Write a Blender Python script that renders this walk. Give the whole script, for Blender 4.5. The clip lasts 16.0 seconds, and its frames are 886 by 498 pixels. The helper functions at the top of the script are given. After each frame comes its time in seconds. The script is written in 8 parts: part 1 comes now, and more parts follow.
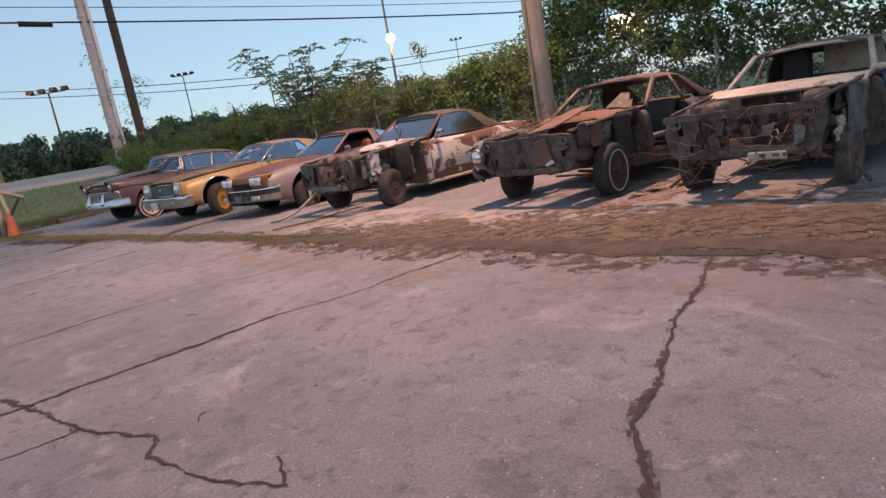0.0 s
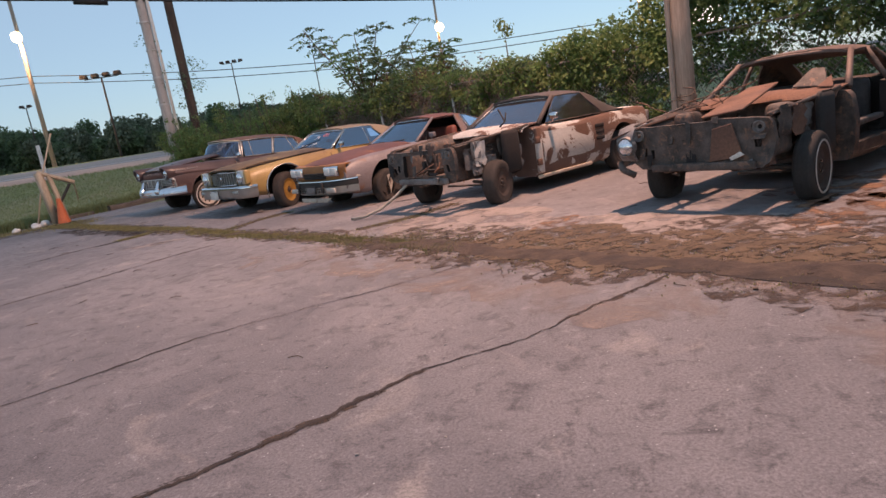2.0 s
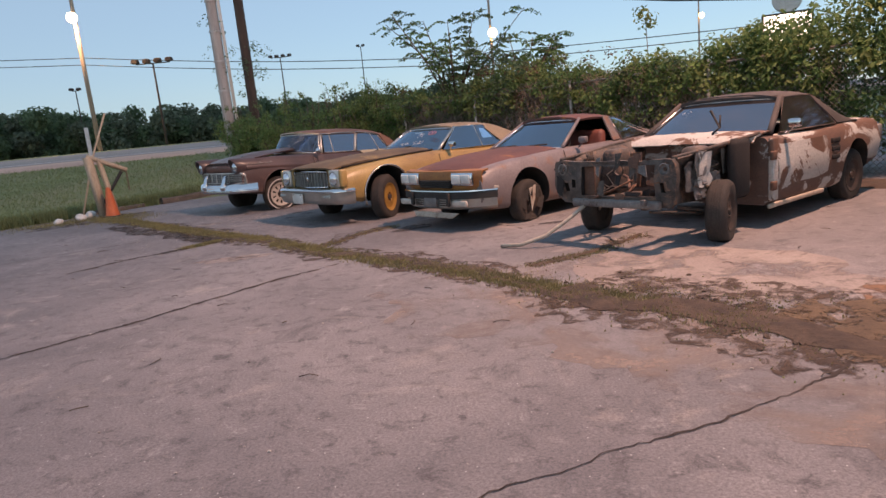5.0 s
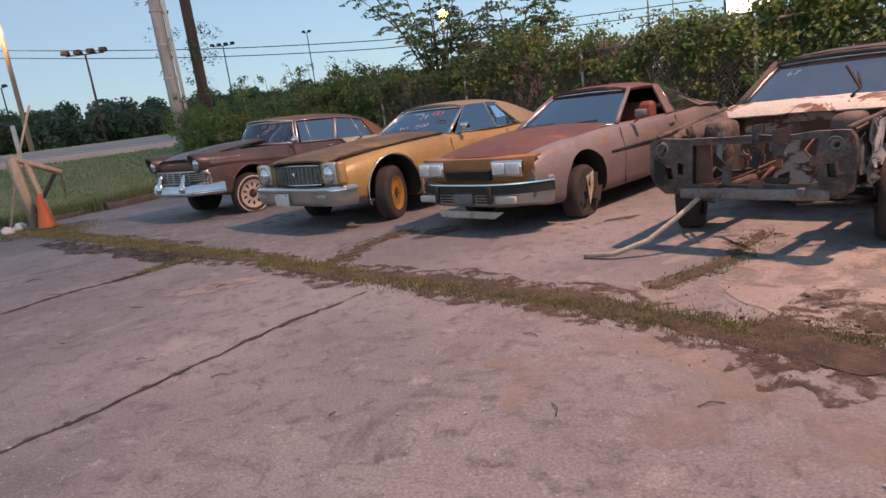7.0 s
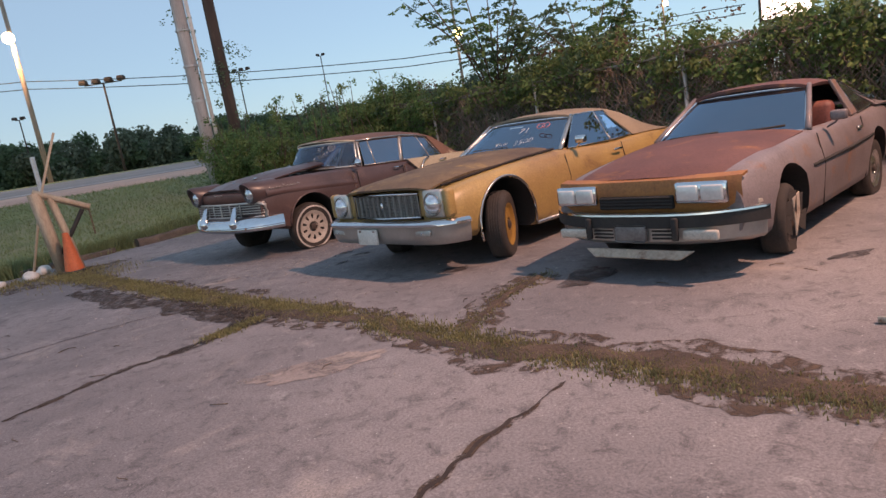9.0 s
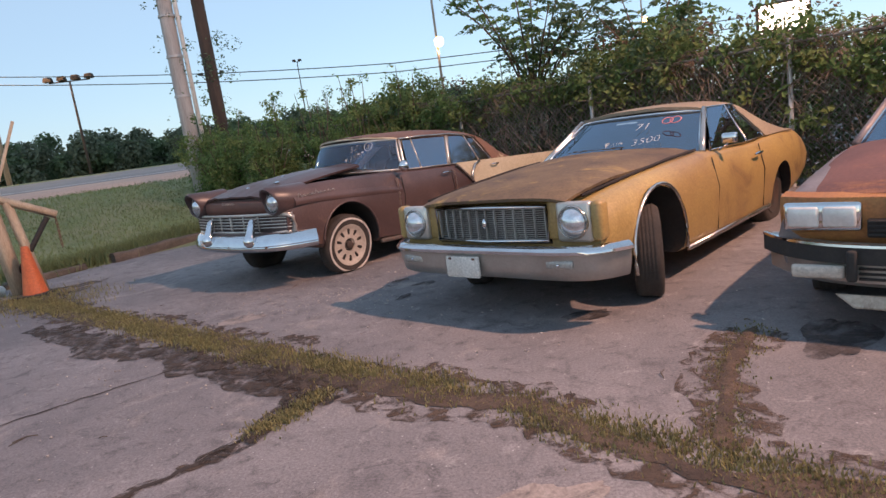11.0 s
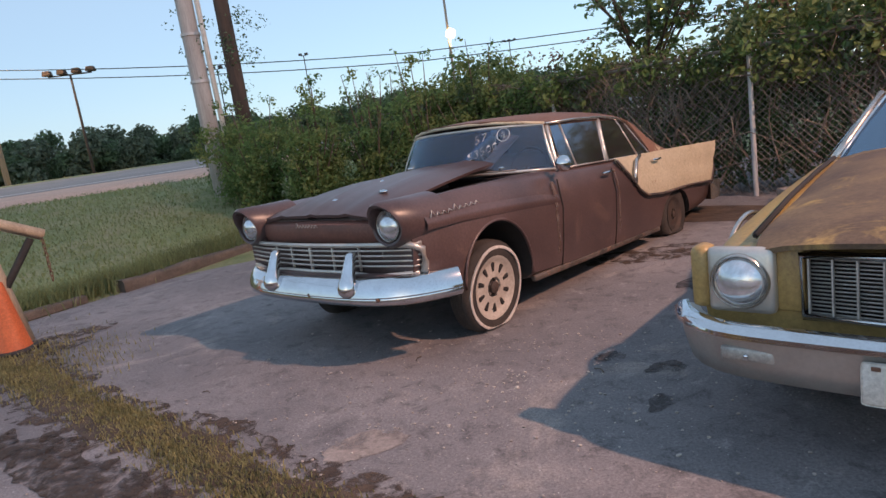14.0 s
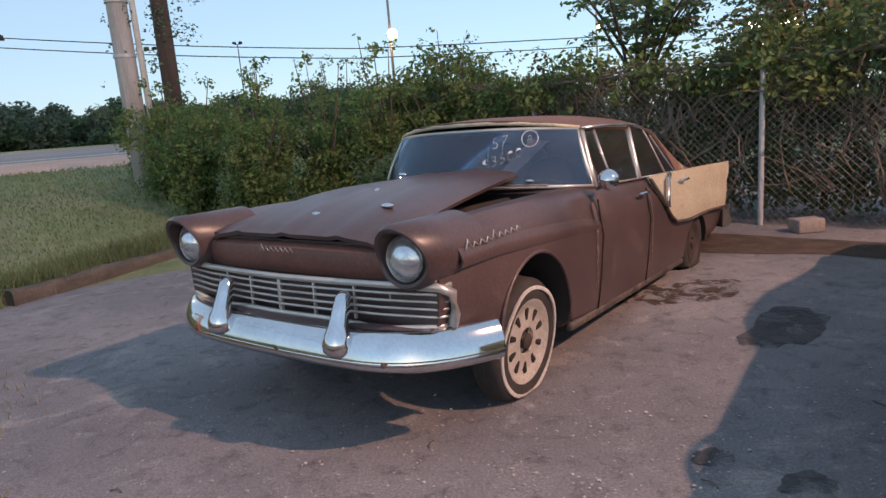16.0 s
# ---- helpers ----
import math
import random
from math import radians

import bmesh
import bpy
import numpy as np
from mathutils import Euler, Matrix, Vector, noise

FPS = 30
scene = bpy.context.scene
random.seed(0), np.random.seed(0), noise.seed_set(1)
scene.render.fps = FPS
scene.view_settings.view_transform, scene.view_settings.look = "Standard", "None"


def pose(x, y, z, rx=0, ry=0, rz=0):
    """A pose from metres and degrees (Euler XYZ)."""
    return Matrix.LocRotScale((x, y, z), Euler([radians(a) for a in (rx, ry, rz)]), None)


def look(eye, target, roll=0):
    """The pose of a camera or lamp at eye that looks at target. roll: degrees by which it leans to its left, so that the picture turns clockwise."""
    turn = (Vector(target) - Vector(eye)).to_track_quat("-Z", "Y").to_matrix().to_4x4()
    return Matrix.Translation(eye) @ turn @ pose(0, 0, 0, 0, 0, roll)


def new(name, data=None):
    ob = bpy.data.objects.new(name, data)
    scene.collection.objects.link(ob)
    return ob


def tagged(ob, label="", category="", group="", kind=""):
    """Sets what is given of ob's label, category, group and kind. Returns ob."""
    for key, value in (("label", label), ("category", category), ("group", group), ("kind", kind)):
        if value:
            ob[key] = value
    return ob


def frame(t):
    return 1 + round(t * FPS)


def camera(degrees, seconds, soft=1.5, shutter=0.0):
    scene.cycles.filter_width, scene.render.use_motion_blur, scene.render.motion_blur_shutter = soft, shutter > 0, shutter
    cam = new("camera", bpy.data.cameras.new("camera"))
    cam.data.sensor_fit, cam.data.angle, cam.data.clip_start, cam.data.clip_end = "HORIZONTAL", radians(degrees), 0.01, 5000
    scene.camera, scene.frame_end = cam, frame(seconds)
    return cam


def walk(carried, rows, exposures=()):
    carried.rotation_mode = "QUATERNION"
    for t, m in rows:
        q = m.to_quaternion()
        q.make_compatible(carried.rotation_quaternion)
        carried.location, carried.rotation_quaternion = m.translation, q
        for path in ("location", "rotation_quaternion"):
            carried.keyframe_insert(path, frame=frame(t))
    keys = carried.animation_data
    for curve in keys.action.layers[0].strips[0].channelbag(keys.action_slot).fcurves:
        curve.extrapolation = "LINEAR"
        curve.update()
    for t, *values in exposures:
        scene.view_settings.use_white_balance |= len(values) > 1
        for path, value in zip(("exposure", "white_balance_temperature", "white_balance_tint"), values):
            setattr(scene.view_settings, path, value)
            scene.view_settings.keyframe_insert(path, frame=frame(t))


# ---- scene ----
cam = camera(69.2, 16.0)
PATH = [
    (0, (0.714, -0.057, 1.285), (0.649, 1.9, 0.876), -9.9),
    (0.5, (0.501, 0.335, 1.266), (0.404, 2.297, 0.894), -9.3),
    (1, (0.177, 0.752, 1.27), (-0.003, 2.716, 0.941), -8.5),
    (1.5, (-0.108, 1.146, 1.294), (-0.26, 3.103, 0.911), -9.9),
    (2, (-0.313, 1.534, 1.29), (-0.495, 3.483, 0.877), -9.0),
    (2.5, (-0.635, 1.928, 1.297), (-0.806, 3.882, 0.908), -9.1),
    (3, (-0.856, 2.29, 1.294), (-0.945, 4.252, 0.92), -8.6),
    (3.5, (-1.161, 2.683, 1.294), (-1.377, 4.638, 0.927), -8.4),
    (4, (-1.495, 2.975, 1.358), (-1.775, 4.914, 0.953), -9.2),
    (4.5, (-1.751, 3.411, 1.333), (-2.027, 5.356, 0.962), -8.5),
    (4.7, (-1.884, 3.559, 1.341), (-2.179, 5.501, 0.965), -6.5),
    (6.8, (-3.015, 5.299, 1.289), (-3.151, 7.248, 0.863), -6.4),
    (7, (-3.126, 5.482, 1.325), (-3.255, 7.429, 0.886), -7.6),
    (7.5, (-3.439, 5.856, 1.349), (-3.615, 7.804, 0.931), -8.0),
    (8, (-3.672, 6.223, 1.349), (-3.812, 8.173, 0.929), -8.2),
    (8.5, (-3.949, 6.653, 1.37), (-4.117, 8.601, 0.95), -8.0),
    (8.7, (-4.091, 6.797, 1.402), (-4.275, 8.751, 1.018), -9.0),
    (10.8, (-5.452, 8.691, 1.39), (-5.496, 10.655, 1.019), -8.0),
    (11, (-5.544, 8.851, 1.381), (-5.608, 10.817, 1.023), -8.0),
    (11.5, (-5.868, 9.293, 1.435), (-5.894, 11.258, 1.063), -6.5),
    (12, (-6.075, 9.772, 1.41), (-6.217, 11.737, 1.066), -9.9),
    (12.5, (-6.368, 10.178, 1.417), (-6.506, 12.14, 1.05), -7.0),
    (13, (-6.549, 10.596, 1.42), (-6.566, 12.56, 1.04), -7.1),
    (13.5, (-6.707, 11.034, 1.44), (-6.761, 13.004, 1.102), -8.8),
    (14, (-6.938, 11.414, 1.456), (-7.013, 13.378, 1.086), -8.4),
    (14.5, (-7.027, 11.783, 1.427), (-7.106, 13.74, 1.02), -8.2),
    (15, (-7.163, 12.112, 1.474), (-7.249, 14.076, 1.104), -7.7),
    (15.5, (-7.377, 12.392, 1.497), (-7.346, 14.358, 1.133), -5.3),
    (16, (-7.435, 12.636, 1.463), (-7.287, 14.593, 1.079), -4.5),
]
walk(cam, [(t, look(eye, target, roll)) for t, eye, target, roll in PATH], [(0.0, 0.12), (1.2, 0.12), (2.0, 0.03), (8.5, 0.0), (11.0, 0.34), (16.0, 0.34)])

# ---- light: dusk sky and one warm lot lamp ----
world = bpy.data.worlds.new("dusk")
scene.world = world
world.use_nodes = True
wt = world.node_tree
sky = wt.nodes.new("ShaderNodeTexSky")
sky.sky_type = "NISHITA"
sky.sun_disc = False
sky.sun_elevation = radians(12.0)
sky.sun_rotation = radians(200.0)
sky.air_density, sky.dust_density, sky.ozone_density = 1.0, 0.3, 3.0
wt.nodes["Background"].inputs["Strength"].default_value = 0.18
haze = wt.nodes.new("ShaderNodeMix")
haze.data_type = "RGBA"
haze.inputs[0].default_value = 0.66
haze.inputs[7].default_value = (2.45, 3.15, 4.05, 1.0)
wt.links.new(sky.outputs["Color"], haze.inputs[6])
wt.links.new(haze.outputs[2], wt.nodes["Background"].inputs["Color"])

LAMP_AT = (2.0, 10.1, 9.2)
lamp_data = bpy.data.lights.new("lot_lamp_light", "SPOT")
lamp_data.energy, lamp_data.color, lamp_data.shadow_soft_size = 6700.0, (1.0, 0.555, 0.395), 0.14
lamp_light = new("lot_lamp_light", lamp_data)
lamp_light.matrix_basis = look(LAMP_AT, (-7.0, 10.0, 0.0))
lamp_data.spot_size, lamp_data.spot_blend = radians(138.0), 0.3
for name, at, power in (("street_light", (-36.6, 53.4, 12.1), 6000.0), ("sodium_light", (-5.1, 103.2, 13.4), 6000.0)):
    ld = bpy.data.lights.new(name, "POINT")
    ld.energy, ld.color, ld.shadow_soft_size = power, (1.0, 0.58, 0.28), 0.4
    new(name, ld).location = at


# ---- materials ----
def nodes_of(name):
    m = bpy.data.materials.new(name)
    m.use_nodes = True
    nt = m.node_tree
    return m, nt, nt.nodes["Principled BSDF"]


def noise_node(nt, scale, detail=6.0, rough=0.6, dist=0.0, stretch=(1, 1, 1)):
    co = nt.nodes.new("ShaderNodeTexCoord")
    mp = nt.nodes.new("ShaderNodeMapping")
    mp.inputs["Scale"].default_value = stretch
    n = nt.nodes.new("ShaderNodeTexNoise")
    n.inputs["Scale"].default_value, n.inputs["Detail"].default_value = scale, detail
    n.inputs["Roughness"].default_value, n.inputs["Distortion"].default_value = rough, dist
    nt.links.new(co.outputs["Object"], mp.inputs["Vector"])
    nt.links.new(mp.outputs["Vector"], n.inputs["Vector"])
    return n


def ramp_node(nt, src, lo, hi):
    r = nt.nodes.new("ShaderNodeValToRGB")
    r.color_ramp.elements[0].position, r.color_ramp.elements[1].position = lo, hi
    nt.links.new(src, r.inputs["Fac"])
    return r.outputs["Color"]


def mix_node(nt, fac, a, b):
    m = nt.nodes.new("ShaderNodeMix")
    m.data_type = "RGBA"
    for sock, v in ((m.inputs[0], fac), (m.inputs[6], a), (m.inputs[7], b)):
        if hasattr(v, "is_linked"):
            nt.links.new(v, sock)
        elif isinstance(v, tuple):
            sock.default_value = (*v, 1.0)
        else:
            sock.default_value = v
    return m.outputs[2]


def bump_node(nt, p, src, strength, dist=0.01):
    b = nt.nodes.new("ShaderNodeBump")
    b.inputs["Strength"].default_value, b.inputs["Distance"].default_value = strength, dist
    nt.links.new(src, b.inputs["Height"])
    nt.links.new(b.outputs["Normal"], p.inputs["Normal"])


def mat(name, c1, c2=None, big=2.0, small=40.0, rough=0.8, metal=0.0, bump=0.3, dist=0.004, c3=None, cut=(0.5, 0.62), stretch=(1, 1, 1), spec=0.5, vary=0.0, grain=1.0, holes=None):
    """Two colours mixed by broad noise, a fine grain, and a third colour in sharp-edged patches."""
    m, nt, p = nodes_of(name)
    c2 = c2 or tuple(v * 0.75 for v in c1)
    big_n = noise_node(nt, big, stretch=stretch)
    col = mix_node(nt, ramp_node(nt, big_n.outputs["Fac"], 0.35, 0.65), c1, c2)
    if c3:
        patch = noise_node(nt, big * 1.7, 9.0, 0.68, 0.6, stretch)
        patch_fac = ramp_node(nt, patch.outputs["Fac"], *cut)
        col = mix_node(nt, patch_fac, col, c3)
    fine = noise_node(nt, small, 4.0, 0.7, 0.0, stretch)
    dark = mix_node(nt, ramp_node(nt, fine.outputs["Fac"], 0.3, 0.7), tuple([1 - 0.28 * grain] * 3), tuple([1 + 0.18 * grain] * 3))
    mul = nt.nodes.new("ShaderNodeMix")
    mul.data_type, mul.blend_type = "RGBA", "MULTIPLY"
    mul.inputs[0].default_value = 1.0
    nt.links.new(col, mul.inputs[6])
    nt.links.new(dark, mul.inputs[7])
    out = mul.outputs[2]
    if vary:
        info = nt.nodes.new("ShaderNodeNewGeometry")
        hsv = nt.nodes.new("ShaderNodeHueSaturation")
        mr = nt.nodes.new("ShaderNodeMapRange")
        mr.inputs["To Min"].default_value, mr.inputs["To Max"].default_value = 1 - vary, 1 + vary
        nt.links.new(info.outputs["Random Per Island"], mr.inputs["Value"])
        nt.links.new(mr.outputs["Result"], hsv.inputs["Value"])
        nt.links.new(out, hsv.inputs["Color"])
        out = hsv.outputs["Color"]
    nt.links.new(out, p.inputs["Base Color"])
    if holes:
        # loose scattered matter: bare ground between the clumps
        lo, hi, size = holes
        gap = noise_node(nt, size, 9.0, 0.72, 0.5)
        nt.links.new(ramp_node(nt, gap.outputs["Fac"], lo, hi), p.inputs["Alpha"])
    p.inputs["Roughness"].default_value, p.inputs["Metallic"].default_value = rough, metal
    p.inputs["Specular IOR Level"].default_value = spec
    if bump:
        bump_node(nt, p, fine.outputs["Fac"], bump, dist)
    return m


def leafy(m, share=0.5):
    """Thin leaves let part of the light through."""
    nt = m.node_tree
    p = nt.nodes["Principled BSDF"]
    tl = nt.nodes.new("ShaderNodeBsdfTranslucent")
    nt.links.new(p.inputs["Base Color"].links[0].from_socket, tl.inputs["Color"])
    mx = nt.nodes.new("ShaderNodeMixShader")
    mx.inputs[0].default_value = share
    nt.links.new(p.outputs["BSDF"], mx.inputs[1])
    nt.links.new(tl.outputs["BSDF"], mx.inputs[2])
    nt.links.new(mx.outputs["Shader"], nt.nodes["Material Output"].inputs["Surface"])
    return m


def glow(name, color, strength):
    m, nt, p = nodes_of(name)
    p.inputs["Base Color"].default_value = (*color, 1)
    p.inputs["Emission Color"].default_value = (*color, 1)
    p.inputs["Emission Strength"].default_value = strength
    return m


def glass_mat(name, tint, dirt, rough=0.05, ior=3.7):
    """Thin dusty car glass: see-through tint, Fresnel gloss, a film of dust."""
    m, nt, p = nodes_of(name)
    tr = nt.nodes.new("ShaderNodeBsdfTransparent")
    tr.inputs["Color"].default_value = (*tint, 1)
    gl = nt.nodes.new("ShaderNodeBsdfGlossy")
    gl.inputs["Roughness"].default_value = rough
    # gloss colour tinted blue to paint a bluer sky reflection
    gl.inputs["Color"].default_value = (0.62, 0.80, 1.0, 1)
    fr = nt.nodes.new("ShaderNodeFresnel")
    fr.inputs["IOR"].default_value = ior
    a = nt.nodes.new("ShaderNodeMixShader")
    nt.links.new(fr.outputs["Fac"], a.inputs[0])
    nt.links.new(tr.outputs["BSDF"], a.inputs[1])
    nt.links.new(gl.outputs["BSDF"], a.inputs[2])
    p.inputs["Base Color"].default_value = (0.30, 0.27, 0.25, 1)
    p.inputs["Roughness"].default_value = 0.9
    n = noise_node(nt, 3.0)
    mr = nt.nodes.new("ShaderNodeMapRange")
    mr.inputs["From Min"].default_value, mr.inputs["From Max"].default_value = 0.3, 0.7
    mr.inputs["To Min"].default_value, mr.inputs["To Max"].default_value = dirt * 0.5, dirt * 1.5
    nt.links.new(n.outputs["Fac"], mr.inputs["Value"])
    b = nt.nodes.new("ShaderNodeMixShader")
    nt.links.new(mr.outputs["Result"], b.inputs[0])
    nt.links.new(a.outputs["Shader"], b.inputs[1])
    nt.links.new(p.outputs["BSDF"], b.inputs[2])
    nt.links.new(b.outputs["Shader"], nt.nodes["Material Output"].inputs["Surface"])
    return m


def asphalt_mat():
    """Old pinkish-grey asphalt: broad blotches, stains, exposed pale aggregate."""
    m, nt, p = nodes_of("asphalt")
    broad = noise_node(nt, 0.35, 8.0, 0.62, 0.4)
    col = mix_node(nt, ramp_node(nt, broad.outputs["Fac"], 0.40, 0.62), (0.161, 0.155, 0.163), (0.251, 0.237, 0.241))
    stain = noise_node(nt, 1.6, 8.0, 0.7, 0.8)
    col = mix_node(nt, ramp_node(nt, stain.outputs["Fac"], 0.56, 0.74), col, (0.101, 0.096, 0.103))
    mott = noise_node(nt, 7.0, 8.0, 0.75, 0.6)
    col = mix_node(nt, ramp_node(nt, mott.outputs["Fac"], 0.52, 0.66), col, (0.109, 0.103, 0.109))
    pale = noise_node(nt, 5.0, 8.0, 0.75, 0.3)
    col = mix_node(nt, ramp_node(nt, pale.outputs["Fac"], 0.57, 0.72), col, (0.327, 0.316, 0.312))
    dust = noise_node(nt, 0.9, 9.0, 0.7, 1.2)
    col = mix_node(nt, ramp_node(nt, dust.outputs["Fac"], 0.57, 0.80), col, (0.404, 0.363, 0.328))
    grain = noise_node(nt, 70.0, 6.0, 0.85)
    g = mix_node(nt, ramp_node(nt, grain.outputs["Fac"], 0.30, 0.70), (0.38, 0.38, 0.39), (1.52, 1.50, 1.48))
    mul = nt.nodes.new("ShaderNodeMix")
    mul.data_type, mul.blend_type = "RGBA", "MULTIPLY"
    mul.inputs[0].default_value = 1.0
    nt.links.new(col, mul.inputs[6])
    nt.links.new(g, mul.inputs[7])
    vor = nt.nodes.new("ShaderNodeTexVoronoi")
    vor.inputs["Scale"].default_value = 34.0
    co = nt.nodes.new("ShaderNodeTexCoord")
    nt.links.new(co.outputs["Object"], vor.inputs["Vector"])
    chips = ramp_node(nt, vor.outputs["Distance"], 0.10, 0.16)
    rnd = ramp_node(nt, vor.outputs["Color"], 0.80, 0.81)
    inv = nt.nodes.new("ShaderNodeMath")
    inv.operation = "SUBTRACT"
    inv.inputs[0].default_value = 1.0
    nt.links.new(chips, inv.inputs[1])
    both = nt.nodes.new("ShaderNodeMath")
    both.operation = "MULTIPLY"
    nt.links.new(inv.outputs[0], both.inputs[0])
    nt.links.new(rnd, both.inputs[1])
    out = mix_node(nt, both.outputs[0], mul.outputs[2], (0.499, 0.497, 0.479))
    nt.links.new(out, p.inputs["Base Color"])
    p.inputs["Roughness"].default_value = 0.88
    bump_node(nt, p, grain.outputs["Fac"], 0.55, 0.006)
    return m


M_ASPHALT = asphalt_mat()
M_SOILBITS = mat("scattered_soil", (0.105, 0.072, 0.050), (0.055, 0.038, 0.030), 5.0, 45.0, 0.95, bump=0.8, dist=0.02, holes=(0.46, 0.58, 7.0))
M_STRAWBITS = mat("scattered_straw", (0.165, 0.115, 0.070), (0.10, 0.070, 0.048), 5.0, 60.0, 0.95, bump=0.8, dist=0.015, holes=(0.40, 0.52, 7.0))
M_DUSTBITS = mat("pale_sand_dust", (0.36, 0.29, 0.245), (0.29, 0.23, 0.20), 2.0, 60.0, 0.95, bump=0.3, holes=(0.45, 0.75, 1.6))
M_RUSTBITS = mat("rusty_dust", (0.25, 0.145, 0.085), (0.16, 0.095, 0.062), 3.0, 45.0, 0.95, bump=0.5, holes=(0.46, 0.58, 4.0))
M_CONCBITS = mat("worn_concrete", (0.335, 0.290, 0.262), (0.245, 0.208, 0.194), 1.8, 50.0, 0.9, bump=0.5, c3=(0.20, 0.15, 0.13), cut=(0.58, 0.72), holes=(0.36, 0.52, 2.2))
M_DARKBITS = mat("dark_crumbly_soil", (0.070, 0.050, 0.038), (0.034, 0.025, 0.021), 6.0, 40.0, 0.95, bump=0.9, dist=0.02, holes=(0.42, 0.56, 11.0))
M_DIRT = mat("dirt", (0.105, 0.073, 0.052), (0.050, 0.035, 0.028), 5.0, 35.0, 0.95, bump=0.8, dist=0.02)
M_DRYGRASS = leafy(mat("dry_grass", (0.320, 0.285, 0.130), (0.200, 0.185, 0.085), 4.0, 30.0, 0.9, bump=0, vary=0.35), 0.35)
M_GRASS = leafy(mat("grass_blade", (0.225, 0.265, 0.115), (0.185, 0.220, 0.100), 0.6, 30.0, 0.8, bump=0, vary=0.18), 0.35)
M_LAWN = mat("lawn_soil", (0.23, 0.265, 0.11), (0.27, 0.255, 0.14), 0.5, 18.0, 0.95, bump=0.9, dist=0.04, c3=(0.14, 0.19, 0.07), cut=(0.45, 0.7))
M_CONC = mat("pale_concrete", (0.315, 0.272, 0.248), (0.245, 0.208, 0.194), 1.2, 45.0, 0.9, bump=0.5, c3=(0.20, 0.15, 0.13), cut=(0.60, 0.72))
M_OIL = mat("oil_stain", (0.038, 0.035, 0.037), (0.07, 0.062, 0.062), 6.0, 40.0, 0.6, bump=0.3, holes=(0.36, 0.60, 5.0))
M_ROAD = mat("road_surface", (0.30, 0.27, 0.255), (0.24, 0.215, 0.21), 0.3, 20.0, 0.9)
# the pink glow of the sodium lamps is mixed into this colour
M_SHOULDER = mat("road_shoulder", (0.62, 0.40, 0.30), (0.50, 0.33, 0.26), 0.4, 15.0, 0.95, bump=0.4)
M_POLE_GREY = mat("grey_pole_wood", (0.50, 0.475, 0.46), (0.36, 0.335, 0.32), 1.5, 12.0, 0.85, stretch=(5, 5, 0.4), bump=0.5)
M_POLE_DARK = mat("dark_pole_wood", (0.10, 0.07, 0.055), (0.06, 0.045, 0.04), 1.5, 12.0, 0.9, stretch=(5, 5, 0.4), bump=0.5)
M_POLE_BROWN = mat("brown_pole_wood", (0.52, 0.39, 0.30), (0.36, 0.26, 0.20), 1.5, 14.0, 0.85, stretch=(7, 7, 0.4), bump=0.6)
M_LUMBER = mat("pale_lumber", (0.52, 0.42, 0.30), (0.40, 0.31, 0.22), 2.0, 14.0, 0.8, stretch=(5, 5, 1), bump=0.3)
M_KERBWOOD = mat("old_timber", (0.16, 0.125, 0.10), (0.09, 0.075, 0.06), 2.0, 22.0, 0.95, stretch=(4, 1, 4), bump=0.8, dist=0.01)
M_GALV = mat("galvanised_steel", (0.52, 0.52, 0.52), (0.38, 0.38, 0.38), 3.0, 60.0, 0.55, 0.25, 0.1, grain=0.25)
M_WIRE = mat("rusty_wire", (0.36, 0.33, 0.30), (0.24, 0.21, 0.19), 3.0, 50.0, 0.7, 0.4, 0.0)
M_CABLE = mat("black_cable", (0.012, 0.012, 0.014), None, 3.0, 50.0, 0.7, 0.0, 0.0)
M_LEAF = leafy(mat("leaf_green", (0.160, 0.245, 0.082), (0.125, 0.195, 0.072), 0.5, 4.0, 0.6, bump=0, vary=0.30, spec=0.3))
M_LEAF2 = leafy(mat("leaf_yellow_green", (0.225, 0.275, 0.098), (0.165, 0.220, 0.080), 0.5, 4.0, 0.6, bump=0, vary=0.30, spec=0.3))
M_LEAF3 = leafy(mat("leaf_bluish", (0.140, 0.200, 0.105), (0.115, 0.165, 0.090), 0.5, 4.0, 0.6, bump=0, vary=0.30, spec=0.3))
M_LEAF4 = leafy(mat("leaf_brown", (0.150, 0.090, 0.055), (0.10, 0.07, 0.045), 0.5, 4.0, 0.7, bump=0, vary=0.4), 0.3)
M_FARTREE = leafy(mat("far_leaf", (0.155, 0.185, 0.115), (0.110, 0.135, 0.090), 0.05, 2.0, 0.9, bump=0, vary=0.3), 0.3)
M_VINE = mat("grey_dry_vine", (0.27, 0.215, 0.17), (0.18, 0.14, 0.11), 3.0, 20.0, 0.9, bump=0.2)
M_TWIG = mat("twig", (0.13, 0.095, 0.07), (0.08, 0.06, 0.045), 3.0, 20.0, 0.9, bump=0.2)
M_BROWN = mat("rust_brown_paint", (0.104, 0.067, 0.063), (0.062, 0.040, 0.039), 1.1, 60.0, 0.36, bump=0.10, c3=(0.165, 0.105, 0.085), cut=(0.57, 0.76))
M_BROWN_RED = mat("red_primer", (0.20, 0.085, 0.062), (0.13, 0.060, 0.048), 3.0, 60.0, 0.5, bump=0.1)
M_CREAM = mat("cream_paint", (0.52, 0.46, 0.33), (0.43, 0.37, 0.26), 2.0, 50.0, 0.5, bump=0.08, c3=(0.20, 0.10, 0.05), cut=(0.62, 0.70))
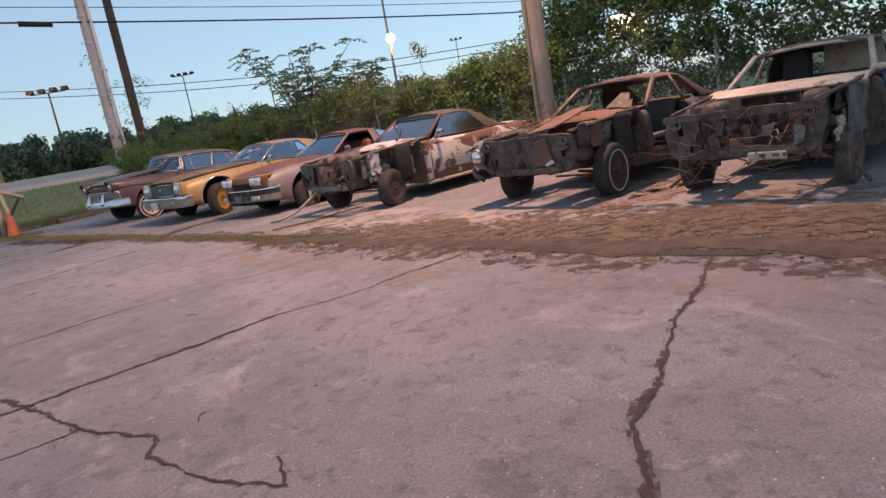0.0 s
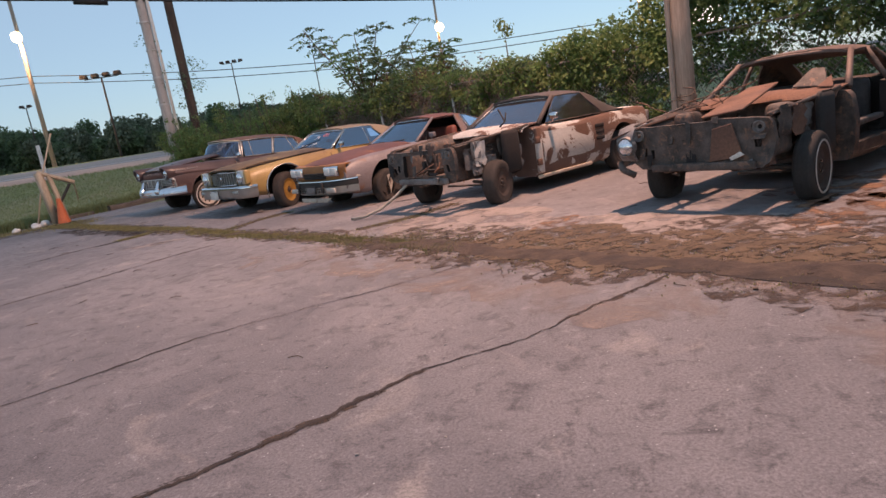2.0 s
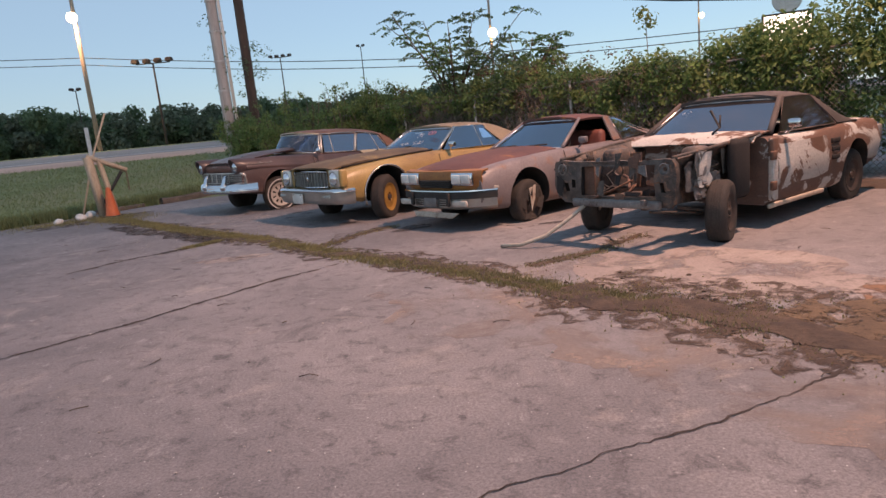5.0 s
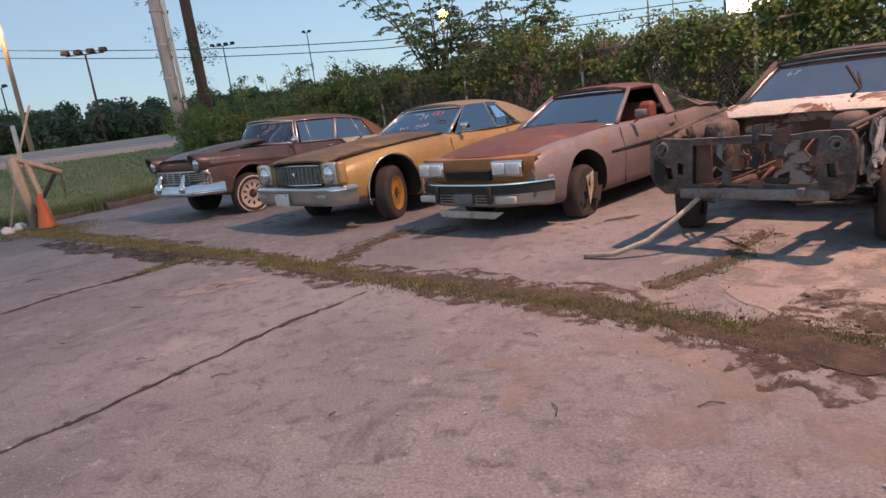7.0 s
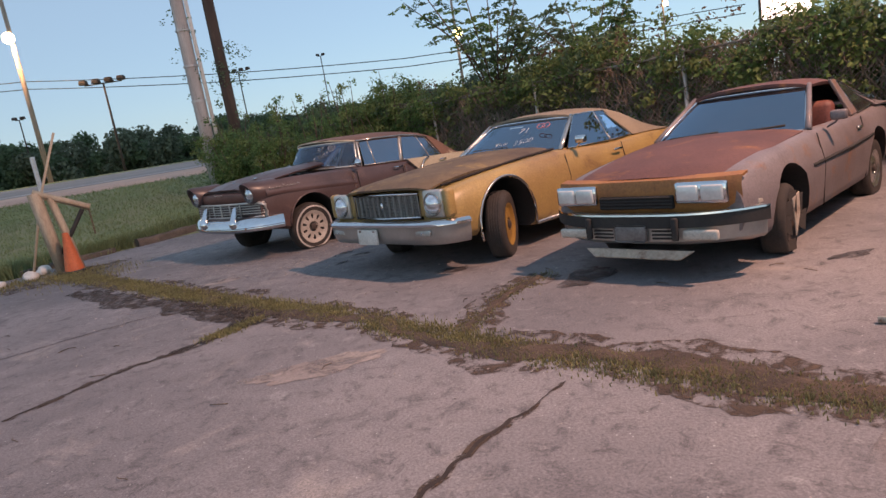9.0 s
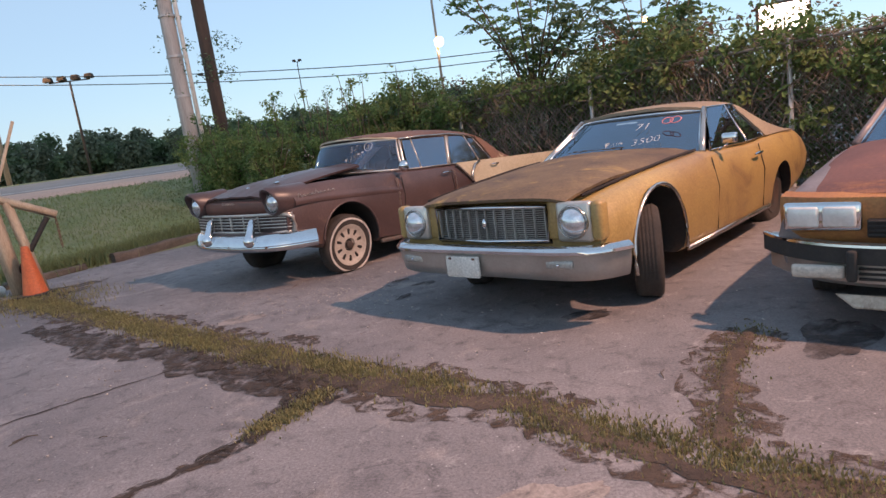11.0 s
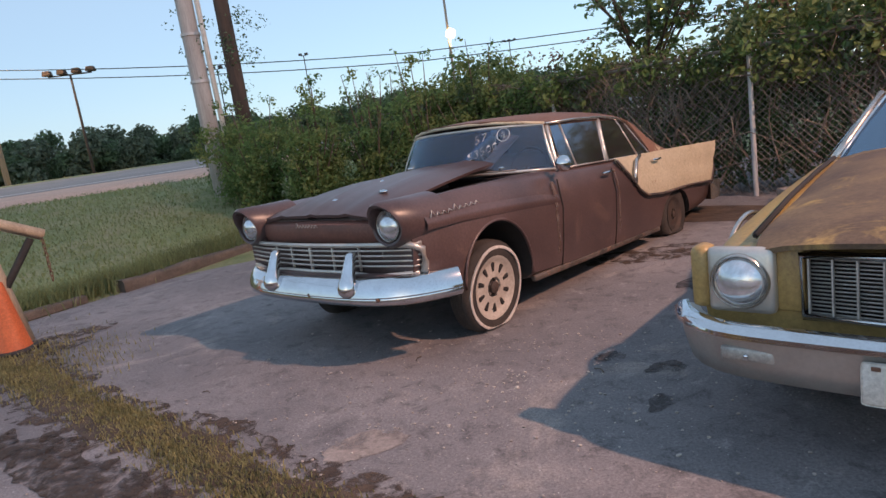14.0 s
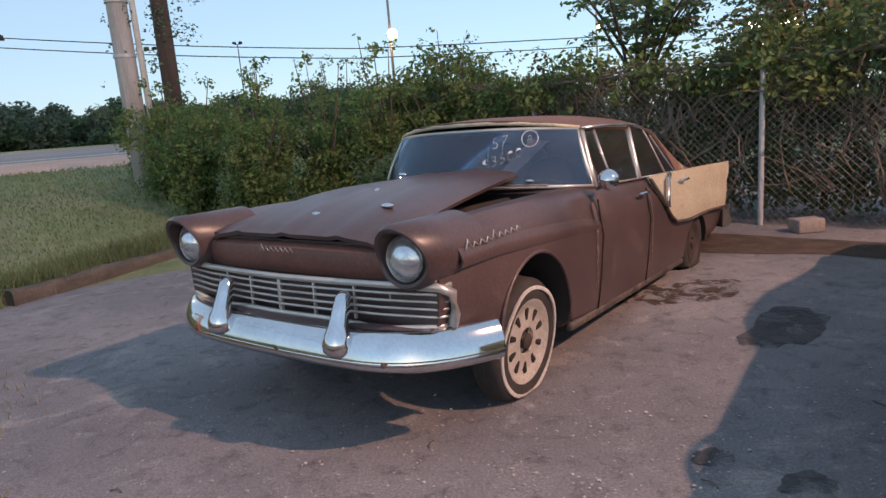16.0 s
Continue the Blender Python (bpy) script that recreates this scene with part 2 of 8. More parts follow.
M_CREAMRUST = mat("rusted_cream_roof", (0.20, 0.105, 0.070), (0.135, 0.070, 0.048), 1.6, 60.0, 0.7, bump=0.2, c3=(0.46, 0.38, 0.25), cut=(0.62, 0.70))
M_GOLD = mat("gold_paint", (0.42, 0.290, 0.100), (0.29, 0.185, 0.075), 1.0, 60.0, 0.40, bump=0.08, c3=(0.16, 0.090, 0.050), cut=(0.56, 0.72))
M_GOLDRUST = mat("rusted_gold_top", (0.185, 0.130, 0.072), (0.085, 0.058, 0.042), 2.2, 45.0, 0.8, bump=0.25, c3=(0.34, 0.235, 0.085), cut=(0.56, 0.68))
M_GOLDVINYL = mat("tan_vinyl_roof", (0.300, 0.240, 0.165), (0.225, 0.175, 0.12), 1.6, 70.0, 0.8, bump=0.25)
M_MAUVE = mat("faded_mauve_paint", (0.215, 0.185, 0.188), (0.140, 0.112, 0.112), 1.6, 60.0, 0.45, bump=0.12, c3=(0.24, 0.115, 0.058), cut=(0.56, 0.70))
M_MAUVETOP = mat("rusted_mauve_top", (0.150, 0.066, 0.055), (0.095, 0.042, 0.038), 1.3, 50.0, 0.7, bump=0.2, c3=(0.31, 0.13, 0.045), cut=(0.55, 0.70))
M_ORANGE = mat("orange_nose", (0.36, 0.165, 0.045), (0.27, 0.11, 0.038), 3.0, 50.0, 0.6, bump=0.15, c3=(0.16, 0.07, 0.04), cut=(0.60, 0.72))
M_STANG = mat("rusted_white_paint", (0.185, 0.105, 0.075), (0.10, 0.062, 0.050), 1.3, 55.0, 0.75, bump=0.25, c3=(0.50, 0.48, 0.45), cut=(0.52, 0.56), stretch=(1, 0.6, 1.6))
M_STANGTOP = mat("rusted_black_vinyl", (0.055, 0.048, 0.046), (0.075, 0.058, 0.052), 1.8, 55.0, 0.8, bump=0.25)
M_WHITE_CHIP = mat("chipped_white_paint", (0.56, 0.53, 0.49), (0.46, 0.43, 0.39), 1.3, 55.0, 0.7, bump=0.2, c3=(0.14, 0.075, 0.05), cut=(0.53, 0.56))
M_BURNT = mat("burnt_steel", (0.130, 0.102, 0.088), (0.040, 0.034, 0.031), 7.0, 50.0, 0.7, 0.1, 0.4, c3=(0.205, 0.120, 0.082), cut=(0.54, 0.64))
M_BURNTROOF = mat("burnt_bare_roof", (0.205, 0.150, 0.125), (0.125, 0.090, 0.076), 2.0, 50.0, 0.65, 0.2, 0.2, c3=(0.08, 0.055, 0.045), cut=(0.6, 0.72))
M_RUST = mat("orange_rust", (0.190, 0.098, 0.062), (0.110, 0.060, 0.045), 3.0, 50.0, 0.85, bump=0.3)
M_TRIM = mat("dull_bright_trim", (0.62, 0.59, 0.54), (0.50, 0.46, 0.42), 5.0, 90.0, 0.32, 0.6, 0.08, c3=(0.22, 0.15, 0.11), cut=(0.66, 0.80), grain=0.25)
M_DUSTSTREAK = mat("dry_mud_streak", (0.20, 0.150, 0.130), (0.13, 0.09, 0.08), 6.0, 40.0, 0.9, bump=0.1, holes=(0.35, 0.65, 9.0))
M_PALEMETAL = mat("pale_primer_metal", (0.50, 0.44, 0.36), (0.36, 0.29, 0.23), 3.0, 40.0, 0.7, bump=0.2, c3=(0.16, 0.09, 0.06), cut=(0.58, 0.68))
M_SILVERBURNT = mat("scorched_grey_metal", (0.27, 0.255, 0.245), (0.15, 0.135, 0.13), 4.0, 50.0, 0.6, 0.5, 0.25, c3=(0.085, 0.06, 0.05), cut=(0.55, 0.68))
# near-black: shade of wheel wells, cabins, bays and grilles put into colour
M_INNER = mat("dark_cavity_shade", (0.018, 0.016, 0.016), (0.028, 0.022, 0.020), 3.0, 40.0, 0.9, bump=0.2)
M_CHROME = mat("chrome", (0.72, 0.73, 0.75), (0.62, 0.62, 0.63), 4.0, 90.0, 0.10, 1.0, 0.0, grain=0.25)
M_CHROMEOLD = mat("pitted_chrome", (0.60, 0.57, 0.53), (0.44, 0.40, 0.36), 5.0, 90.0, 0.26, 0.9, 0.12, c3=(0.16, 0.10, 0.07), cut=(0.60, 0.75), grain=0.25)
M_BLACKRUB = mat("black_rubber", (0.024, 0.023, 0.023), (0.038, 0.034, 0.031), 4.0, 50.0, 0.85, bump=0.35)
M_TYREDUST = mat("dusty_tyre", (0.050, 0.041, 0.036), (0.030, 0.026, 0.024), 5.0, 50.0, 0.9, bump=0.4)
M_WHITEWALL = mat("whitewall", (0.62, 0.57, 0.52), (0.46, 0.41, 0.37), 5.0, 40.0, 0.8, bump=0.1)
M_RIM = mat("tan_painted_rim", (0.50, 0.45, 0.39), (0.38, 0.33, 0.28), 5.0, 60.0, 0.55, 0.0, 0.2)
M_RIMGOLD = mat("gold_rim", (0.42, 0.24, 0.05), (0.28, 0.15, 0.04), 5.0, 60.0, 0.5, 0.2, 0.2)
M_RIMDARK = mat("dark_steel_rim", (0.050, 0.045, 0.043), (0.08, 0.055, 0.045), 5.0, 60.0, 0.7, 0.3, 0.2)
M_LENS = mat("lamp_lens", (0.80, 0.83, 0.86), (0.55, 0.57, 0.60), 16.0, 40.0, 0.10, 0.75, 0.35, grain=0.25)
M_LENSRECT = mat("square_lamp_lens", (0.78, 0.77, 0.74), (0.58, 0.56, 0.54), 9.0, 60.0, 0.12, 0.2, 0.15, grain=0.25)
M_PARKLENS = mat("frosted_lens", (0.55, 0.50, 0.44), (0.45, 0.40, 0.34), 9.0, 60.0, 0.4, 0.0, 0.15)
M_GRILLE = mat("grey_grille_plastic", (0.46, 0.45, 0.42), (0.32, 0.30, 0.28), 6.0, 70.0, 0.45, 0.4, 0.1)
M_BUMPGREY = mat("dull_grey_bumper", (0.46, 0.44, 0.41), (0.33, 0.305, 0.28), 3.0, 60.0, 0.32, 0.6, 0.12, c3=(0.17, 0.12, 0.09), cut=(0.66, 0.80), grain=0.25)
M_PLATE = mat("blank_white_plate", (0.68, 0.66, 0.62), (0.58, 0.55, 0.50), 6.0, 60.0, 0.6, bump=0.08)
M_SEAT = mat("red_brown_vinyl", (0.22, 0.075, 0.055), (0.15, 0.05, 0.04), 5.0, 50.0, 0.6, bump=0.15)
M_SEATDARK = mat("dark_seat", (0.055, 0.05, 0.05), None, 5.0, 50.0, 0.8, bump=0.15)
M_CONE = mat("orange_cone", (0.62, 0.15, 0.045), (0.50, 0.11, 0.035), 6.0, 50.0, 0.55, bump=0.1)
M_CHALK = mat("white_window_writing", (0.80, 0.78, 0.78), None, 9.0, 50.0, 0.9, bump=0)
M_CHALKRED = mat("pink_window_writing", (0.70, 0.25, 0.28), None, 9.0, 50.0, 0.9, bump=0)
M_PINKBOARD = mat("faded_pink_board", (0.62, 0.40, 0.36), (0.52, 0.33, 0.30), 6.0, 50.0, 0.8, bump=0.05)
M_BLUE = mat("blue_paint", (0.045, 0.12, 0.24), (0.035, 0.09, 0.19), 3.0, 50.0, 0.6, bump=0.1)
M_GLASS = glass_mat("dusty_glass", (0.30, 0.36, 0.42), 0.018)
M_GLASSCLEAR = glass_mat("hazy_windshield", (0.82, 0.85, 0.88), 0.07, 0.06, 1.7)
M_GLASSDARK = glass_mat("grimy_glass", (0.10, 0.10, 0.11), 0.06, 0.08)
M_GLASSBLUE = glass_mat("tinted_glass", (0.12, 0.19, 0.26), 0.02, 0.03)
M_SODIUM = glow("sodium_lamp", (1.0, 0.58, 0.20), 14.0)
M_WARMLAMP = glow("warm_lamp", (1.0, 0.76, 0.40), 14.0)
M_SIGNGLOW = glow("lit_sign_face", (1.0, 0.76, 0.68), 5.0)
M_CRACK = mat("dark_crack_soil", (0.055, 0.040, 0.032), (0.032, 0.024, 0.021), 4.0, 40.0, 0.95, bump=0.6)


# ---- mesh helpers ----
def finish(name, bm, material, parent=None, label="", smooth=50):
    me = bpy.data.meshes.new(name)
    if smooth:
        lim = radians(smooth)
        for f in bm.faces:
            f.smooth = True
        for e in bm.edges:
            if len(e.link_faces) == 2:
                e.smooth = e.calc_face_angle(0) < lim
    bm.to_mesh(me)
    bm.free()
    for m in material if isinstance(material, (list, tuple)) else [material]:
        me.materials.append(m)
    ob = new(name, me)
    if parent:
        ob.parent = parent
    if label:
        ob["label"] = label
    return ob


def part(name, bm, material, parent, label="", smooth=50):
    return finish(name, bm, material, parent, label, smooth)


def thing(name, place, label, category, group=""):
    ob = new(name)
    ob.matrix_basis = place
    return tagged(ob, label, category, group)


def box(bm, c, s, bevel=0.0, m=None, taper=1.0):
    """A box round c with sides s; taper narrows its top."""
    vs = bmesh.ops.create_cube(bm, size=1.0)["verts"]
    for v in vs:
        k = taper if v.co.z > 0 else 1.0
        v.co = Vector((c[0] + v.co.x * s[0] * k, c[1] + v.co.y * s[1] * k, c[2] + v.co.z * s[2]))
    if bevel:
        es = list({e for v in vs for e in v.link_edges})
        r = bmesh.ops.bevel(bm, geom=es, offset=bevel, segments=2, affect="EDGES", profile=0.5)
        vs = list({v for v in r["verts"]} | {v for v in vs if v.is_valid})
    if m is not None:
        bmesh.ops.transform(bm, matrix=m, verts=[v for v in vs if v.is_valid])
    return bm


def tube(bm, pts, r, n=6, closed=False, taper=None):
    """A pipe along pts; taper: the radius at its end."""
    pts = [Vector(p) for p in pts]
    rings, k = [], len(pts)
    ref = Vector((0, 0, 1))
    for i, p in enumerate(pts):
        a, b = pts[i - 1] if i or closed else p, pts[(i + 1) % k] if i < k - 1 or closed else p
        d = (b - a).normalized()
        u = d.cross(ref)
        if u.length < 0.05:
            u = d.cross(Vector((1, 0, 0)))
        u.normalize()
        w = d.cross(u)
        rr = r if taper is None else r + (taper - r) * i / max(1, k - 1)
        rings.append([bm.verts.new(p + (u * math.cos(t) + w * math.sin(t)) * rr) for t in (2 * math.pi * j / n for j in range(n))])
    for i in range(k if closed else k - 1):
        a, b = rings[i], rings[(i + 1) % k]
        for j in range(n):
            bm.faces.new((a[j], a[(j + 1) % n], b[(j + 1) % n], b[j]))
    if not closed:
        bm.faces.new(rings[0][::-1])
        bm.faces.new(rings[-1])
    return bm


def lathe(bm, prof, n=32, m=None, closed=False):
    """Turns (radius, x) round the x axis."""
    rings = []
    for r, x in prof:
        rings.append([bm.verts.new((x, r * math.cos(t), r * math.sin(t))) for t in (2 * math.pi * j / n for j in range(n))])
    pairs = list(zip(rings, rings[1:])) + ([(rings[-1], rings[0])] if closed else [])
    for a, b in pairs:
        for j in range(n):
            bm.faces.new((a[j], b[j], b[(j + 1) % n], a[(j + 1) % n]))
    if not closed:
        bm.faces.new(rings[0])
        bm.faces.new(rings[-1][::-1])
    if m is not None:
        bmesh.ops.transform(bm, matrix=m, verts=[v for ring in rings for v in ring])
    return bm


def grid(bm, rows, thick=0.0):
    """A sheet through rows of points; thick lays a second sheet under it along the normals."""
    vs = [[bm.verts.new(p) for p in row] for row in rows]
    fs = []
    for a, b in zip(vs, vs[1:]):
        for j in range(len(a) - 1):
            fs.append(bm.faces.new((a[j], a[j + 1], b[j + 1], b[j])))
    if thick:
        bmesh.ops.recalc_face_normals(bm, faces=fs)
        bmesh.ops.solidify(bm, geom=fs, thickness=thick)
    return bm


def slab(bm, pts, t=0.006):
    """A flat pane with corners pts, thickened both ways."""
    pts = [Vector(p) for p in pts]
    n = (pts[1] - pts[0]).cross(pts[2] - pts[0]).normalized() * t / 2
    a = [bm.verts.new(p + n) for p in pts]
    b = [bm.verts.new(p - n) for p in pts]
    bm.faces.new(a)
    bm.faces.new(b[::-1])
    for i in range(len(pts)):
        j = (i + 1) % len(pts)
        bm.faces.new((a[i], b[i], b[j], a[j]))
    return bm


def spline(keys, n):
    """Catmull-Rom through rows of numbers whose first entry rises; n rows."""
    out = []
    y0, y1 = keys[0][0], keys[-1][0]
    for k in range(n):
        y = y0 + (y1 - y0) * k / (n - 1)
        i = max(0, min(len(keys) - 2, next((j for j in range(len(keys) - 1) if y <= keys[j + 1][0] + 1e-9), len(keys) - 2)))
        p1, p2 = keys[i], keys[i + 1]
        p0, p3 = keys[max(0, i - 1)], keys[min(len(keys) - 1, i + 2)]
        t = (y - p1[0]) / (p2[0] - p1[0])
        row = [y]
        for c in range(1, len(p1)):
            m1 = (p2[c] - p0[c]) / (p2[0] - p0[0]) * (p2[0] - p1[0])
            m2 = (p3[c] - p1[c]) / (p3[0] - p1[0]) * (p2[0] - p1[0])
            row.append((2 * t**3 - 3 * t**2 + 1) * p1[c] + (t**3 - 2 * t**2 + t) * m1 + (-2 * t**3 + 3 * t**2) * p2[c] + (t**3 - t**2) * m2)
        out.append(row)
    return out


def wob(x, y, z=0.0, s=1.0):
    return noise.noise((x * s, y * s, z * s))


# ---- ground: one sheet, flat under the lot, rising over the lawn to the road ----
def lot_side(x, y):
    """Metres beyond the lot's lawn-side edge (positive on the lawn)."""
    return (x + 11.6) * -0.86 + (y - 18.9) * 0.51


ROAD_N = (-0.485, 0.875)
ROAD_D = 35.2


def road_dist(x, y):
    return x * ROAD_N[0] + y * ROAD_N[1]


def ground_z(x, y):
    d = road_dist(x, y)
    s = max(0.0, min(1.0, (d - 21.5) / (ROAD_D - 22.5)))
    rise = 1.15 * s * s * (3 - 2 * s)
    far = max(0.0, min(1.0, (d - ROAD_D) / 25.0))
    rise += 0.65 * far
    return rise


def ground_sheet():
    bm = bmesh.new()
    axis = [-2500, -900, -350, -160, -90] + [-60 + 2.0 * i for i in range(51)] + [60, 100, 180, 380, 900, 2500]
    rows = [[(x, y, ground_z(x, y) - 0.03 + (0.02 * wob(x, y, 0, 0.5) if lot_side(x, y) > 1 else 0)) for x in axis] for y in [v + 20 for v in axis]]
    grid(bm, rows)
    tagged(finish("ground", bm, M_LAWN), "mown grass lawn and verge rising to the road", "ground", kind="structure")


def lot_sheet():
    """The asphalt lot, a slab with a gently wavy top; its lawn side follows the kerb."""
    bm = bmesh.new()
    rows = []
    n = 56
    for j in range(n + 1):
        v = j / n
        row = []
        for i in range(n + 1):
            u = i / n
            x = -24.0 + 50.0 * u
            y = -14.0 + 46.0 * v
            s = lot_side(x, y)
            if s > -0.05:
                x += (s + 0.05) * 0.86
                y -= (s + 0.05) * 0.51
            row.append((x, y, 0.0))
        rows.append(row)
    grid(bm, rows)
    bmesh.ops.remove_doubles(bm, verts=bm.verts, dist=0.002)
    bmesh.ops.recalc_face_normals(bm, faces=bm.faces)
    for f in bm.faces:
        if f.normal.z < 0:
            f.normal_flip()
    tagged(finish("pavement", bm, M_ASPHALT), "worn pinkish-grey cracked asphalt parking lot", "pavement", kind="structure")


def ribbon(name, pts, width, material, z=0.004, label="", category="crack", rough=0.5, seg=0.06, seed=0, hump=0.0):
    """An uneven strip along pts on the lot; hump raises its middle."""
    bm = bmesh.new()
    rnd = random.Random(seed)
    P = [Vector((*p, 0)) for p in pts]
    line = []
    for a, b in zip(P, P[1:]):
        k = max(1, int((b - a).length / seg))
        line += [a.lerp(b, i / k) for i in range(k)]
    line.append(P[-1])
    rows = []
    for i, p in enumerate(line):
        d = (line[min(i + 1, len(line) - 1)] - line[max(0, i - 1)]).normalized()
        side = Vector((-d.y, d.x, 0))
        w = width * (1 + rough * (1.5 * wob(p.x, p.y, seed, 1.3) + 0.8 * wob(p.x, p.y, seed, 7.0) + rnd.uniform(-0.15, 0.15)))
        w = max(w, width * 0.15)
        if i in (0, len(line) - 1):
            w *= 0.25
        sway = min(width, 0.25) * 0.9 * wob(p.x, p.y, seed + 7.3, 1.7) + 0.022 * wob(p.x, p.y, seed + 2.2, 9.0) + rnd.uniform(-0.009, 0.009)
        off = side * sway * (0 if i in (0, len(line) - 1) else 1)
        hh = hump * (0.6 + 0.8 * abs(wob(p.x, p.y, seed + 3.0, 4.0)))
        ks = (-0.5, -0.25, 0, 0.25, 0.5) if width < 0.2 else [-0.5 + q / 12 for q in range(13)]
        row = []
        for k in ks:
            v = p + off + side * w * k
            lump = hump * 0.9 * wob(v.x, v.y, seed, 9.0) if abs(k) < 0.49 else 0
            row.append((v.x, v.y, max(z, z + hh * (1 - k * k * 4) + lump * (1 - k * k * 4))))
        rows.append(row)
    grid(bm, rows)
    ob = finish(name, bm, material)
    return tagged(ob, label, category, kind="structure")


def blades(name, spots, material, label, hmin, hmax, width=0.006, seed=1):
    """Many bent grass blades, two quads each, rooted at spots (x, y, z)."""
    rnd = np.random.RandomState(seed)
    s = np.array(spots, dtype=float)
    n = len(s)
    a = rnd.uniform(0, 2 * math.pi, n)
    h = rnd.uniform(hmin, hmax, n)
    lean = rnd.uniform(0.1, 0.7, n) * h
    b = rnd.uniform(0, 2 * math.pi, n)
    w = width * rnd.uniform(0.6, 1.4, n)
    dx, dy = np.cos(a) * w, np.sin(a) * w
    lx, ly = np.cos(b) * lean, np.sin(b) * lean
    v = np.zeros((n, 5, 3))
    v[:, 0] = s + np.stack([-dx, -dy, 0 * h], 1)
    v[:, 1] = s + np.stack([dx, dy, 0 * h], 1)
    v[:, 2] = s + np.stack([dx * 0.7 + lx * 0.35, dy * 0.7 + ly * 0.35, h * 0.6], 1)
    v[:, 3] = s + np.stack([-dx * 0.7 + lx * 0.35, -dy * 0.7 + ly * 0.35, h * 0.6], 1)
    v[:, 4] = s + np.stack([lx, ly, h], 1)
    i = np.arange(n) * 5
    faces = [tuple(q) for q in np.stack([i, i + 1, i + 2, i + 3], 1).tolist()] + [tuple(q) for q in np.stack([i + 3, i + 2, i + 4], 1).tolist()]
    me = bpy.data.meshes.new(name)
    me.from_pydata(v.reshape(-1, 3).tolist(), [], faces)
    me.materials.append(material)
    return tagged(new(name, me), label, "grass", kind="stuff")


ground_sheet()
lot_sheet()

STRIP = [(-11.0, 16.75), (-9.7, 15.3), (-8.15, 14.15), (-6.55, 12.6), (-5.35, 11.75), (-3.75, 10.3), (-2.8, 9.55), (-1.85, 8.6), (-0.75, 7.6), (0.35, 6.4), (1.7, 5.3), (2.7, 4.5), (4.2, 3.1), (7.0, 0.5)]


def shifted(pts, d):
    return [(x + d * 0.66, y + d * 0.75) for x, y in pts]


ribbon("sand_dust", shifted(STRIP[6:], -0.25), 1.7, M_DUSTBITS, 0.0022, "pale sandy dust along the dirt band", "dirt", 0.3, seed=8)
ribbon("soil_scatter", STRIP[:9], 0.62, M_SOILBITS, 0.0030, "loose crumbs of soil along the slab joint", "dirt", 0.4, seed=3)
ribbon("dirt_strip", STRIP[:9], 0.24, M_DIRT, 0.0045, "dark soil and weeds filling the slab joint", "dirt", 0.6, seed=3, hump=0.014)
ribbon("soil_scatter", shifted(STRIP[7:], 0.15), 1.35, M_SOILBITS, 0.0034, "loose soil spread across the asphalt", "dirt", 0.4, seed=4)
ribbon("dirt_strip", STRIP[7:], 0.34, M_DIRT, 0.0065, "band of dark soil across the asphalt", "dirt", 0.5, seed=4, hump=0.018)
SOIL_EDGE = [(-9.9, 15.1), (-9.2, 14.55), (-8.5, 14.0), (-7.73, 13.36), (-7.16, 12.90), (-6.72, 12.58), (-6.4, 12.3)]
WEED_EDGE = [(-11.2, 16.7), (-10.3, 16.0), (-8.89, 14.79), (-7.66, 13.70), (-6.91, 13.08), (-6.04, 12.42), (-5.35, 11.8)]
ribbon("dark_soil", SOIL_EDGE, 0.30, M_DARKBITS, 0.0052, "bare dark soil washed out of the slab joint", "dirt", 0.7, seed=61, hump=0.012)
ribbon("dark_soil", [(-6.95, 12.85), (-6.62, 12.5), (-6.35, 12.2)], 0.40, M_DARKBITS, 0.0062, "damp black soil where two joints meet", "dirt", 0.5, seed=62, hump=0.010)
ribbon("dark_soil", [(-6.52, 12.45), (-6.66, 12.12), (-6.77, 11.91), (-6.95, 11.64)], 0.13, M_DARKBITS, 0.0058, "soil filling a widened crack", "dirt", 0.5, seed=63, hump=0.008)
ribbon("straw_band", shifted(STRIP[8:], 0.42), 0.95, M_STRAWBITS, 0.0075, "dry straw and soil strewn on the asphalt", "dirt", 0.45, seed=6, hump=0.008)
ribbon("straw_band", shifted(STRIP[10:], 0.85), 0.75, M_STRAWBITS, 0.0055, "dry straw and soil strewn on the asphalt", "dirt", 0.45, seed=9, hump=0.006)



# ---- car building ----
def section(wt, zt, crown, wm, zm, wb, zb):
    """Half a cross-section, from the top's middle to the belly's middle."""
    mid = lambda a, b, t: a + (b - a) * t
    return [(0, zt + crown), (wt * 0.35, zt + crown * 0.92), (wt * 0.66, zt + crown * 0.62), (wt * 0.86, zt + crown * 0.22), (wt * 0.965, zt - 0.012), (mid(wt, wm, 0.25), zt - 0.055),
            (mid(wt, wm, 0.72), mid(zt, zm, 0.6)), (wm, zm), (mid(wm, wb, 0.25), mid(zm, zb, 0.4)), (mid(wm, wb, 0.62), mid(zm, zb, 0.75)), (wb, zb + 0.04), (wb - 0.05, zb), (0, zb)]


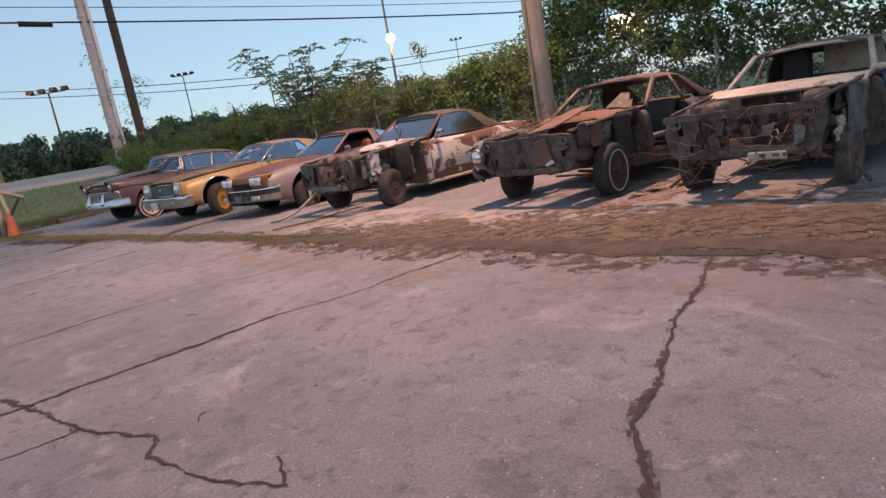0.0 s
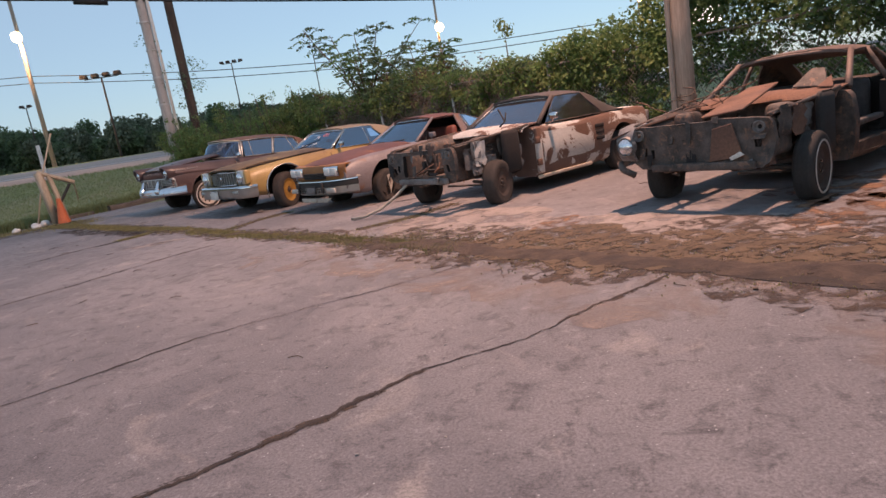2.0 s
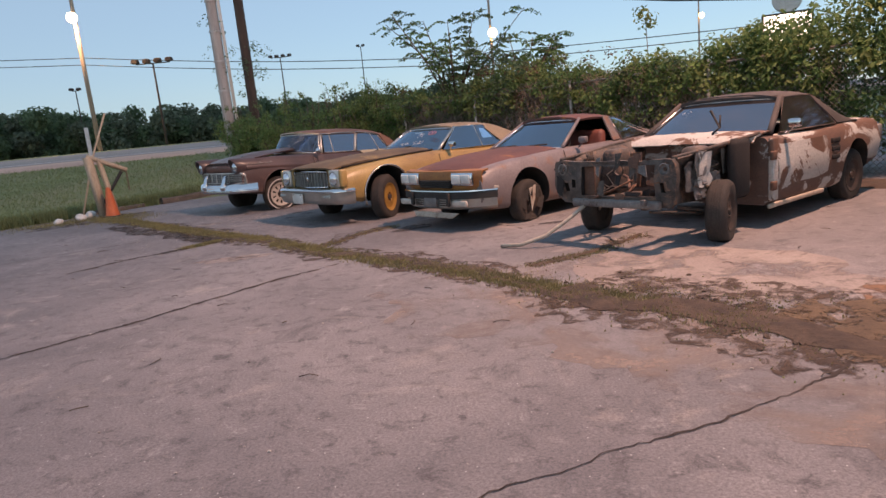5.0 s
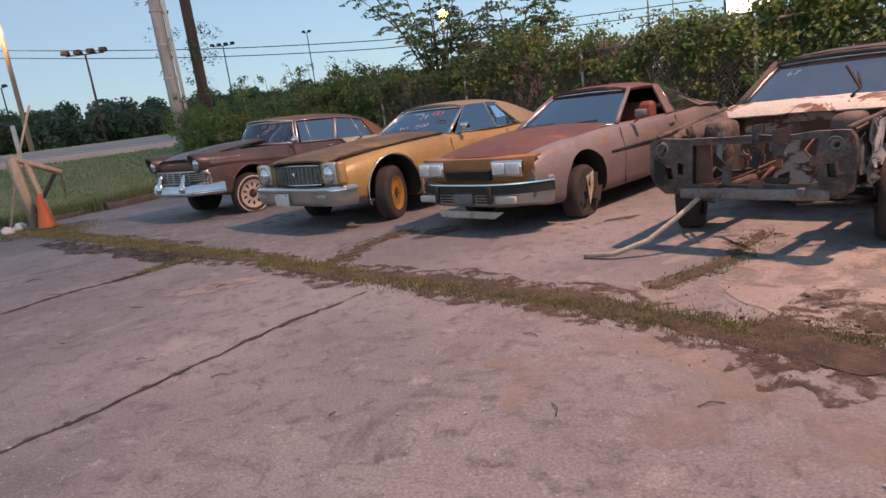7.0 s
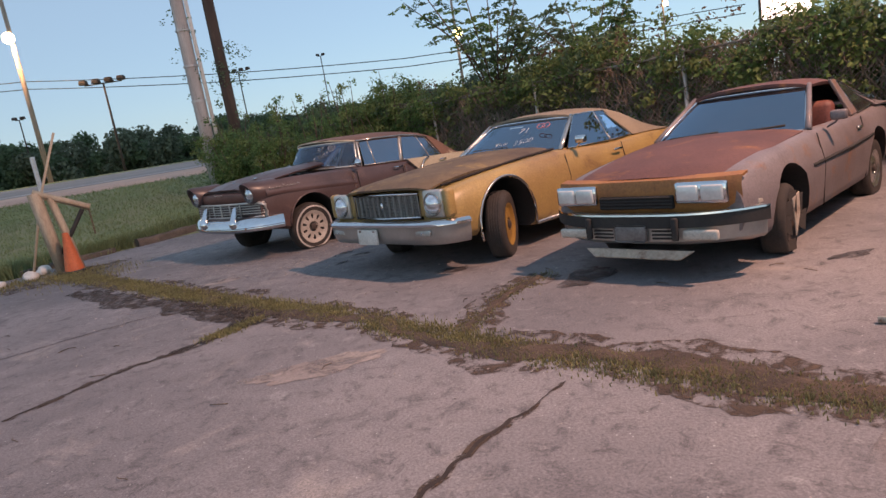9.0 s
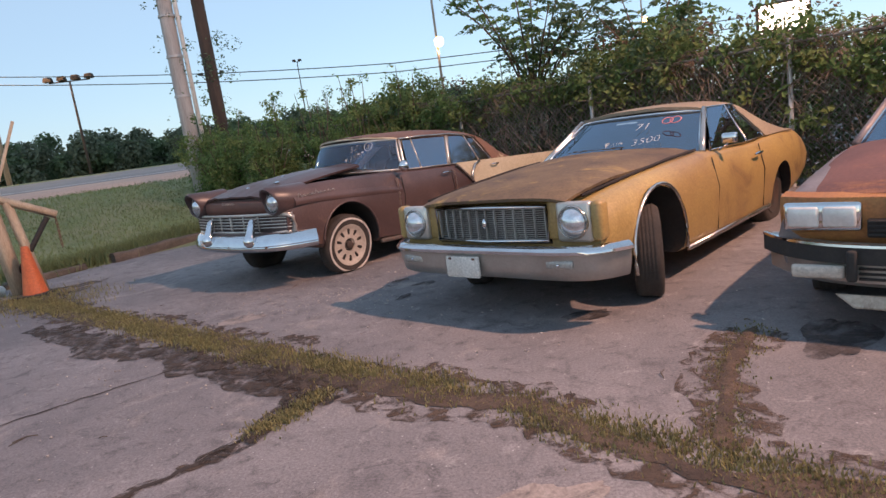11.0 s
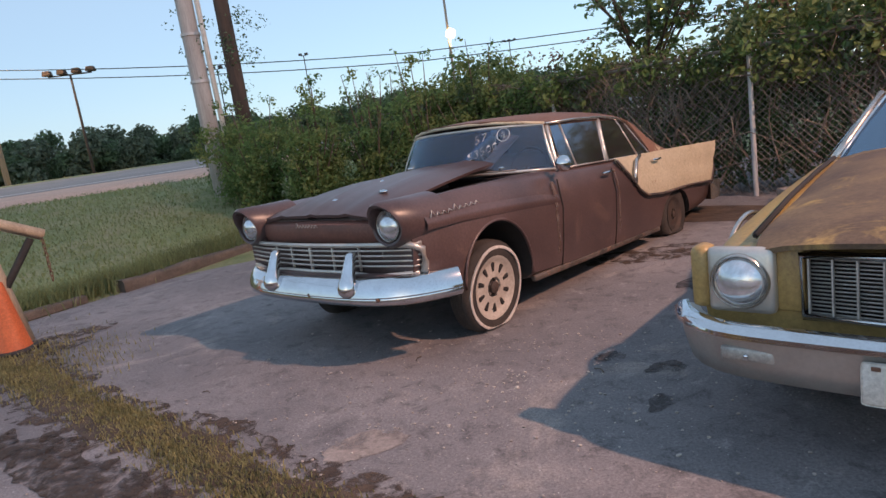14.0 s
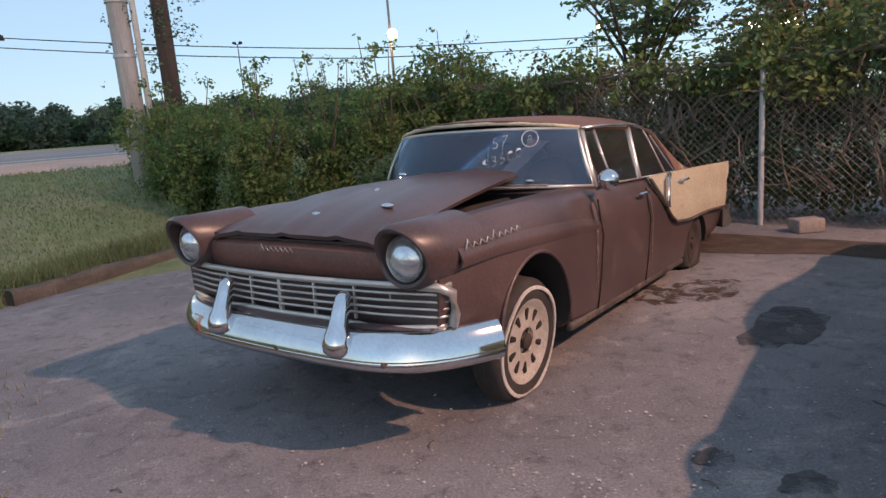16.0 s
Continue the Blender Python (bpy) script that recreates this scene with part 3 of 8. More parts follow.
def hull(keys, n=42):
    bm = bmesh.new()
    rings = []
    for y, wt, zt, cr, wm, zm, wb, zb in spline(keys, n):
        half = section(wt, zt, cr, wm, zm, wb, zb)
        pts = half + [(-x, z) for x, z in half[-2:0:-1]]
        rings.append([bm.verts.new((x, y, z)) for x, z in pts])
    for a, b in zip(rings, rings[1:]):
        for j in range(len(a)):
            k = (j + 1) % len(a)
            bm.faces.new((a[j], a[k], b[k], b[j]))
    bm.faces.new(rings[0][::-1])
    bm.faces.new(rings[-1])
    bmesh.ops.recalc_face_normals(bm, faces=bm.faces)
    return bm


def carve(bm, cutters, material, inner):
    """The hull with the cutters taken out; the cut faces take the inner material, near-black for their shade."""
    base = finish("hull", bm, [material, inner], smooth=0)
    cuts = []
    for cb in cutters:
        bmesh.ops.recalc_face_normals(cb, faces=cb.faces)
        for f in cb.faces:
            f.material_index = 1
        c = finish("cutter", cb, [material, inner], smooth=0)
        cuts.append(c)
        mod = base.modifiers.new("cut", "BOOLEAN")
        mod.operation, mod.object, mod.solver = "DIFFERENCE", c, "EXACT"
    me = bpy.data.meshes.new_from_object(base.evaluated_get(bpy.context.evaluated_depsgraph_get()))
    out = bmesh.new()
    out.from_mesh(me)
    for o in (base, *cuts):
        bpy.data.objects.remove(o)
    return out


def arch(y, z, r, side, inner=0.52, outer=1.3, stretch=1.0):
    cb = bmesh.new()
    lathe(cb, [(r, inner * side), (r, outer * side)], 36, Matrix.Translation((0, y, z)) @ Matrix.Diagonal((1, stretch, 1, 1)))
    return cb


def cutbox(c, s, taper=1.0):
    cb = bmesh.new()
    box(cb, c, s, 0, None, taper)
    return cb


def wheel(car, x, y, r, width, steer=0, camber=0, rim=M_RIM, tyre=M_TYREDUST, white=None, slots=0, flat=0.0, name="wheel", rim_r=0.60, sink=0.0, torn=False):
    """A wheel as a part of its car: tyre, rim, hub and, if any, a whitewall band."""
    s = 1 if x > 0 else -1
    m = pose(x, y, r - flat - sink, 0, camber * s, steer) @ Matrix.Diagonal((s, 1, 1, 1))
    h = width / 2
    holder = bmesh.new()
    lathe(holder, [(r * rim_r, -h * 0.85), (r * 0.80, -h), (r * 0.93, -h * 0.92), (r, -h * 0.6), (r, h * 0.6), (r * 0.93, h * 0.92), (r * 0.80, h), (r * rim_r, h * 0.85), (r * rim_r * 0.97, 0)], 44, m, closed=True)
    for k in range(-2, 3):
        lathe(holder, [(r * 1.006, k * h * 0.24 - h * 0.07), (r * 1.012, k * h * 0.24), (r * 1.006, k * h * 0.24 + h * 0.07)], 44, m)
    for v in holder.verts:
        if v.co.z < 0.012 - sink:
            bulge = 0.012 - sink - v.co.z
            v.co.z = 0.012 - sink
            v.co.x += bulge * 0.35 * (1 if v.co.x > x else -1)
    bmesh.ops.recalc_face_normals(holder, faces=holder.faces)
    w = part(name, holder, tyre, car, "worn rubber tyre")
    R = r * rim_r
    bm = bmesh.new()
    lathe(bm, [(R * 1.02, h * 0.80), (R * 1.04, h * 0.92), (R * 0.96, h * 0.88), (R * 0.88, h * 0.70), (R * 0.72, h * 0.66), (R * 0.52, h * 0.72), (R * 0.34, h * 0.76), (R * 0.30, h * 0.60), (R * 0.05, h * 0.60), (R * 0.05, h * 0.30), (R * 0.9, h * 0.20), (R * 0.98, h * 0.7)], 40, m, closed=True)
    bmesh.ops.recalc_face_normals(bm, faces=bm.faces)
    part("rim", bm, rim, w)
    # slots are near-black blocks that stand for shaded holes
    for k in range(slots):
        t = 2 * math.pi * k / slots
        bm = bmesh.new()
        box(bm, (h * 0.55, 0, R * 0.66), (h * 0.36, R * 0.12, R * 0.32), 0.008, m @ Matrix.Rotation(t, 4, "X"), 1.35)
        part("slot", bm, M_INNER, w)
    bm = bmesh.new()
    lathe(bm, [(R * 0.20, h * 0.55), (R * 0.20, h * 0.84), (R * 0.14, h * 0.92), (R * 0.02, h * 0.94)], 20, m)
    part("hub", bm, M_RIMDARK, w)
    for k in range(5):
        t = 2 * math.pi * k / 5
        bm = bmesh.new()
        lathe(bm, [(0.010, h * 0.60), (0.010, h * 0.78), (0.003, h * 0.80)], 6, m @ Matrix.Translation((0, R * 0.27 * math.cos(t), R * 0.27 * math.sin(t))))
        part("lug_nut", bm, M_CHROMEOLD, w)
    if white:
        bm = bmesh.new()
        lathe(bm, [(r * white[0], h * 1.005), (r * (white[0] + white[1]) / 2, h * 1.03), (r * white[1], h * 1.0), (r * white[1], h * 0.9), (r * white[0], h * 0.9)], 44, m, closed=True)
        for v in bm.verts:
            v.co.z = max(v.co.z, 0.016 - sink)
            if torn:
                # the loose band has slipped off the bead and sags outwards
                v.co.x += 0.006 * s * (1 + math.sin(3 * math.atan2(v.co.z - r, v.co.y - y)))
        part("whitewall", bm, M_WHITEWALL, w, "peeling whitewall band")
    return w


def pane_curve(base, top, bow, bowtop, n=12, rows=6):
    """A bowed windscreen between half-widths base (x, y, z) and top (x, y, z)."""
    out = []
    for j in range(rows):
        v = j / (rows - 1)
        w, y, z = (base[i] + (top[i] - base[i]) * v for i in range(3))
        b = bow + (bowtop - bow) * v
        row = []
        for i in range(n + 1):
            u = -1 + 2 * i / n
            row.append((u * w, y + b * abs(u) ** 2.4 - 0.02 * math.sin(math.pi * v), z - 0.02 * abs(u) ** 3))
        out.append(row)
    return out


def border(rows):
    return [Vector(p) for p in rows[0]] + [Vector(r[-1]) for r in rows[1:]] + [Vector(p) for p in rows[-1][::-1][1:]] + [Vector(r[0]) for r in rows[-2:0:-1]]


def windscreen(car, base, top, bow, bowtop, glass, trim, name="windshield", pane=True):
    rows = pane_curve(base, top, bow, bowtop)
    w = None
    if pane:
        bm = bmesh.new()
        grid(bm, rows, 0.005)
        w = part(name, bm, glass, car, "dusty curved glass")
    bm = bmesh.new()
    tube(bm, border(rows), 0.014, 6, closed=True)
    part("windshield_trim", bm, trim, w or car, "thin bright surround")
    return rows


def turret(car, keys, material, sail_from, belt, lean=0.2, rear_glass=None, glass_from=9.0, bow=0.12, name="roof", sail=None):
    """A rounded roof through keys (y, half-width, edge height, crown), run down to the deck, with curved sail panels to the belt (x, z)."""
    rows = []
    y0, y1 = keys[0][0], keys[-1][0]
    for y, w, z, c in spline(keys, 30):
        fade = max(0.0, 1 - (y - y0) / 0.7)
        rows.append([(u * w, y - bow * fade * (1 - abs(u) ** 2.4), z + c * (1 - abs(u) ** 2.4) - 0.022 * abs(u) ** 10 + 0.003 * wob(u * 3, y * 2, z)) for u in [-1 + k / 10 for k in range(21)]])
    bm = bmesh.new()
    grid(bm, [r for r in rows if r[10][1] <= glass_from + 0.06], 0.03)
    part(name, bm, material, car, "weathered roof skin")
    back = [r for r in rows if r[10][1] >= glass_from]
    if back:
        for cols in (slice(0, 4), slice(17, 21)):
            bm = bmesh.new()
            grid(bm, [r[cols] for r in back], 0.03)
            part("rear_pillar", bm, material, car)
        if rear_glass:
            bm = bmesh.new()
            grid(bm, [r[3:18] for r in back], 0.005)
            part("rear_window", bm, rear_glass, car, "sloping rear glass")
    for s in (1, -1):
        side = [r[20] for r in rows if r[20][1] >= sail_from]
        sheet = []
        for x, y, z in side:
            k = lean * (1 - (y - sail_from) / (y1 - sail_from))
            col = []
            for q in (0, 0.25, 0.5, 0.75, 1.0):
                zz = z + (min(z, belt[1]) - z) * q
                col.append((s * (x + (belt[0] - x) * q + 0.018 * math.sin(math.pi * q)), y + k * q ** 1.3, zz))
            sheet.append(col)
        bm = bmesh.new()
        grid(bm, sheet, 0.02)
        part("sail_panel", bm, sail or material, car)


def post(car, a, b, ra, rb, material, name="pillar"):
    bm = bmesh.new()
    a, b = Vector(a), Vector(b)
    tube(bm, [a, a.lerp(b, 0.33), a.lerp(b, 0.66), b], ra, 8, taper=rb)
    return part(name, bm, material, car)


def pane(car, pts, glass, trim=None, name="side_window", t=0.005):
    bm = bmesh.new()
    slab(bm, pts, t)
    w = part(name, bm, glass, car, "dusty side glass", 0)
    if trim:
        bm = bmesh.new()
        tube(bm, [Vector(p) for p in pts], 0.010, 6, closed=True)
        part("window_trim", bm, trim, w)
    return w


def panel(car, pts, material, name, t=0.02, label=""):
    bm = bmesh.new()
    slab(bm, pts, t)
    bmesh.ops.bevel(bm, geom=list(bm.edges), offset=min(0.006, t * 0.3), segments=1, affect="EDGES")
    return part(name, bm, material, car, label, 30)


def sweep(prof, path):
    """A bar: profile points (out, z) swept along a plan path of (x, y, outward normal)."""
    bm = bmesh.new()
    rings = [[bm.verts.new((x + nx * o, y + ny * o, z + dz)) for o, z in prof] for x, y, nx, ny, dz in path]
    k = len(prof)
    for a, b in zip(rings, rings[1:]):
        for j in range(k):
            bm.faces.new((a[j], b[j], b[(j + 1) % k], a[(j + 1) % k]))
    bm.faces.new(rings[0])
    bm.faces.new(rings[-1][::-1])
    bmesh.ops.recalc_face_normals(bm, faces=bm.faces)
    return bm


def bumper_path(w, depth, wrap, n=18, p=3.0, sag=0.0):
    """A bumper's plan: nearly straight, wrapping back at its ends."""
    out = []
    for i in range(n + 1):
        u = -1 + 2 * i / n
        s = math.copysign(abs(u) ** 0.8, u)
        x, y = w * s, -depth + wrap * abs(s) ** p
        dy = wrap * p * abs(s) ** (p - 1) * (1 if s > 0 else -1) / w
        l = math.hypot(1, dy)
        out.append((x, y, dy / l, -1 / l, sag * (1 - abs(s))))
    return out


def lamp_round(car, x, y, z, r, bezel, name="headlight"):
    bm = bmesh.new()
    m = pose(x, y, z, 0, 0, -90)
    lathe(bm, [(r * 0.98, -0.03), (r * 0.98, 0.0), (r * 0.86, 0.022), (r * 0.6, 0.040), (r * 0.3, 0.050), (r * 0.02, 0.053)], 32, m)
    l = part(name, bm, M_LENS, car, "round sealed-beam glass headlight")
    bm = bmesh.new()
    lathe(bm, [(r * 0.97, -0.02), (r * 0.97, 0.012), (r * 1.03, 0.018), (r * 1.12, 0.004), (r * 1.14, -0.04)], 32, m, closed=True)
    part("bezel", bm, bezel, l, "chrome headlight ring")
    return l


def writing(car, text, at, size, m, material, name="price_writing"):
    cu = bpy.data.curves.new(name, "FONT")
    cu.body, cu.size, cu.extrude, cu.align_x = text, size, 0.001, "CENTER"
    cu.resolution_u, cu.offset = 3, -0.0045
    cu.shear = 0.2
    tmp = new(name, cu)
    me = bpy.data.meshes.new_from_object(tmp.evaluated_get(bpy.context.evaluated_depsgraph_get()))
    bpy.data.objects.remove(tmp)
    me.materials.append(material)
    ob = new(name, me)
    ob.parent = car
    ob.matrix_basis = Matrix.Translation(at) @ m
    ob["label"] = "hand-painted price digits on the windshield"
    return ob


def mirror_part(car, x, y, z, material, rnd=True):
    s = 1 if x > 0 else -1
    bm = bmesh.new()
    tube(bm, [(x - 0.10 * s, y + 0.02, z - 0.09), (x - 0.03 * s, y, z - 0.05), (x, y, z)], 0.010, 6)
    if rnd:
        lathe(bm, [(0.01, -0.05), (0.045, -0.035), (0.062, 0.0), (0.058, 0.012), (0.01, 0.014)], 20, pose(x, y, z, 0, 0, 90))
    else:
        box(bm, (x, y, z + 0.01), (0.13, 0.07, 0.085), 0.02)
    part("wing_mirror", bm, material, car, "chrome wing mirror")


def seats(car, y, z, w, material, name="seat"):
    bm = bmesh.new()
    box(bm, (0, y, z), (w * 2, 0.5, 0.2), 0.05)
    box(bm, (0, y + 0.3, z + 0.28), (w * 2, 0.16, 0.5), 0.06)
    part(name, bm, material, car)


def steering(car, x, y, z):
    bm = bmesh.new()
    ring = [(x + 0.19 * math.cos(t), y + 0.07 * math.sin(t), z + 0.17 * math.sin(t)) for t in (2 * math.pi * k / 20 for k in range(20))]
    tube(bm, ring, 0.011, 6, closed=True)
    tube(bm, [(x - 0.18, y, z), (x + 0.18, y, z)], 0.009, 5)
    tube(bm, [(x, y, z), (x, y - 0.3, z - 0.2)], 0.02, 6)
    part("steering_wheel", bm, M_SEATDARK, car)


def hood_panel(car, keys, material, thick=0.02, name="hood", n=18, cols=13, curl=0.0, lift=None):
    """keys: (y, half-width, edge height, crown)."""
    bm = bmesh.new()
    rows = []
    for y, w, z, c in spline(keys, n):
        row = []
        for i in range(cols):
            u = -1 + 2 * i / (cols - 1)
            dz = lift(u, y) if lift else 0.0
            row.append((u * w, y + curl * (1 - u * u), z + c * (1 - abs(u) ** 2.2) - 0.02 * abs(u) ** 10 + dz + 0.004 * wob(u * 2.0, y * 1.5, 3.0)))
        rows.append(row)
    grid(bm, rows, thick)
    return part(name, bm, material, car)


# ---- the rusted brown fifties saloon ----
def old_saloon():
    car = thing("car", pose(-7.93, 15.86, 0.06, -2.6, 0, -40.4), "rusty dark-brown fifties saloon with a cream rear flank and flat tyres", "car", "derelict cars")
    keys = [(-0.06, 0.82, 0.92, -0.03, 0.90, 0.74, 0.86, 0.47), (0.06, 0.86, 0.975, -0.07, 0.935, 0.76, 0.90, 0.40), (0.35, 0.875, 1.005, -0.09, 0.955, 0.76, 0.93, 0.30), (0.8, 0.88, 1.015, -0.06, 0.965, 0.74, 0.94, 0.26), (1.5, 0.885, 1.015, -0.015, 0.97, 0.72, 0.945, 0.23),
            (2.0, 0.885, 1.01, 0.0, 0.97, 0.72, 0.945, 0.22), (3.2, 0.875, 1.005, 0.0, 0.97, 0.72, 0.945, 0.22), (4.0, 0.87, 1.0, 0.0, 0.97, 0.70, 0.94, 0.24), (4.4, 0.88, 0.985, -0.07, 0.965, 0.68, 0.92, 0.27), (4.9, 0.90, 0.98, -0.15, 0.955, 0.68, 0.89, 0.30), (5.12, 0.90, 0.97, -0.18, 0.94, 0.69, 0.85, 0.38)]
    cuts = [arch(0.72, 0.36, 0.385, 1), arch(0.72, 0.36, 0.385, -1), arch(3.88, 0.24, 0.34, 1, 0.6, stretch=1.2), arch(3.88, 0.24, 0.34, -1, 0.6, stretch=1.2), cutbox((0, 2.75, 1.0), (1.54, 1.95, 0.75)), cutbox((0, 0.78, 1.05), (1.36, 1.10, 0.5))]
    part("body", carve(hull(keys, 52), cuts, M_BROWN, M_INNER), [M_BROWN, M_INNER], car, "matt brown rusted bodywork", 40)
    # hood ajar: sprung up at the rear, more on its right side, and shifted to the left
    bm = bmesh.new()
    rows = []
    for y, w, z, c in spline([(-0.09, 0.60, 0.895, 0.020), (0.02, 0.635, 0.925, 0.030), (0.3, 0.655, 0.965, 0.050), (0.8, 0.665, 1.0, 0.060), (1.30, 0.67, 1.015, 0.050)], 24):
        k = max(0.0, (y + 0.05) / 1.35)
        row = []
        for i in range(21):
            u = -1 + 2 * i / 20
            ridge = 0.012 * math.exp(-((abs(u) - 0.62) / 0.07) ** 2) + 0.010 * math.exp(-(u / 0.05) ** 2)
            row.append((u * w - 0.13 * k, y - 0.03 * (1 - u * u), z + c * (1 - abs(u) ** 2.4) + ridge - 0.022 * abs(u) ** 12 + 0.012 + k * (0.035 + 0.060 * (u + 0.35)) + 0.004 * wob(u * 2.0, y * 1.5, 3.0)))
        rows.append(row)
    grid(bm, rows, 0.022)
    part("hood", bm, M_BROWN, car, "warped brown hood standing ajar")
    bm = bmesh.new()
    for x in (-0.45, 0.0, 0.40):
        tube(bm, [(x, 0.25, 0.93), (x + 0.05, 0.8, 0.94), (x + 0.12, 1.2, 0.96)], 0.03, 6)
    part("engine_parts", bm, M_INNER, car)
    bm = bmesh.new()
    grid(bm, [[(u * 0.72, -0.135 + 0.075 * abs(u) ** 2.2 + dy, z - 0.012 * abs(u) ** 2) for u in [-1 + k / 6 for k in range(13)]] for dy, z in ((0.15, 0.875), (0.03, 0.885), (-0.005, 0.865), (-0.012, 0.82), (0.0, 0.775), (0.03, 0.735))], 0.02)
    part("nose_panel", bm, M_BROWN_RED, car, "reddish primer nose panel under the hood")
    for s in (1, -1):
        # headlight sunk in a hooded fender end
        m = pose(0.77 * s, -0.095, 0.852, 0, 0, -90)
        bm = bmesh.new()
        lathe(bm, [(0.112, 0.045), (0.126, 0.050), (0.142, 0.02), (0.158, -0.12), (0.166, -0.34), (0.12, -0.36), (0.100, -0.01)], 40, m, closed=True)
        for v in bm.verts:
            top = max(0.0, (v.co.z - 0.83) / 0.15)
            if v.co.y < -0.04:
                v.co.y -= 0.075 * top
                v.co.z += 0.010 * top
            out = (v.co.x * s - 0.775)
            if out > 0:
                v.co.x += 0.02 * s * out / 0.15
        part("headlight_brow", bm, M_BROWN, car, "brown fender brow over the lamp")
        lamp_round(car, 0.77 * s, -0.110, 0.848, 0.096, M_CHROMEOLD)
        bm = bmesh.new()
        grid(bm, [[(x * s, y, z) for x, y in ((0.66, -0.085), (0.78, -0.075), (0.87, -0.045), (0.925, 0.03))] for z in (0.76, 0.735, 0.715)], 0.02)
        part("fender_end", bm, M_BROWN, car)
        bm = bmesh.new()
        box(bm, (0.70 * s, -0.10, 0.655), (0.21, 0.05, 0.062), 0.012, pose(0, 0, 0, 0, 0, 6 * s))
        part("parking_light", bm, M_PARKLENS, car, "frosted rectangular parking light")
    # near-black box for the shade in the grille, then its full-width bright bars
    bm = bmesh.new()
    box(bm, (0, 0.03, 0.62), (1.70, 0.06, 0.24), 0.02)
    part("grille_cavity", bm, M_INNER, car)
    frame = [(-0.915, 0.0), (-0.88, -0.055), (-0.62, -0.115), (-0.3, -0.15), (0, -0.165), (0.3, -0.15), (0.62, -0.115), (0.88, -0.055), (0.915, 0.0)]
    for za, r in ((0.725, 0.016), (0.688, 0.0065), (0.655, 0.0065), (0.622, 0.0065), (0.589, 0.0065)):
        bm = bmesh.new()
        tube(bm, [(x, y, za) for x, y in frame], r, 6)
        part("grille_bar", bm, M_TRIM, car, "tarnished bright grille bar")
    bm = bmesh.new()
    tube(bm, [(x * 0.985, y, 0.545 - (0.02 if 0.3 < abs(x) < 0.7 else 0.0)) for x, y in frame], 0.014, 6)
    part("grille_lower_frame", bm, M_TRIM, car)
    for x in (-0.46, -0.23, 0.0, 0.23, 0.46):
        bm = bmesh.new()
        y = -0.160 + 0.075 * (x / 0.62) ** 2
        box(bm, (x, y, 0.635), (0.010 if x else 0.022, 0.02, 0.165), 0.004)
        part("grille_post", bm, M_TRIM, car)
    for s in (1, -1):
        bm = bmesh.new()
        tube(bm, [(0.80 * s, -0.085, 0.728), (0.885 * s, -0.055, 0.722), (0.925 * s, -0.005, 0.69), (0.93 * s, 0.0, 0.60), (0.915 * s, 0.0, 0.545)], 0.024, 8)
        part("grille_end", bm, M_TRIM, car)
    # bumper in one bright wraparound bar with a rolled upper edge
    prof = [(0.0, 0.515), (0.025, 0.522), (0.045, 0.515), (0.062, 0.495), (0.080, 0.462), (0.092, 0.428), (0.096, 0.405), (0.088, 0.396), (0.092, 0.382), (0.084, 0.360), (0.055, 0.340), (0.0, 0.335)]
    part("front_bumper", sweep(prof, [(x, y, nx, ny, dz - 0.005 + 0.03 * abs(x) ** 2) for x, y, nx, ny, dz in bumper_path(1.0, 0.17, 0.36, 40, 6.0)]), M_CHROME, car, "bright wraparound chrome bumper")
    bm = bmesh.new()
    grid(bm, [[(x * 0.98, y + dy, z) for x, y in frame] for dy, z in ((0.0, 0.545), (-0.03, 0.53), (-0.03, 0.50), (0.02, 0.47))], 0.015)
    part("bumper_gravel_pan", bm, M_BROWN, car, "brown filler panel behind the bumper")
    for s in (0.45, -0.39):
        bm = bmesh.new()
        lathe(bm, [(0.020, 0.17), (0.034, 0.155), (0.040, 0.10), (0.046, 0.03), (0.062, -0.01), (0.074, -0.05), (0.070, -0.085), (0.045, -0.112), (0.01, -0.122)], 24, pose(s, -0.235, 0.52, 0, -90, 0))
        for v in bm.verts:
            v.co.y += 0.05 * max(0.0, v.co.z - 0.52) / 0.15
        part("bumper_guard", bm, M_CHROME, car, "bullet-shaped chrome bumper guard")
    for x in (-0.62, 0.05, 0.70):
        bm = bmesh.new()
        bmesh.ops.create_icosphere(bm, subdivisions=2, radius=0.014, matrix=Matrix.Translation((x, -0.262 + 0.11 * abs(x) ** 3.2, 0.40)) @ Matrix.Diagonal((1, 0.5, 1, 1)))
        part("bumper_bolt", bm, M_RUST, car)
    # greenhouse
    windscreen(car, (0.86, 1.28, 1.035), (0.725, 1.48, 1.40), 0.42, 0.30, M_GLASSCLEAR, M_TRIM)
    turret(car, [(1.78, 0.735, 1.405, 0.060), (2.1, 0.75, 1.42, 0.078), (2.7, 0.75, 1.42, 0.088), (3.2, 0.73, 1.39, 0.080), (3.52, 0.70, 1.32, 0.060), (3.78, 0.69, 1.18, 0.040), (4.02, 0.70, 1.01, 0.020)],
           M_CREAMRUST, 3.26, (0.868, 1.0), 0.20, M_GLASSDARK, 3.62, 0.31)
    bm = bmesh.new()
    tube(bm, [(x, 1.475 + 0.31 * abs(x / 0.735) ** 2.4, 1.445 - 0.055 * abs(x / 0.735) ** 2.6) for x in (-0.735, -0.6, -0.42, -0.2, 0, 0.2, 0.42, 0.6, 0.735)], 0.014, 6)
    part("roof_edge_trim", bm, M_CREAM, car)
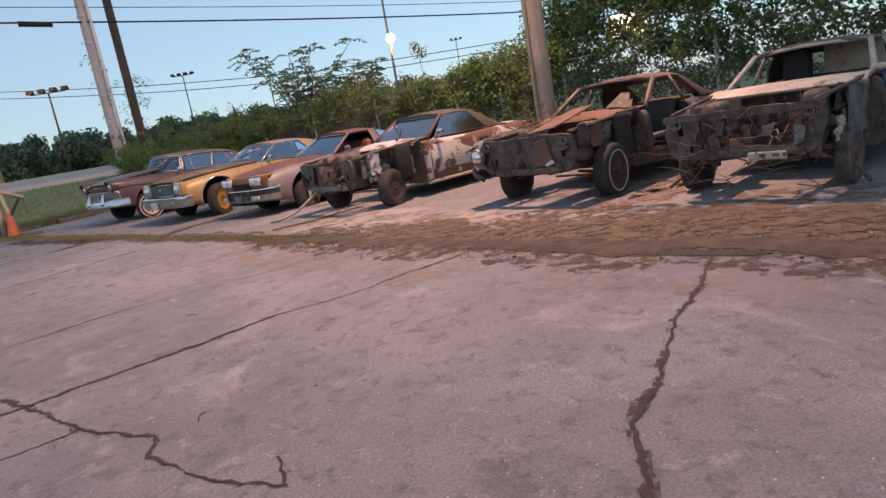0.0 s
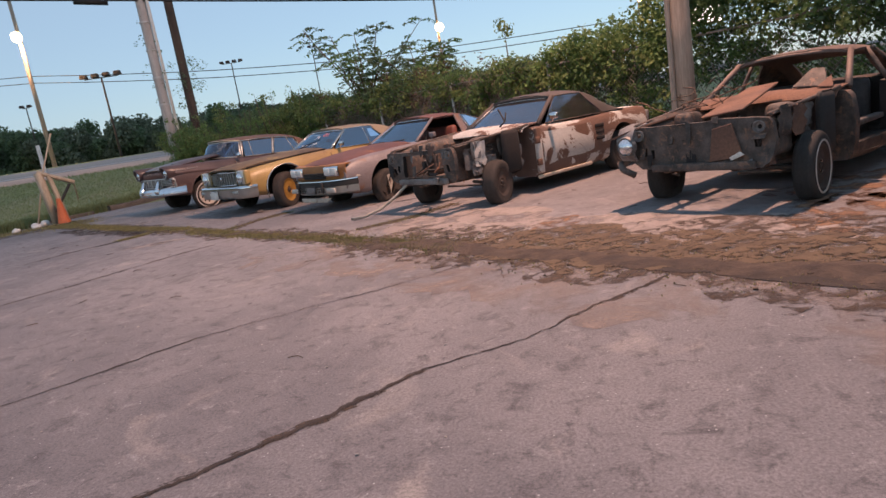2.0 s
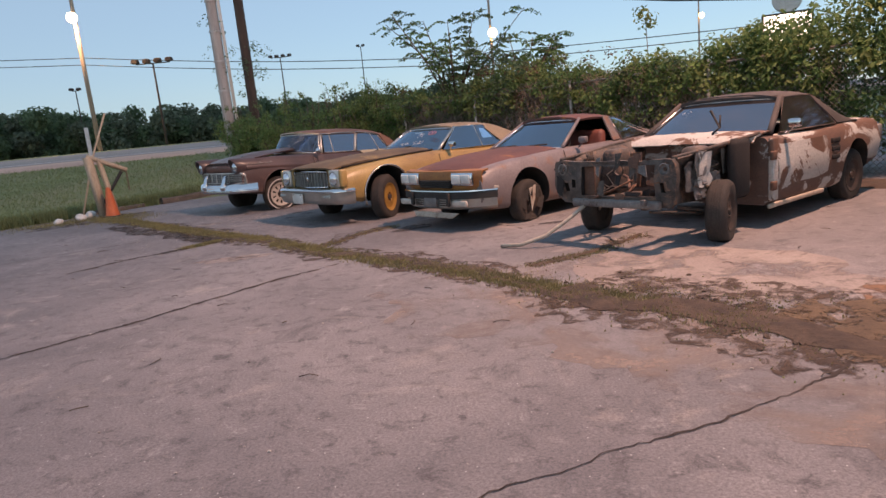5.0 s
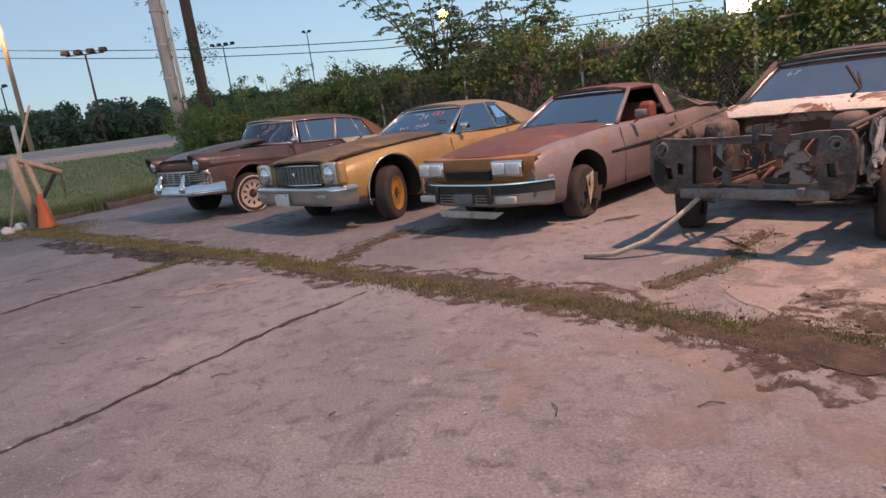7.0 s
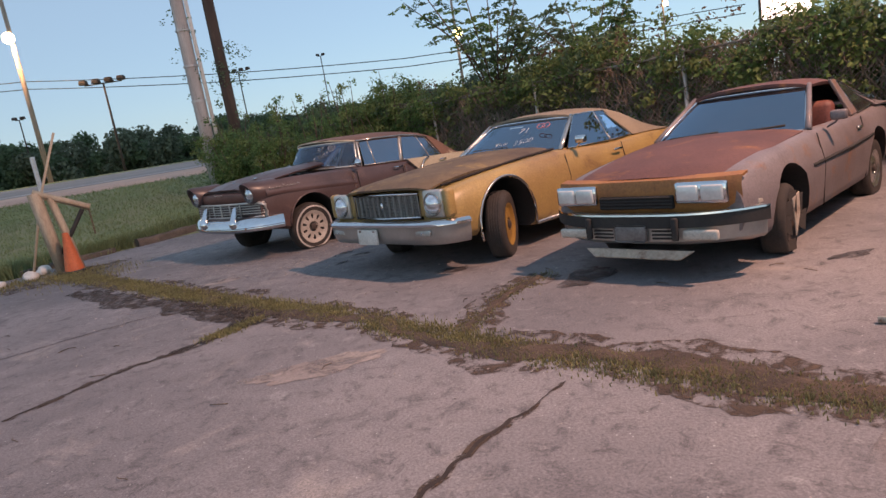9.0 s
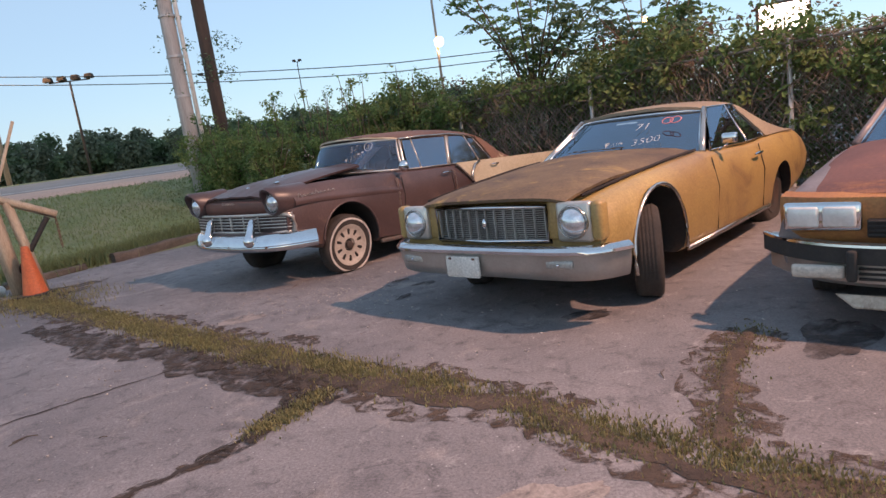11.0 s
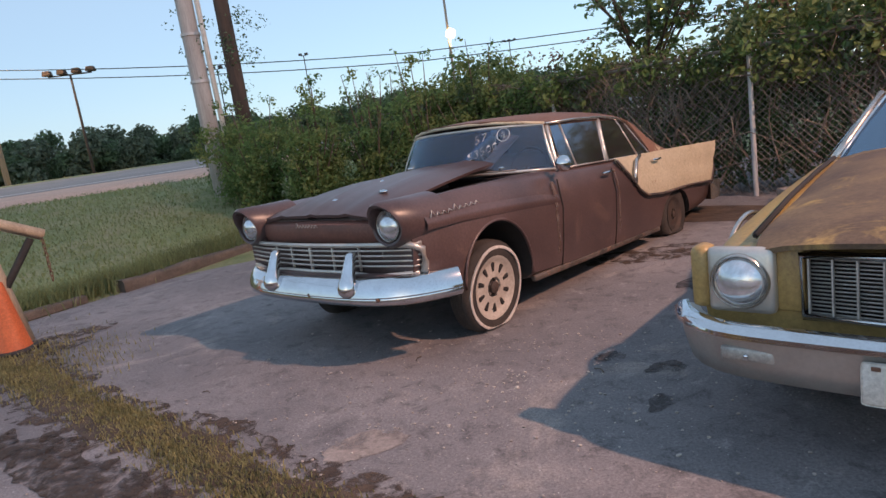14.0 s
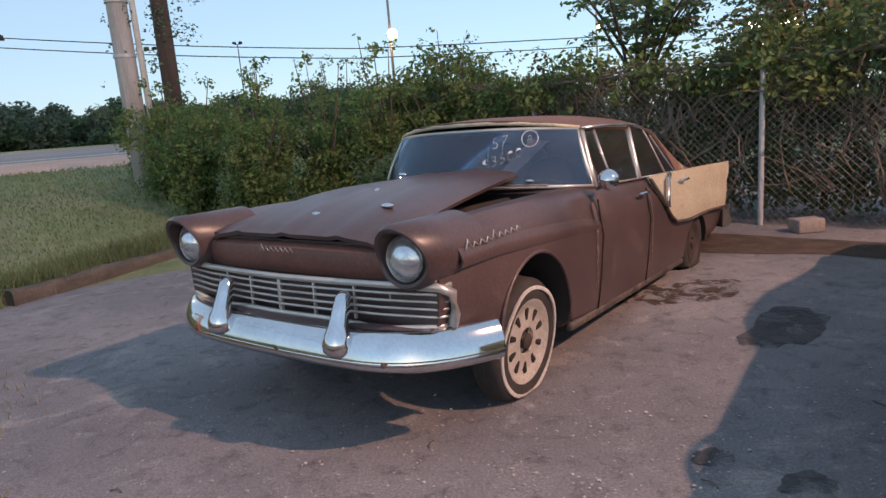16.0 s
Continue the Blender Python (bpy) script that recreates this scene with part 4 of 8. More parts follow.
    panel(car, [(0.27, 1.42, 1.06), (0.38, 1.44, 1.06), (0.57, 1.66, 1.31), (0.47, 1.62, 1.33)], M_PINKBOARD, "leaning_board", 0.012, "faded pink board leaning inside the windshield")
    for s in (1, -1):
        post(car, (0.855 * s, 1.74, 1.0), (0.725 * s, 1.82, 1.39), 0.024, 0.020, M_TRIM, "windshield_pillar")
        post(car, (0.865 * s, 2.56, 1.0), (0.725 * s, 2.70, 1.405), 0.024, 0.020, M_TRIM, "door_pillar")
        pane(car, [(0.865 * s, 1.80, 1.01), (0.865 * s, 2.53, 1.005), (0.725 * s, 2.67, 1.395), (0.725 * s, 1.86, 1.385)], M_GLASSDARK, M_TRIM)
        pane(car, [(0.865 * s, 2.60, 1.005), (0.86 * s, 3.48, 1.0), (0.70 * s, 3.28, 1.335), (0.725 * s, 2.98, 1.38), (0.725 * s, 2.74, 1.395)], M_GLASSDARK, M_TRIM)
        bm = bmesh.new()
        tube(bm, [(0.867 * s, 2.02, 1.005), (0.728 * s, 2.02, 1.39)], 0.010, 6)
        part("vent_window_bar", bm, M_TRIM, car)
        bm = bmesh.new()
        tube(bm, [(0.867 * s, 3.20, 1.0), (0.722 * s, 3.07, 1.365)], 0.010, 6)
        part("vent_window_bar", bm, M_TRIM, car)
        bm = bmesh.new()
        tube(bm, [(0.745 * s, 1.80, 1.385), (0.752 * s, 2.2, 1.40), (0.748 * s, 2.75, 1.40), (0.735 * s, 3.05, 1.375), (0.70 * s, 3.42, 1.31), (0.66 * s, 3.64, 1.265)], 0.013, 6)
        part("drip_rail", bm, M_CHROMEOLD, car)
        for y, zz in ((2.38, 0.905), (3.42, 0.93)):
            bm = bmesh.new()
            tube(bm, [(0.945 * s, y - 0.08, zz), (0.985 * s, y - 0.06, zz + 0.01), (0.985 * s, y + 0.05, zz + 0.01), (0.945 * s, y + 0.07, zz)], 0.011, 6)
            part("door_handle", bm, M_CHROME, car)
        # cream flank: a wedge below the rear window that runs back into the canted fin
        bm = bmesh.new()
        rows = []
        for y, z0, ya in ((2.66, 0.985, 0.0), (2.80, 0.86, 0.0), (2.95, 0.70, 0.0), (3.1, 0.63, 0.0), (3.5, 0.60, 0.0), (4.0, 0.605, 0.0), (4.2, 0.60, 0.02), (4.45, 0.59, 0.06), (4.68, 0.58, 0.12), (4.80, 0.575, 0.20), (4.86, 0.575, 0.30)):
            row = []
            for k in range(9):
                q = k / 8
                z = z0 + (1.012 - z0) * q
                t = (z - 0.68) / 0.32
                half = 0.985 - 0.072 * max(0.0, t) ** 1.5 + 0.07 * max(0.0, (y - 4.3)) * max(0.0, t) - 0.018 * math.exp(-((z - 0.80) / 0.07) ** 2) * min(1.0, max(0.0, y - 3.2))
                row.append((half * s, y + ya * (q ** 1.2) + 0.04 * math.sin(math.pi * q) * ya, z))
            rows.append(row)
        grid(bm, rows, 0.02)
        part("cream_flank", bm, M_CREAM, car, "faded cream two-tone rear flank and fin")
        bm = bmesh.new()
        tube(bm, [(0.93 * s, 2.64, 0.99), (0.97 * s, 2.80, 0.84), (0.99 * s, 2.95, 0.69), (0.995 * s, 3.1, 0.618), (0.995 * s, 3.5, 0.588), (0.99 * s, 4.2, 0.592), (0.99 * s, 4.88, 0.565)], 0.013, 6)
        part("flank_trim", bm, M_BURNT, car, "rusted trim channel under the cream panel")
        bm = bmesh.new()
        tube(bm, [(0.925 * s, 3.12, 1.0), (0.955 * s, 2.98, 0.955), (0.985 * s, 2.88, 0.86), (0.995 * s, 2.86, 0.76)], 0.020, 8)
        part("fender_lip", bm, M_CHROMEOLD, car, "dull leading edge of the rear fender")
        for y in (1.58, 2.50):
            bm = bmesh.new()
            tube(bm, [(0.938 * s, y, 0.94), (0.974 * s, y, 0.72), (0.965 * s, y - 0.02, 0.45), (0.948 * s, y - 0.04, 0.26)], 0.006, 5)
            part("door_seam", bm, M_INNER, car, "dark gap along the door edge")
        for y, w in ((1.50, 0.022), (2.555, 0.014)):
            bm = bmesh.new()
            rows = [[(x * s, y + dy + 0.006 * wob(z * 9, y), z) for dy in (-w, 0, w)] for x, z in ((0.937, 0.93), (0.962, 0.82), (0.9735, 0.72), (0.9705, 0.60), (0.966, 0.48), (0.955, 0.36))]
            grid(bm, rows, 0.002)
            part("dust_streak", bm, M_DUSTSTREAK, car, "pale dry streak down the door edge")
        bm = bmesh.new()
        for k in range(9):
            y = 0.06 + k * 0.055
            h = 0.042 if k in (0, 4) else 0.022
            z = 0.868 + 0.003 * k
            tube(bm, [(0.962 * s, y, z), (0.955 * s, y + 0.022, z + h), (0.962 * s, y + 0.046, z + 0.004)], 0.0035, 5)
        part("fender_script", bm, M_TRIM, car, "chrome fender script")
        bm = bmesh.new()
        lathe(bm, [(0.02, 0.10), (0.085, 0.06), (0.095, 0.0), (0.085, -0.05), (0.02, -0.06)], 24, pose(0.80 * s, 5.14, 0.73, 0, 0, 90))
        part("tail_light", bm, M_BROWN_RED, car, "round red tail light")
        # pressed crease along the front fender and door
        bm = bmesh.new()
        grid(bm, [[(w * s, y, z + dz) for w, dz in ((0.942, 0.06), (0.962, 0.025), (0.972, 0.0), (0.960, -0.03))] for y, z in ((0.02, 0.825), (0.35, 0.83), (0.8, 0.815), (1.2, 0.80), (1.56, 0.775))], 0.008)
        part("fender_crease", bm, M_BROWN, car)
        bm = bmesh.new()
        tube(bm, [(0.958 * s, 0.72 + 0.392 * math.cos(t), 0.36 + 0.392 * math.sin(t)) for t in (radians(a) for a in range(-10, 186, 8))], 0.011, 6)
        part("wheel_arch_lip", bm, M_BROWN, car)
        bm = bmesh.new()
        box(bm, (0.925 * s, 2.30, 0.235), (0.05, 2.3, 0.05), 0.015)
        part("sill", bm, M_BURNT, car, "rust-eaten sill")
    bm = bmesh.new()
    tube(bm, [(0.91, 1.64, 1.0), (0.97, 1.60, 1.02), (1.0, 1.58, 1.05)], 0.012, 6)
    lathe(bm, [(0.01, -0.06), (0.045, -0.045), (0.064, -0.005), (0.066, 0.006), (0.058, 0.012), (0.01, 0.014)], 24, pose(1.01, 1.57, 1.06, 0, 0, 90))
    part("wing_mirror", bm, M_CHROME, car, "round chrome wing mirror")
    part("rear_bumper", sweep(prof, [(x, 5.08 - y, nx, -ny, 0) for x, y, nx, ny, dz in bumper_path(0.96, 0.12, 0.3, 16)]), M_CHROMEOLD, car)
    panel(car, [(0.93, 5.02, 0.36), (0.95, 5.22, 0.34), (0.95, 5.25, 0.55), (0.93, 5.06, 0.56)], M_CHROMEOLD, "bumper_end_plate", 0.012, "bent chrome end plate")
    seats(car, 2.45, 0.62, 0.70, M_SEATDARK)
    steering(car, 0.38, 2.02, 1.03)
    bm = bmesh.new()
    for x0, x1 in ((-0.05, -0.32), (-0.42, -0.36)):
        tube(bm, [(x0, 2.0, 1.06), (x1, 2.15, 1.34)], 0.014, 6)
    part("cabin_frame", bm, M_SILVERBURNT, car, "pale posts seen through the windshield")
    # hood ornaments and script
    for x, y, z, w in ((0.40, 0.22, 1.035, 1.9), (-0.42, 0.22, 1.00, 1.6), (0.05, 0.55, 1.085, 0.7), (-0.34, 1.27, 1.135, 1.6), (0.60, 1.33, 1.075, 1.4), (0.02, 0.10, 1.0, 1.3)):
        bm = bmesh.new()
        bmesh.ops.create_icosphere(bm, subdivisions=2, radius=0.022, matrix=Matrix.Translation((x, y, z)) @ Matrix.Diagonal((w, 1.0, 0.6, 1)))
        part("hood_ornament", bm, M_CHROME, car, "small chrome hood ornament")
    bm = bmesh.new()
    for k in range(7):
        tube(bm, [(-0.13 + 0.035 * k, -0.158, 0.845), (-0.115 + 0.035 * k, -0.160, 0.868 if k else 0.880), (-0.098 + 0.035 * k, -0.158, 0.847)], 0.0022, 4)
    part("nose_script", bm, M_TRIM, car)
    for line in ([(0.20, 1.22, 1.04), (0.45, 1.25, 1.055), (0.70, 1.38, 1.045)], [(-0.45, 1.23, 1.05), (-0.1, 1.20, 1.055)]):
        bm = bmesh.new()
        tube(bm, line, 0.008, 5)
        part("wiper", bm, M_SILVERBURNT, car)
    glass_turn = lambda z, r: pose(0, 0, 0, 58, 0, z) @ pose(0, 0, 0, 0, 0, r)
    writing(car, "57", (0.36, 1.395, 1.285), 0.12, glass_turn(16, 14), M_CHALK)
    writing(car, "$3500", (0.40, 1.355, 1.185), 0.11, glass_turn(18, 20), M_CHALK)
    writing(car, "8", (0.53, 1.480, 1.305), 0.085, glass_turn(24, 8), M_CHALK)
    ring = glass_turn(24, 0)
    bm = bmesh.new()
    tube(bm, [Vector((0.53, 1.490, 1.333)) + ring.to_3x3() @ Vector((0.052 * math.cos(t), 0.060 * math.sin(t), 0)) for t in (2 * math.pi * k / 20 for k in range(20))], 0.0035, 4, closed=True)
    part("price_circle", bm, M_CHALK, car, "hand-painted circle on the glass")
    wheel(car, 0.81, 0.72, 0.335, 0.185, 0, 4, M_RIM, M_TYREDUST, (0.84, 0.90), 10, 0.035, rim_r=0.66, sink=0.027, torn=True)
    wheel(car, -0.79, 0.72, 0.325, 0.18, 6, 0, M_RIM, M_TYREDUST, None, 10, 0.04, sink=0.027)
    wheel(car, 0.84, 3.88, 0.30, 0.19, 0, 0, M_RIMDARK, M_TYREDUST, None, 0, 0.10, sink=-0.116)
    wheel(car, -0.82, 3.88, 0.30, 0.19, 0, 0, M_RIMDARK, M_TYREDUST, None, 0, 0.10, sink=-0.116)
    return car


# ---- the gold seventies coupe ----
def gold_coupe():
    car = thing("car", pose(-5.29, 13.49, 0.01, -0.8, 0, -41.8), "faded gold seventies coupe with a rusted bent hood and blank plate", "car", "derelict cars")
    keys = [(-0.06, 0.82, 0.76, 0.02, 0.88, 0.60, 0.84, 0.42), (0.08, 0.86, 0.80, 0.03, 0.915, 0.60, 0.88, 0.34), (0.6, 0.87, 0.86, 0.03, 0.945, 0.62, 0.90, 0.26), (1.3, 0.87, 0.91, 0.02, 0.95, 0.64, 0.91, 0.22), (1.9, 0.87, 0.935, 0.0, 0.955, 0.64, 0.91, 0.20),
            (3.0, 0.86, 0.915, 0.0, 0.95, 0.64, 0.91, 0.20), (3.7, 0.87, 0.94, 0.02, 0.955, 0.66, 0.91, 0.22), (4.5, 0.84, 0.92, 0.03, 0.92, 0.64, 0.87, 0.30), (4.95, 0.78, 0.84, 0.03, 0.86, 0.60, 0.82, 0.38)]
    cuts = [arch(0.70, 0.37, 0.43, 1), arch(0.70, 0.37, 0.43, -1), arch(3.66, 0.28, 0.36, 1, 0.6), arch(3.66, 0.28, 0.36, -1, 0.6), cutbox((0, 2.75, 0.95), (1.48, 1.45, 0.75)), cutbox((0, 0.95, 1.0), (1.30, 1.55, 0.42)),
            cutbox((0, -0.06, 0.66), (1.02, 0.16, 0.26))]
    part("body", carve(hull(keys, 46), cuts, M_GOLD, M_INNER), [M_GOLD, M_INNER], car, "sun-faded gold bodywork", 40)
    lift = lambda u, y: 0.012 + (0.05 * max(0.0, u - 0.2) * max(0.0, 1.0 - abs(y - 0.5)) if u > 0 else 0.0)
    hood_panel(car, [(-0.10, 0.66, 0.812, 0.030), (0.08, 0.685, 0.848, 0.042), (0.7, 0.71, 0.885, 0.065), (1.3, 0.73, 0.93, 0.06), (1.78, 0.75, 0.955, 0.045)], M_GOLDRUST, 0.022, lift=lift, curl=-0.05)
    for s in (1, -1):
        lamp_round(car, 0.715 * s, -0.115, 0.685, 0.102, M_CHROMEOLD)
        bm = bmesh.new()
        box(bm, (0.715 * s, -0.085, 0.685), (0.255, 0.07, 0.265), 0.025)
        part("headlight_surround", bm, M_TRIM, car, "square chrome lamp surround")
        bm = bmesh.new()
        box(bm, (0.875 * s, -0.055, 0.69), (0.08, 0.12, 0.26), 0.03)
        part("fender_cap", bm, M_GOLD, car)
        bm = bmesh.new()
        box(bm, (0.545 * s, -0.03, 0.69), (0.10, 0.10, 0.25), 0.01)
        part("grille_side_panel", bm, M_GOLD, car)
    for s in (1, -1):
        bm = bmesh.new()
        tube(bm, [(0.70 * s, 0.05, 0.835), (0.735 * s, 0.7, 0.893), (0.755 * s, 1.3, 0.935), (0.775 * s, 1.78, 0.952)], 0.014, 5)
        part("hood_gap", bm, M_INNER, car, "dark gap beside the hood")
    # egg-crate grille
    bm = bmesh.new()
    box(bm, (0, 0.0, 0.67), (0.98, 0.02, 0.24))
    part("grille_cavity", bm, M_INNER, car)
    gy = lambda x: -0.125 + 0.04 * (x / 0.48) ** 2
    for k in range(15):
        z = 0.565 + k * 0.0148
        bm = bmesh.new()
        tube(bm, [(x, gy(x) + 0.02, z) for x in (-0.48, -0.24, 0, 0.24, 0.48)], 0.0036, 4)
        part("grille_slat", bm, M_GRILLE, car)
    for k in range(13):
        x = -0.48 + k * 0.08
        bm = bmesh.new()
        box(bm, (x, gy(x) + 0.012, 0.67), (0.007, 0.02, 0.215))
        part("grille_bar", bm, M_GRILLE, car)
    bm = bmesh.new()
    tube(bm, [(-0.50, gy(0.48), 0.555), (0, gy(0), 0.55), (0.50, gy(0.48), 0.555), (0.505, gy(0.48), 0.79), (0, gy(0) - 0.005, 0.795), (-0.505, gy(0.48), 0.79)], 0.014, 6, closed=True)
    part("grille_frame", bm, M_CHROME, car, "chrome grille frame")
    bm = bmesh.new()
    bmesh.ops.create_icosphere(bm, subdivisions=2, radius=0.03, matrix=Matrix.Translation((0, gy(0) - 0.012, 0.68)) @ Matrix.Diagonal((0.7, 0.4, 1.3, 1)))
    part("grille_badge", bm, M_CHROME, car)
    # bumper
    prof = [(0.0, 0.525), (0.055, 0.530), (0.085, 0.505), (0.080, 0.485), (0.070, 0.40), (0.050, 0.325), (0.02, 0.31), (0.0, 0.32)]
    part("front_bumper", sweep(prof, bumper_path(0.955, 0.175, 0.24, 30, 9.0)), M_BUMPGREY, car, "dull chrome front bumper")
    lip = [(0.040, 0.545), (0.070, 0.540), (0.100, 0.515), (0.100, 0.495), (0.060, 0.490)]
    part("bumper_lip", sweep(lip, bumper_path(0.958, 0.175, 0.24, 30, 9.0)), M_CHROME, car, "bright chrome bumper lip")
    for s in (1, -1):
        bm = bmesh.new()
        box(bm, (0.66 * s, -0.235, 0.43), (0.20, 0.03, 0.055), 0.012)
        p = part("bumper_lamp", bm, M_GRILLE, car, "recessed bumper lamp")
        bm = bmesh.new()
        bmesh.ops.create_icosphere(bm, subdivisions=1, radius=0.012, matrix=Matrix.Translation((0.66 * s, -0.255, 0.43)))
        part("screw", bm, M_CHROME, p)
    bm = bmesh.new()
    box(bm, (-0.13, -0.275, 0.395), (0.31, 0.012, 0.155), 0.012)
    pl = part("number_plate", bm, M_PLATE, car, "blank white number plate")
    for x in (-0.24, -0.02):
        bm = bmesh.new()
        box(bm, (x, -0.285, 0.455), (0.028, 0.006, 0.016), 0.003)
        part("plate_bolt", bm, M_RUST, pl)
    # greenhouse
    windscreen(car, (0.78, 1.66, 0.935), (0.61, 2.26, 1.285), 0.22, 0.16, M_GLASSBLUE, M_CHROME)
    turret(car, [(2.42, 0.635, 1.298, 0.045), (2.75, 0.65, 1.312, 0.055), (3.1, 0.64, 1.305, 0.055), (3.45, 0.615, 1.265, 0.045), (3.85, 0.60, 1.155, 0.035), (4.35, 0.62, 0.965, 0.02)],
           M_GOLDVINYL, 3.02, (0.862, 0.93), 0.34, M_GLASSBLUE, 3.50, 0.16)
    for s in (1, -1):
        post(car, (0.80 * s, 1.88, 0.925), (0.63 * s, 2.42, 1.285), 0.028, 0.022, M_CHROMEOLD, "windshield_pillar")
        pane(car, [(0.845 * s, 1.95, 0.93), (0.85 * s, 2.85, 0.92), (0.655 * s, 2.85, 1.29), (0.64 * s, 2.44, 1.285)], M_GLASSBLUE, M_CHROME)
        pane(car, [(0.85 * s, 2.87, 0.92), (0.845 * s, 3.38, 0.93), (0.645 * s, 3.10, 1.28), (0.655 * s, 2.87, 1.29)], M_GLASSBLUE, M_CHROMEOLD)
        bm = bmesh.new()
        ring = [(0.935 * s, 0.70 + 0.44 * math.cos(t), 0.37 + 0.44 * math.sin(t)) for t in (radians(a) for a in range(-14, 200, 10))]
        tube(bm, ring, 0.014, 6)
        part("wheel_arch_trim", bm, M_CHROMEOLD, car, "bright wheel arch moulding")
        bm = bmesh.new()
        tube(bm, [(0.928 * s, 1.15, 0.25), (0.928 * s, 3.2, 0.25)], 0.022, 6)
        part("sill_trim", bm, M_CHROMEOLD, car, "dull sill moulding")
        bm = bmesh.new()
        tube(bm, [(0.955 * s, 2.75, 0.80), (0.975 * s, 2.77, 0.81), (0.975 * s, 2.90, 0.81), (0.955 * s, 2.92, 0.80)], 0.012, 6)
        part("door_handle", bm, M_CHROME, car)
        for y in (1.80, 3.02):
            bm = bmesh.new()
            tube(bm, [(0.905 * s, y, 0.88), (0.955 * s, y, 0.64), (0.925 * s, y, 0.28)], 0.005, 5)
            part("door_seam", bm, M_INNER, car)
    mirror_part(car, 0.98, 2.03, 1.005, M_CHROME, False)
    bm = bmesh.new()
    box(bm, (0.0, 2.16, 1.21), (0.22, 0.03, 0.055), 0.015)
    part("rear_view_mirror", bm, M_CHROME, car)
    seats(car, 2.7, 0.55, 0.68, M_SEATDARK)
    steering(car, 0.36, 2.2, 0.93)
    # dead leaves and a white scratch on the hood
    bm = bmesh.new()
    r2 = random.Random(8)
    for k in range(40):
        x, y = r2.gauss(-0.05, 0.16), r2.gauss(1.64, 0.06)
        slab(bm, [(x, y, 1.03), (x + 0.03, y + 0.01, 1.035), (x + 0.02, y + 0.035, 1.03)], 0.002)
    part("dead_leaves", bm, M_LEAF4, car, "dead leaves gathered on the cowl", 0)
    panel(car, [(-0.33, 0.30, 0.905), (-0.31, 0.29, 0.906), (-0.22, 0.56, 0.932), (-0.235, 0.565, 0.930)], M_PLATE, "hood_scratch", 0.004, "pale scratch on the hood")
    W = lambda r: pose(0, 0, 0, 33, 0, 8) @ pose(0, 0, 0, 0, 0, r)
    writing(car, "71", (0.22, 1.98, 1.155), 0.15, W(4), M_CHALK)
    writing(car, "Title", (0.04, 1.755, 1.045), 0.10, W(8), M_CHALK)
    writing(car, "3500", (0.33, 1.80, 1.045), 0.13, W(10), M_CHALK)
    bm = bmesh.new()
    for j in range(2):
        tube(bm, [(0.44 + 0.07 * j + 0.05 * math.cos(t), 2.06 + 0.035 * math.sin(t) + 0.01 * j, 1.215 + 0.025 * math.sin(t)) for t in (2 * math.pi * k / 16 for k in range(16))], 0.005, 4, closed=True)
    part("price_circle", bm, M_CHALKRED, car, "pink scribbled circles on the glass")
    wheel(car, 0.80, 0.72, 0.345, 0.20, 27, 0, M_RIMGOLD, M_TYREDUST, None, 0, 0.03)
    wheel(car, -0.80, 0.72, 0.345, 0.20, 27, 0, M_RIMGOLD, M_TYREDUST, None, 0, 0.03)
    wheel(car, 0.74, 3.66, 0.345, 0.20, 0, 0, M_RIMDARK, M_TYREDUST, None, 0, 0.03)
    wheel(car, -0.80, 3.66, 0.345, 0.20, 0, 0, M_RIMGOLD, M_TYREDUST, None, 0, 0.03)
    return car


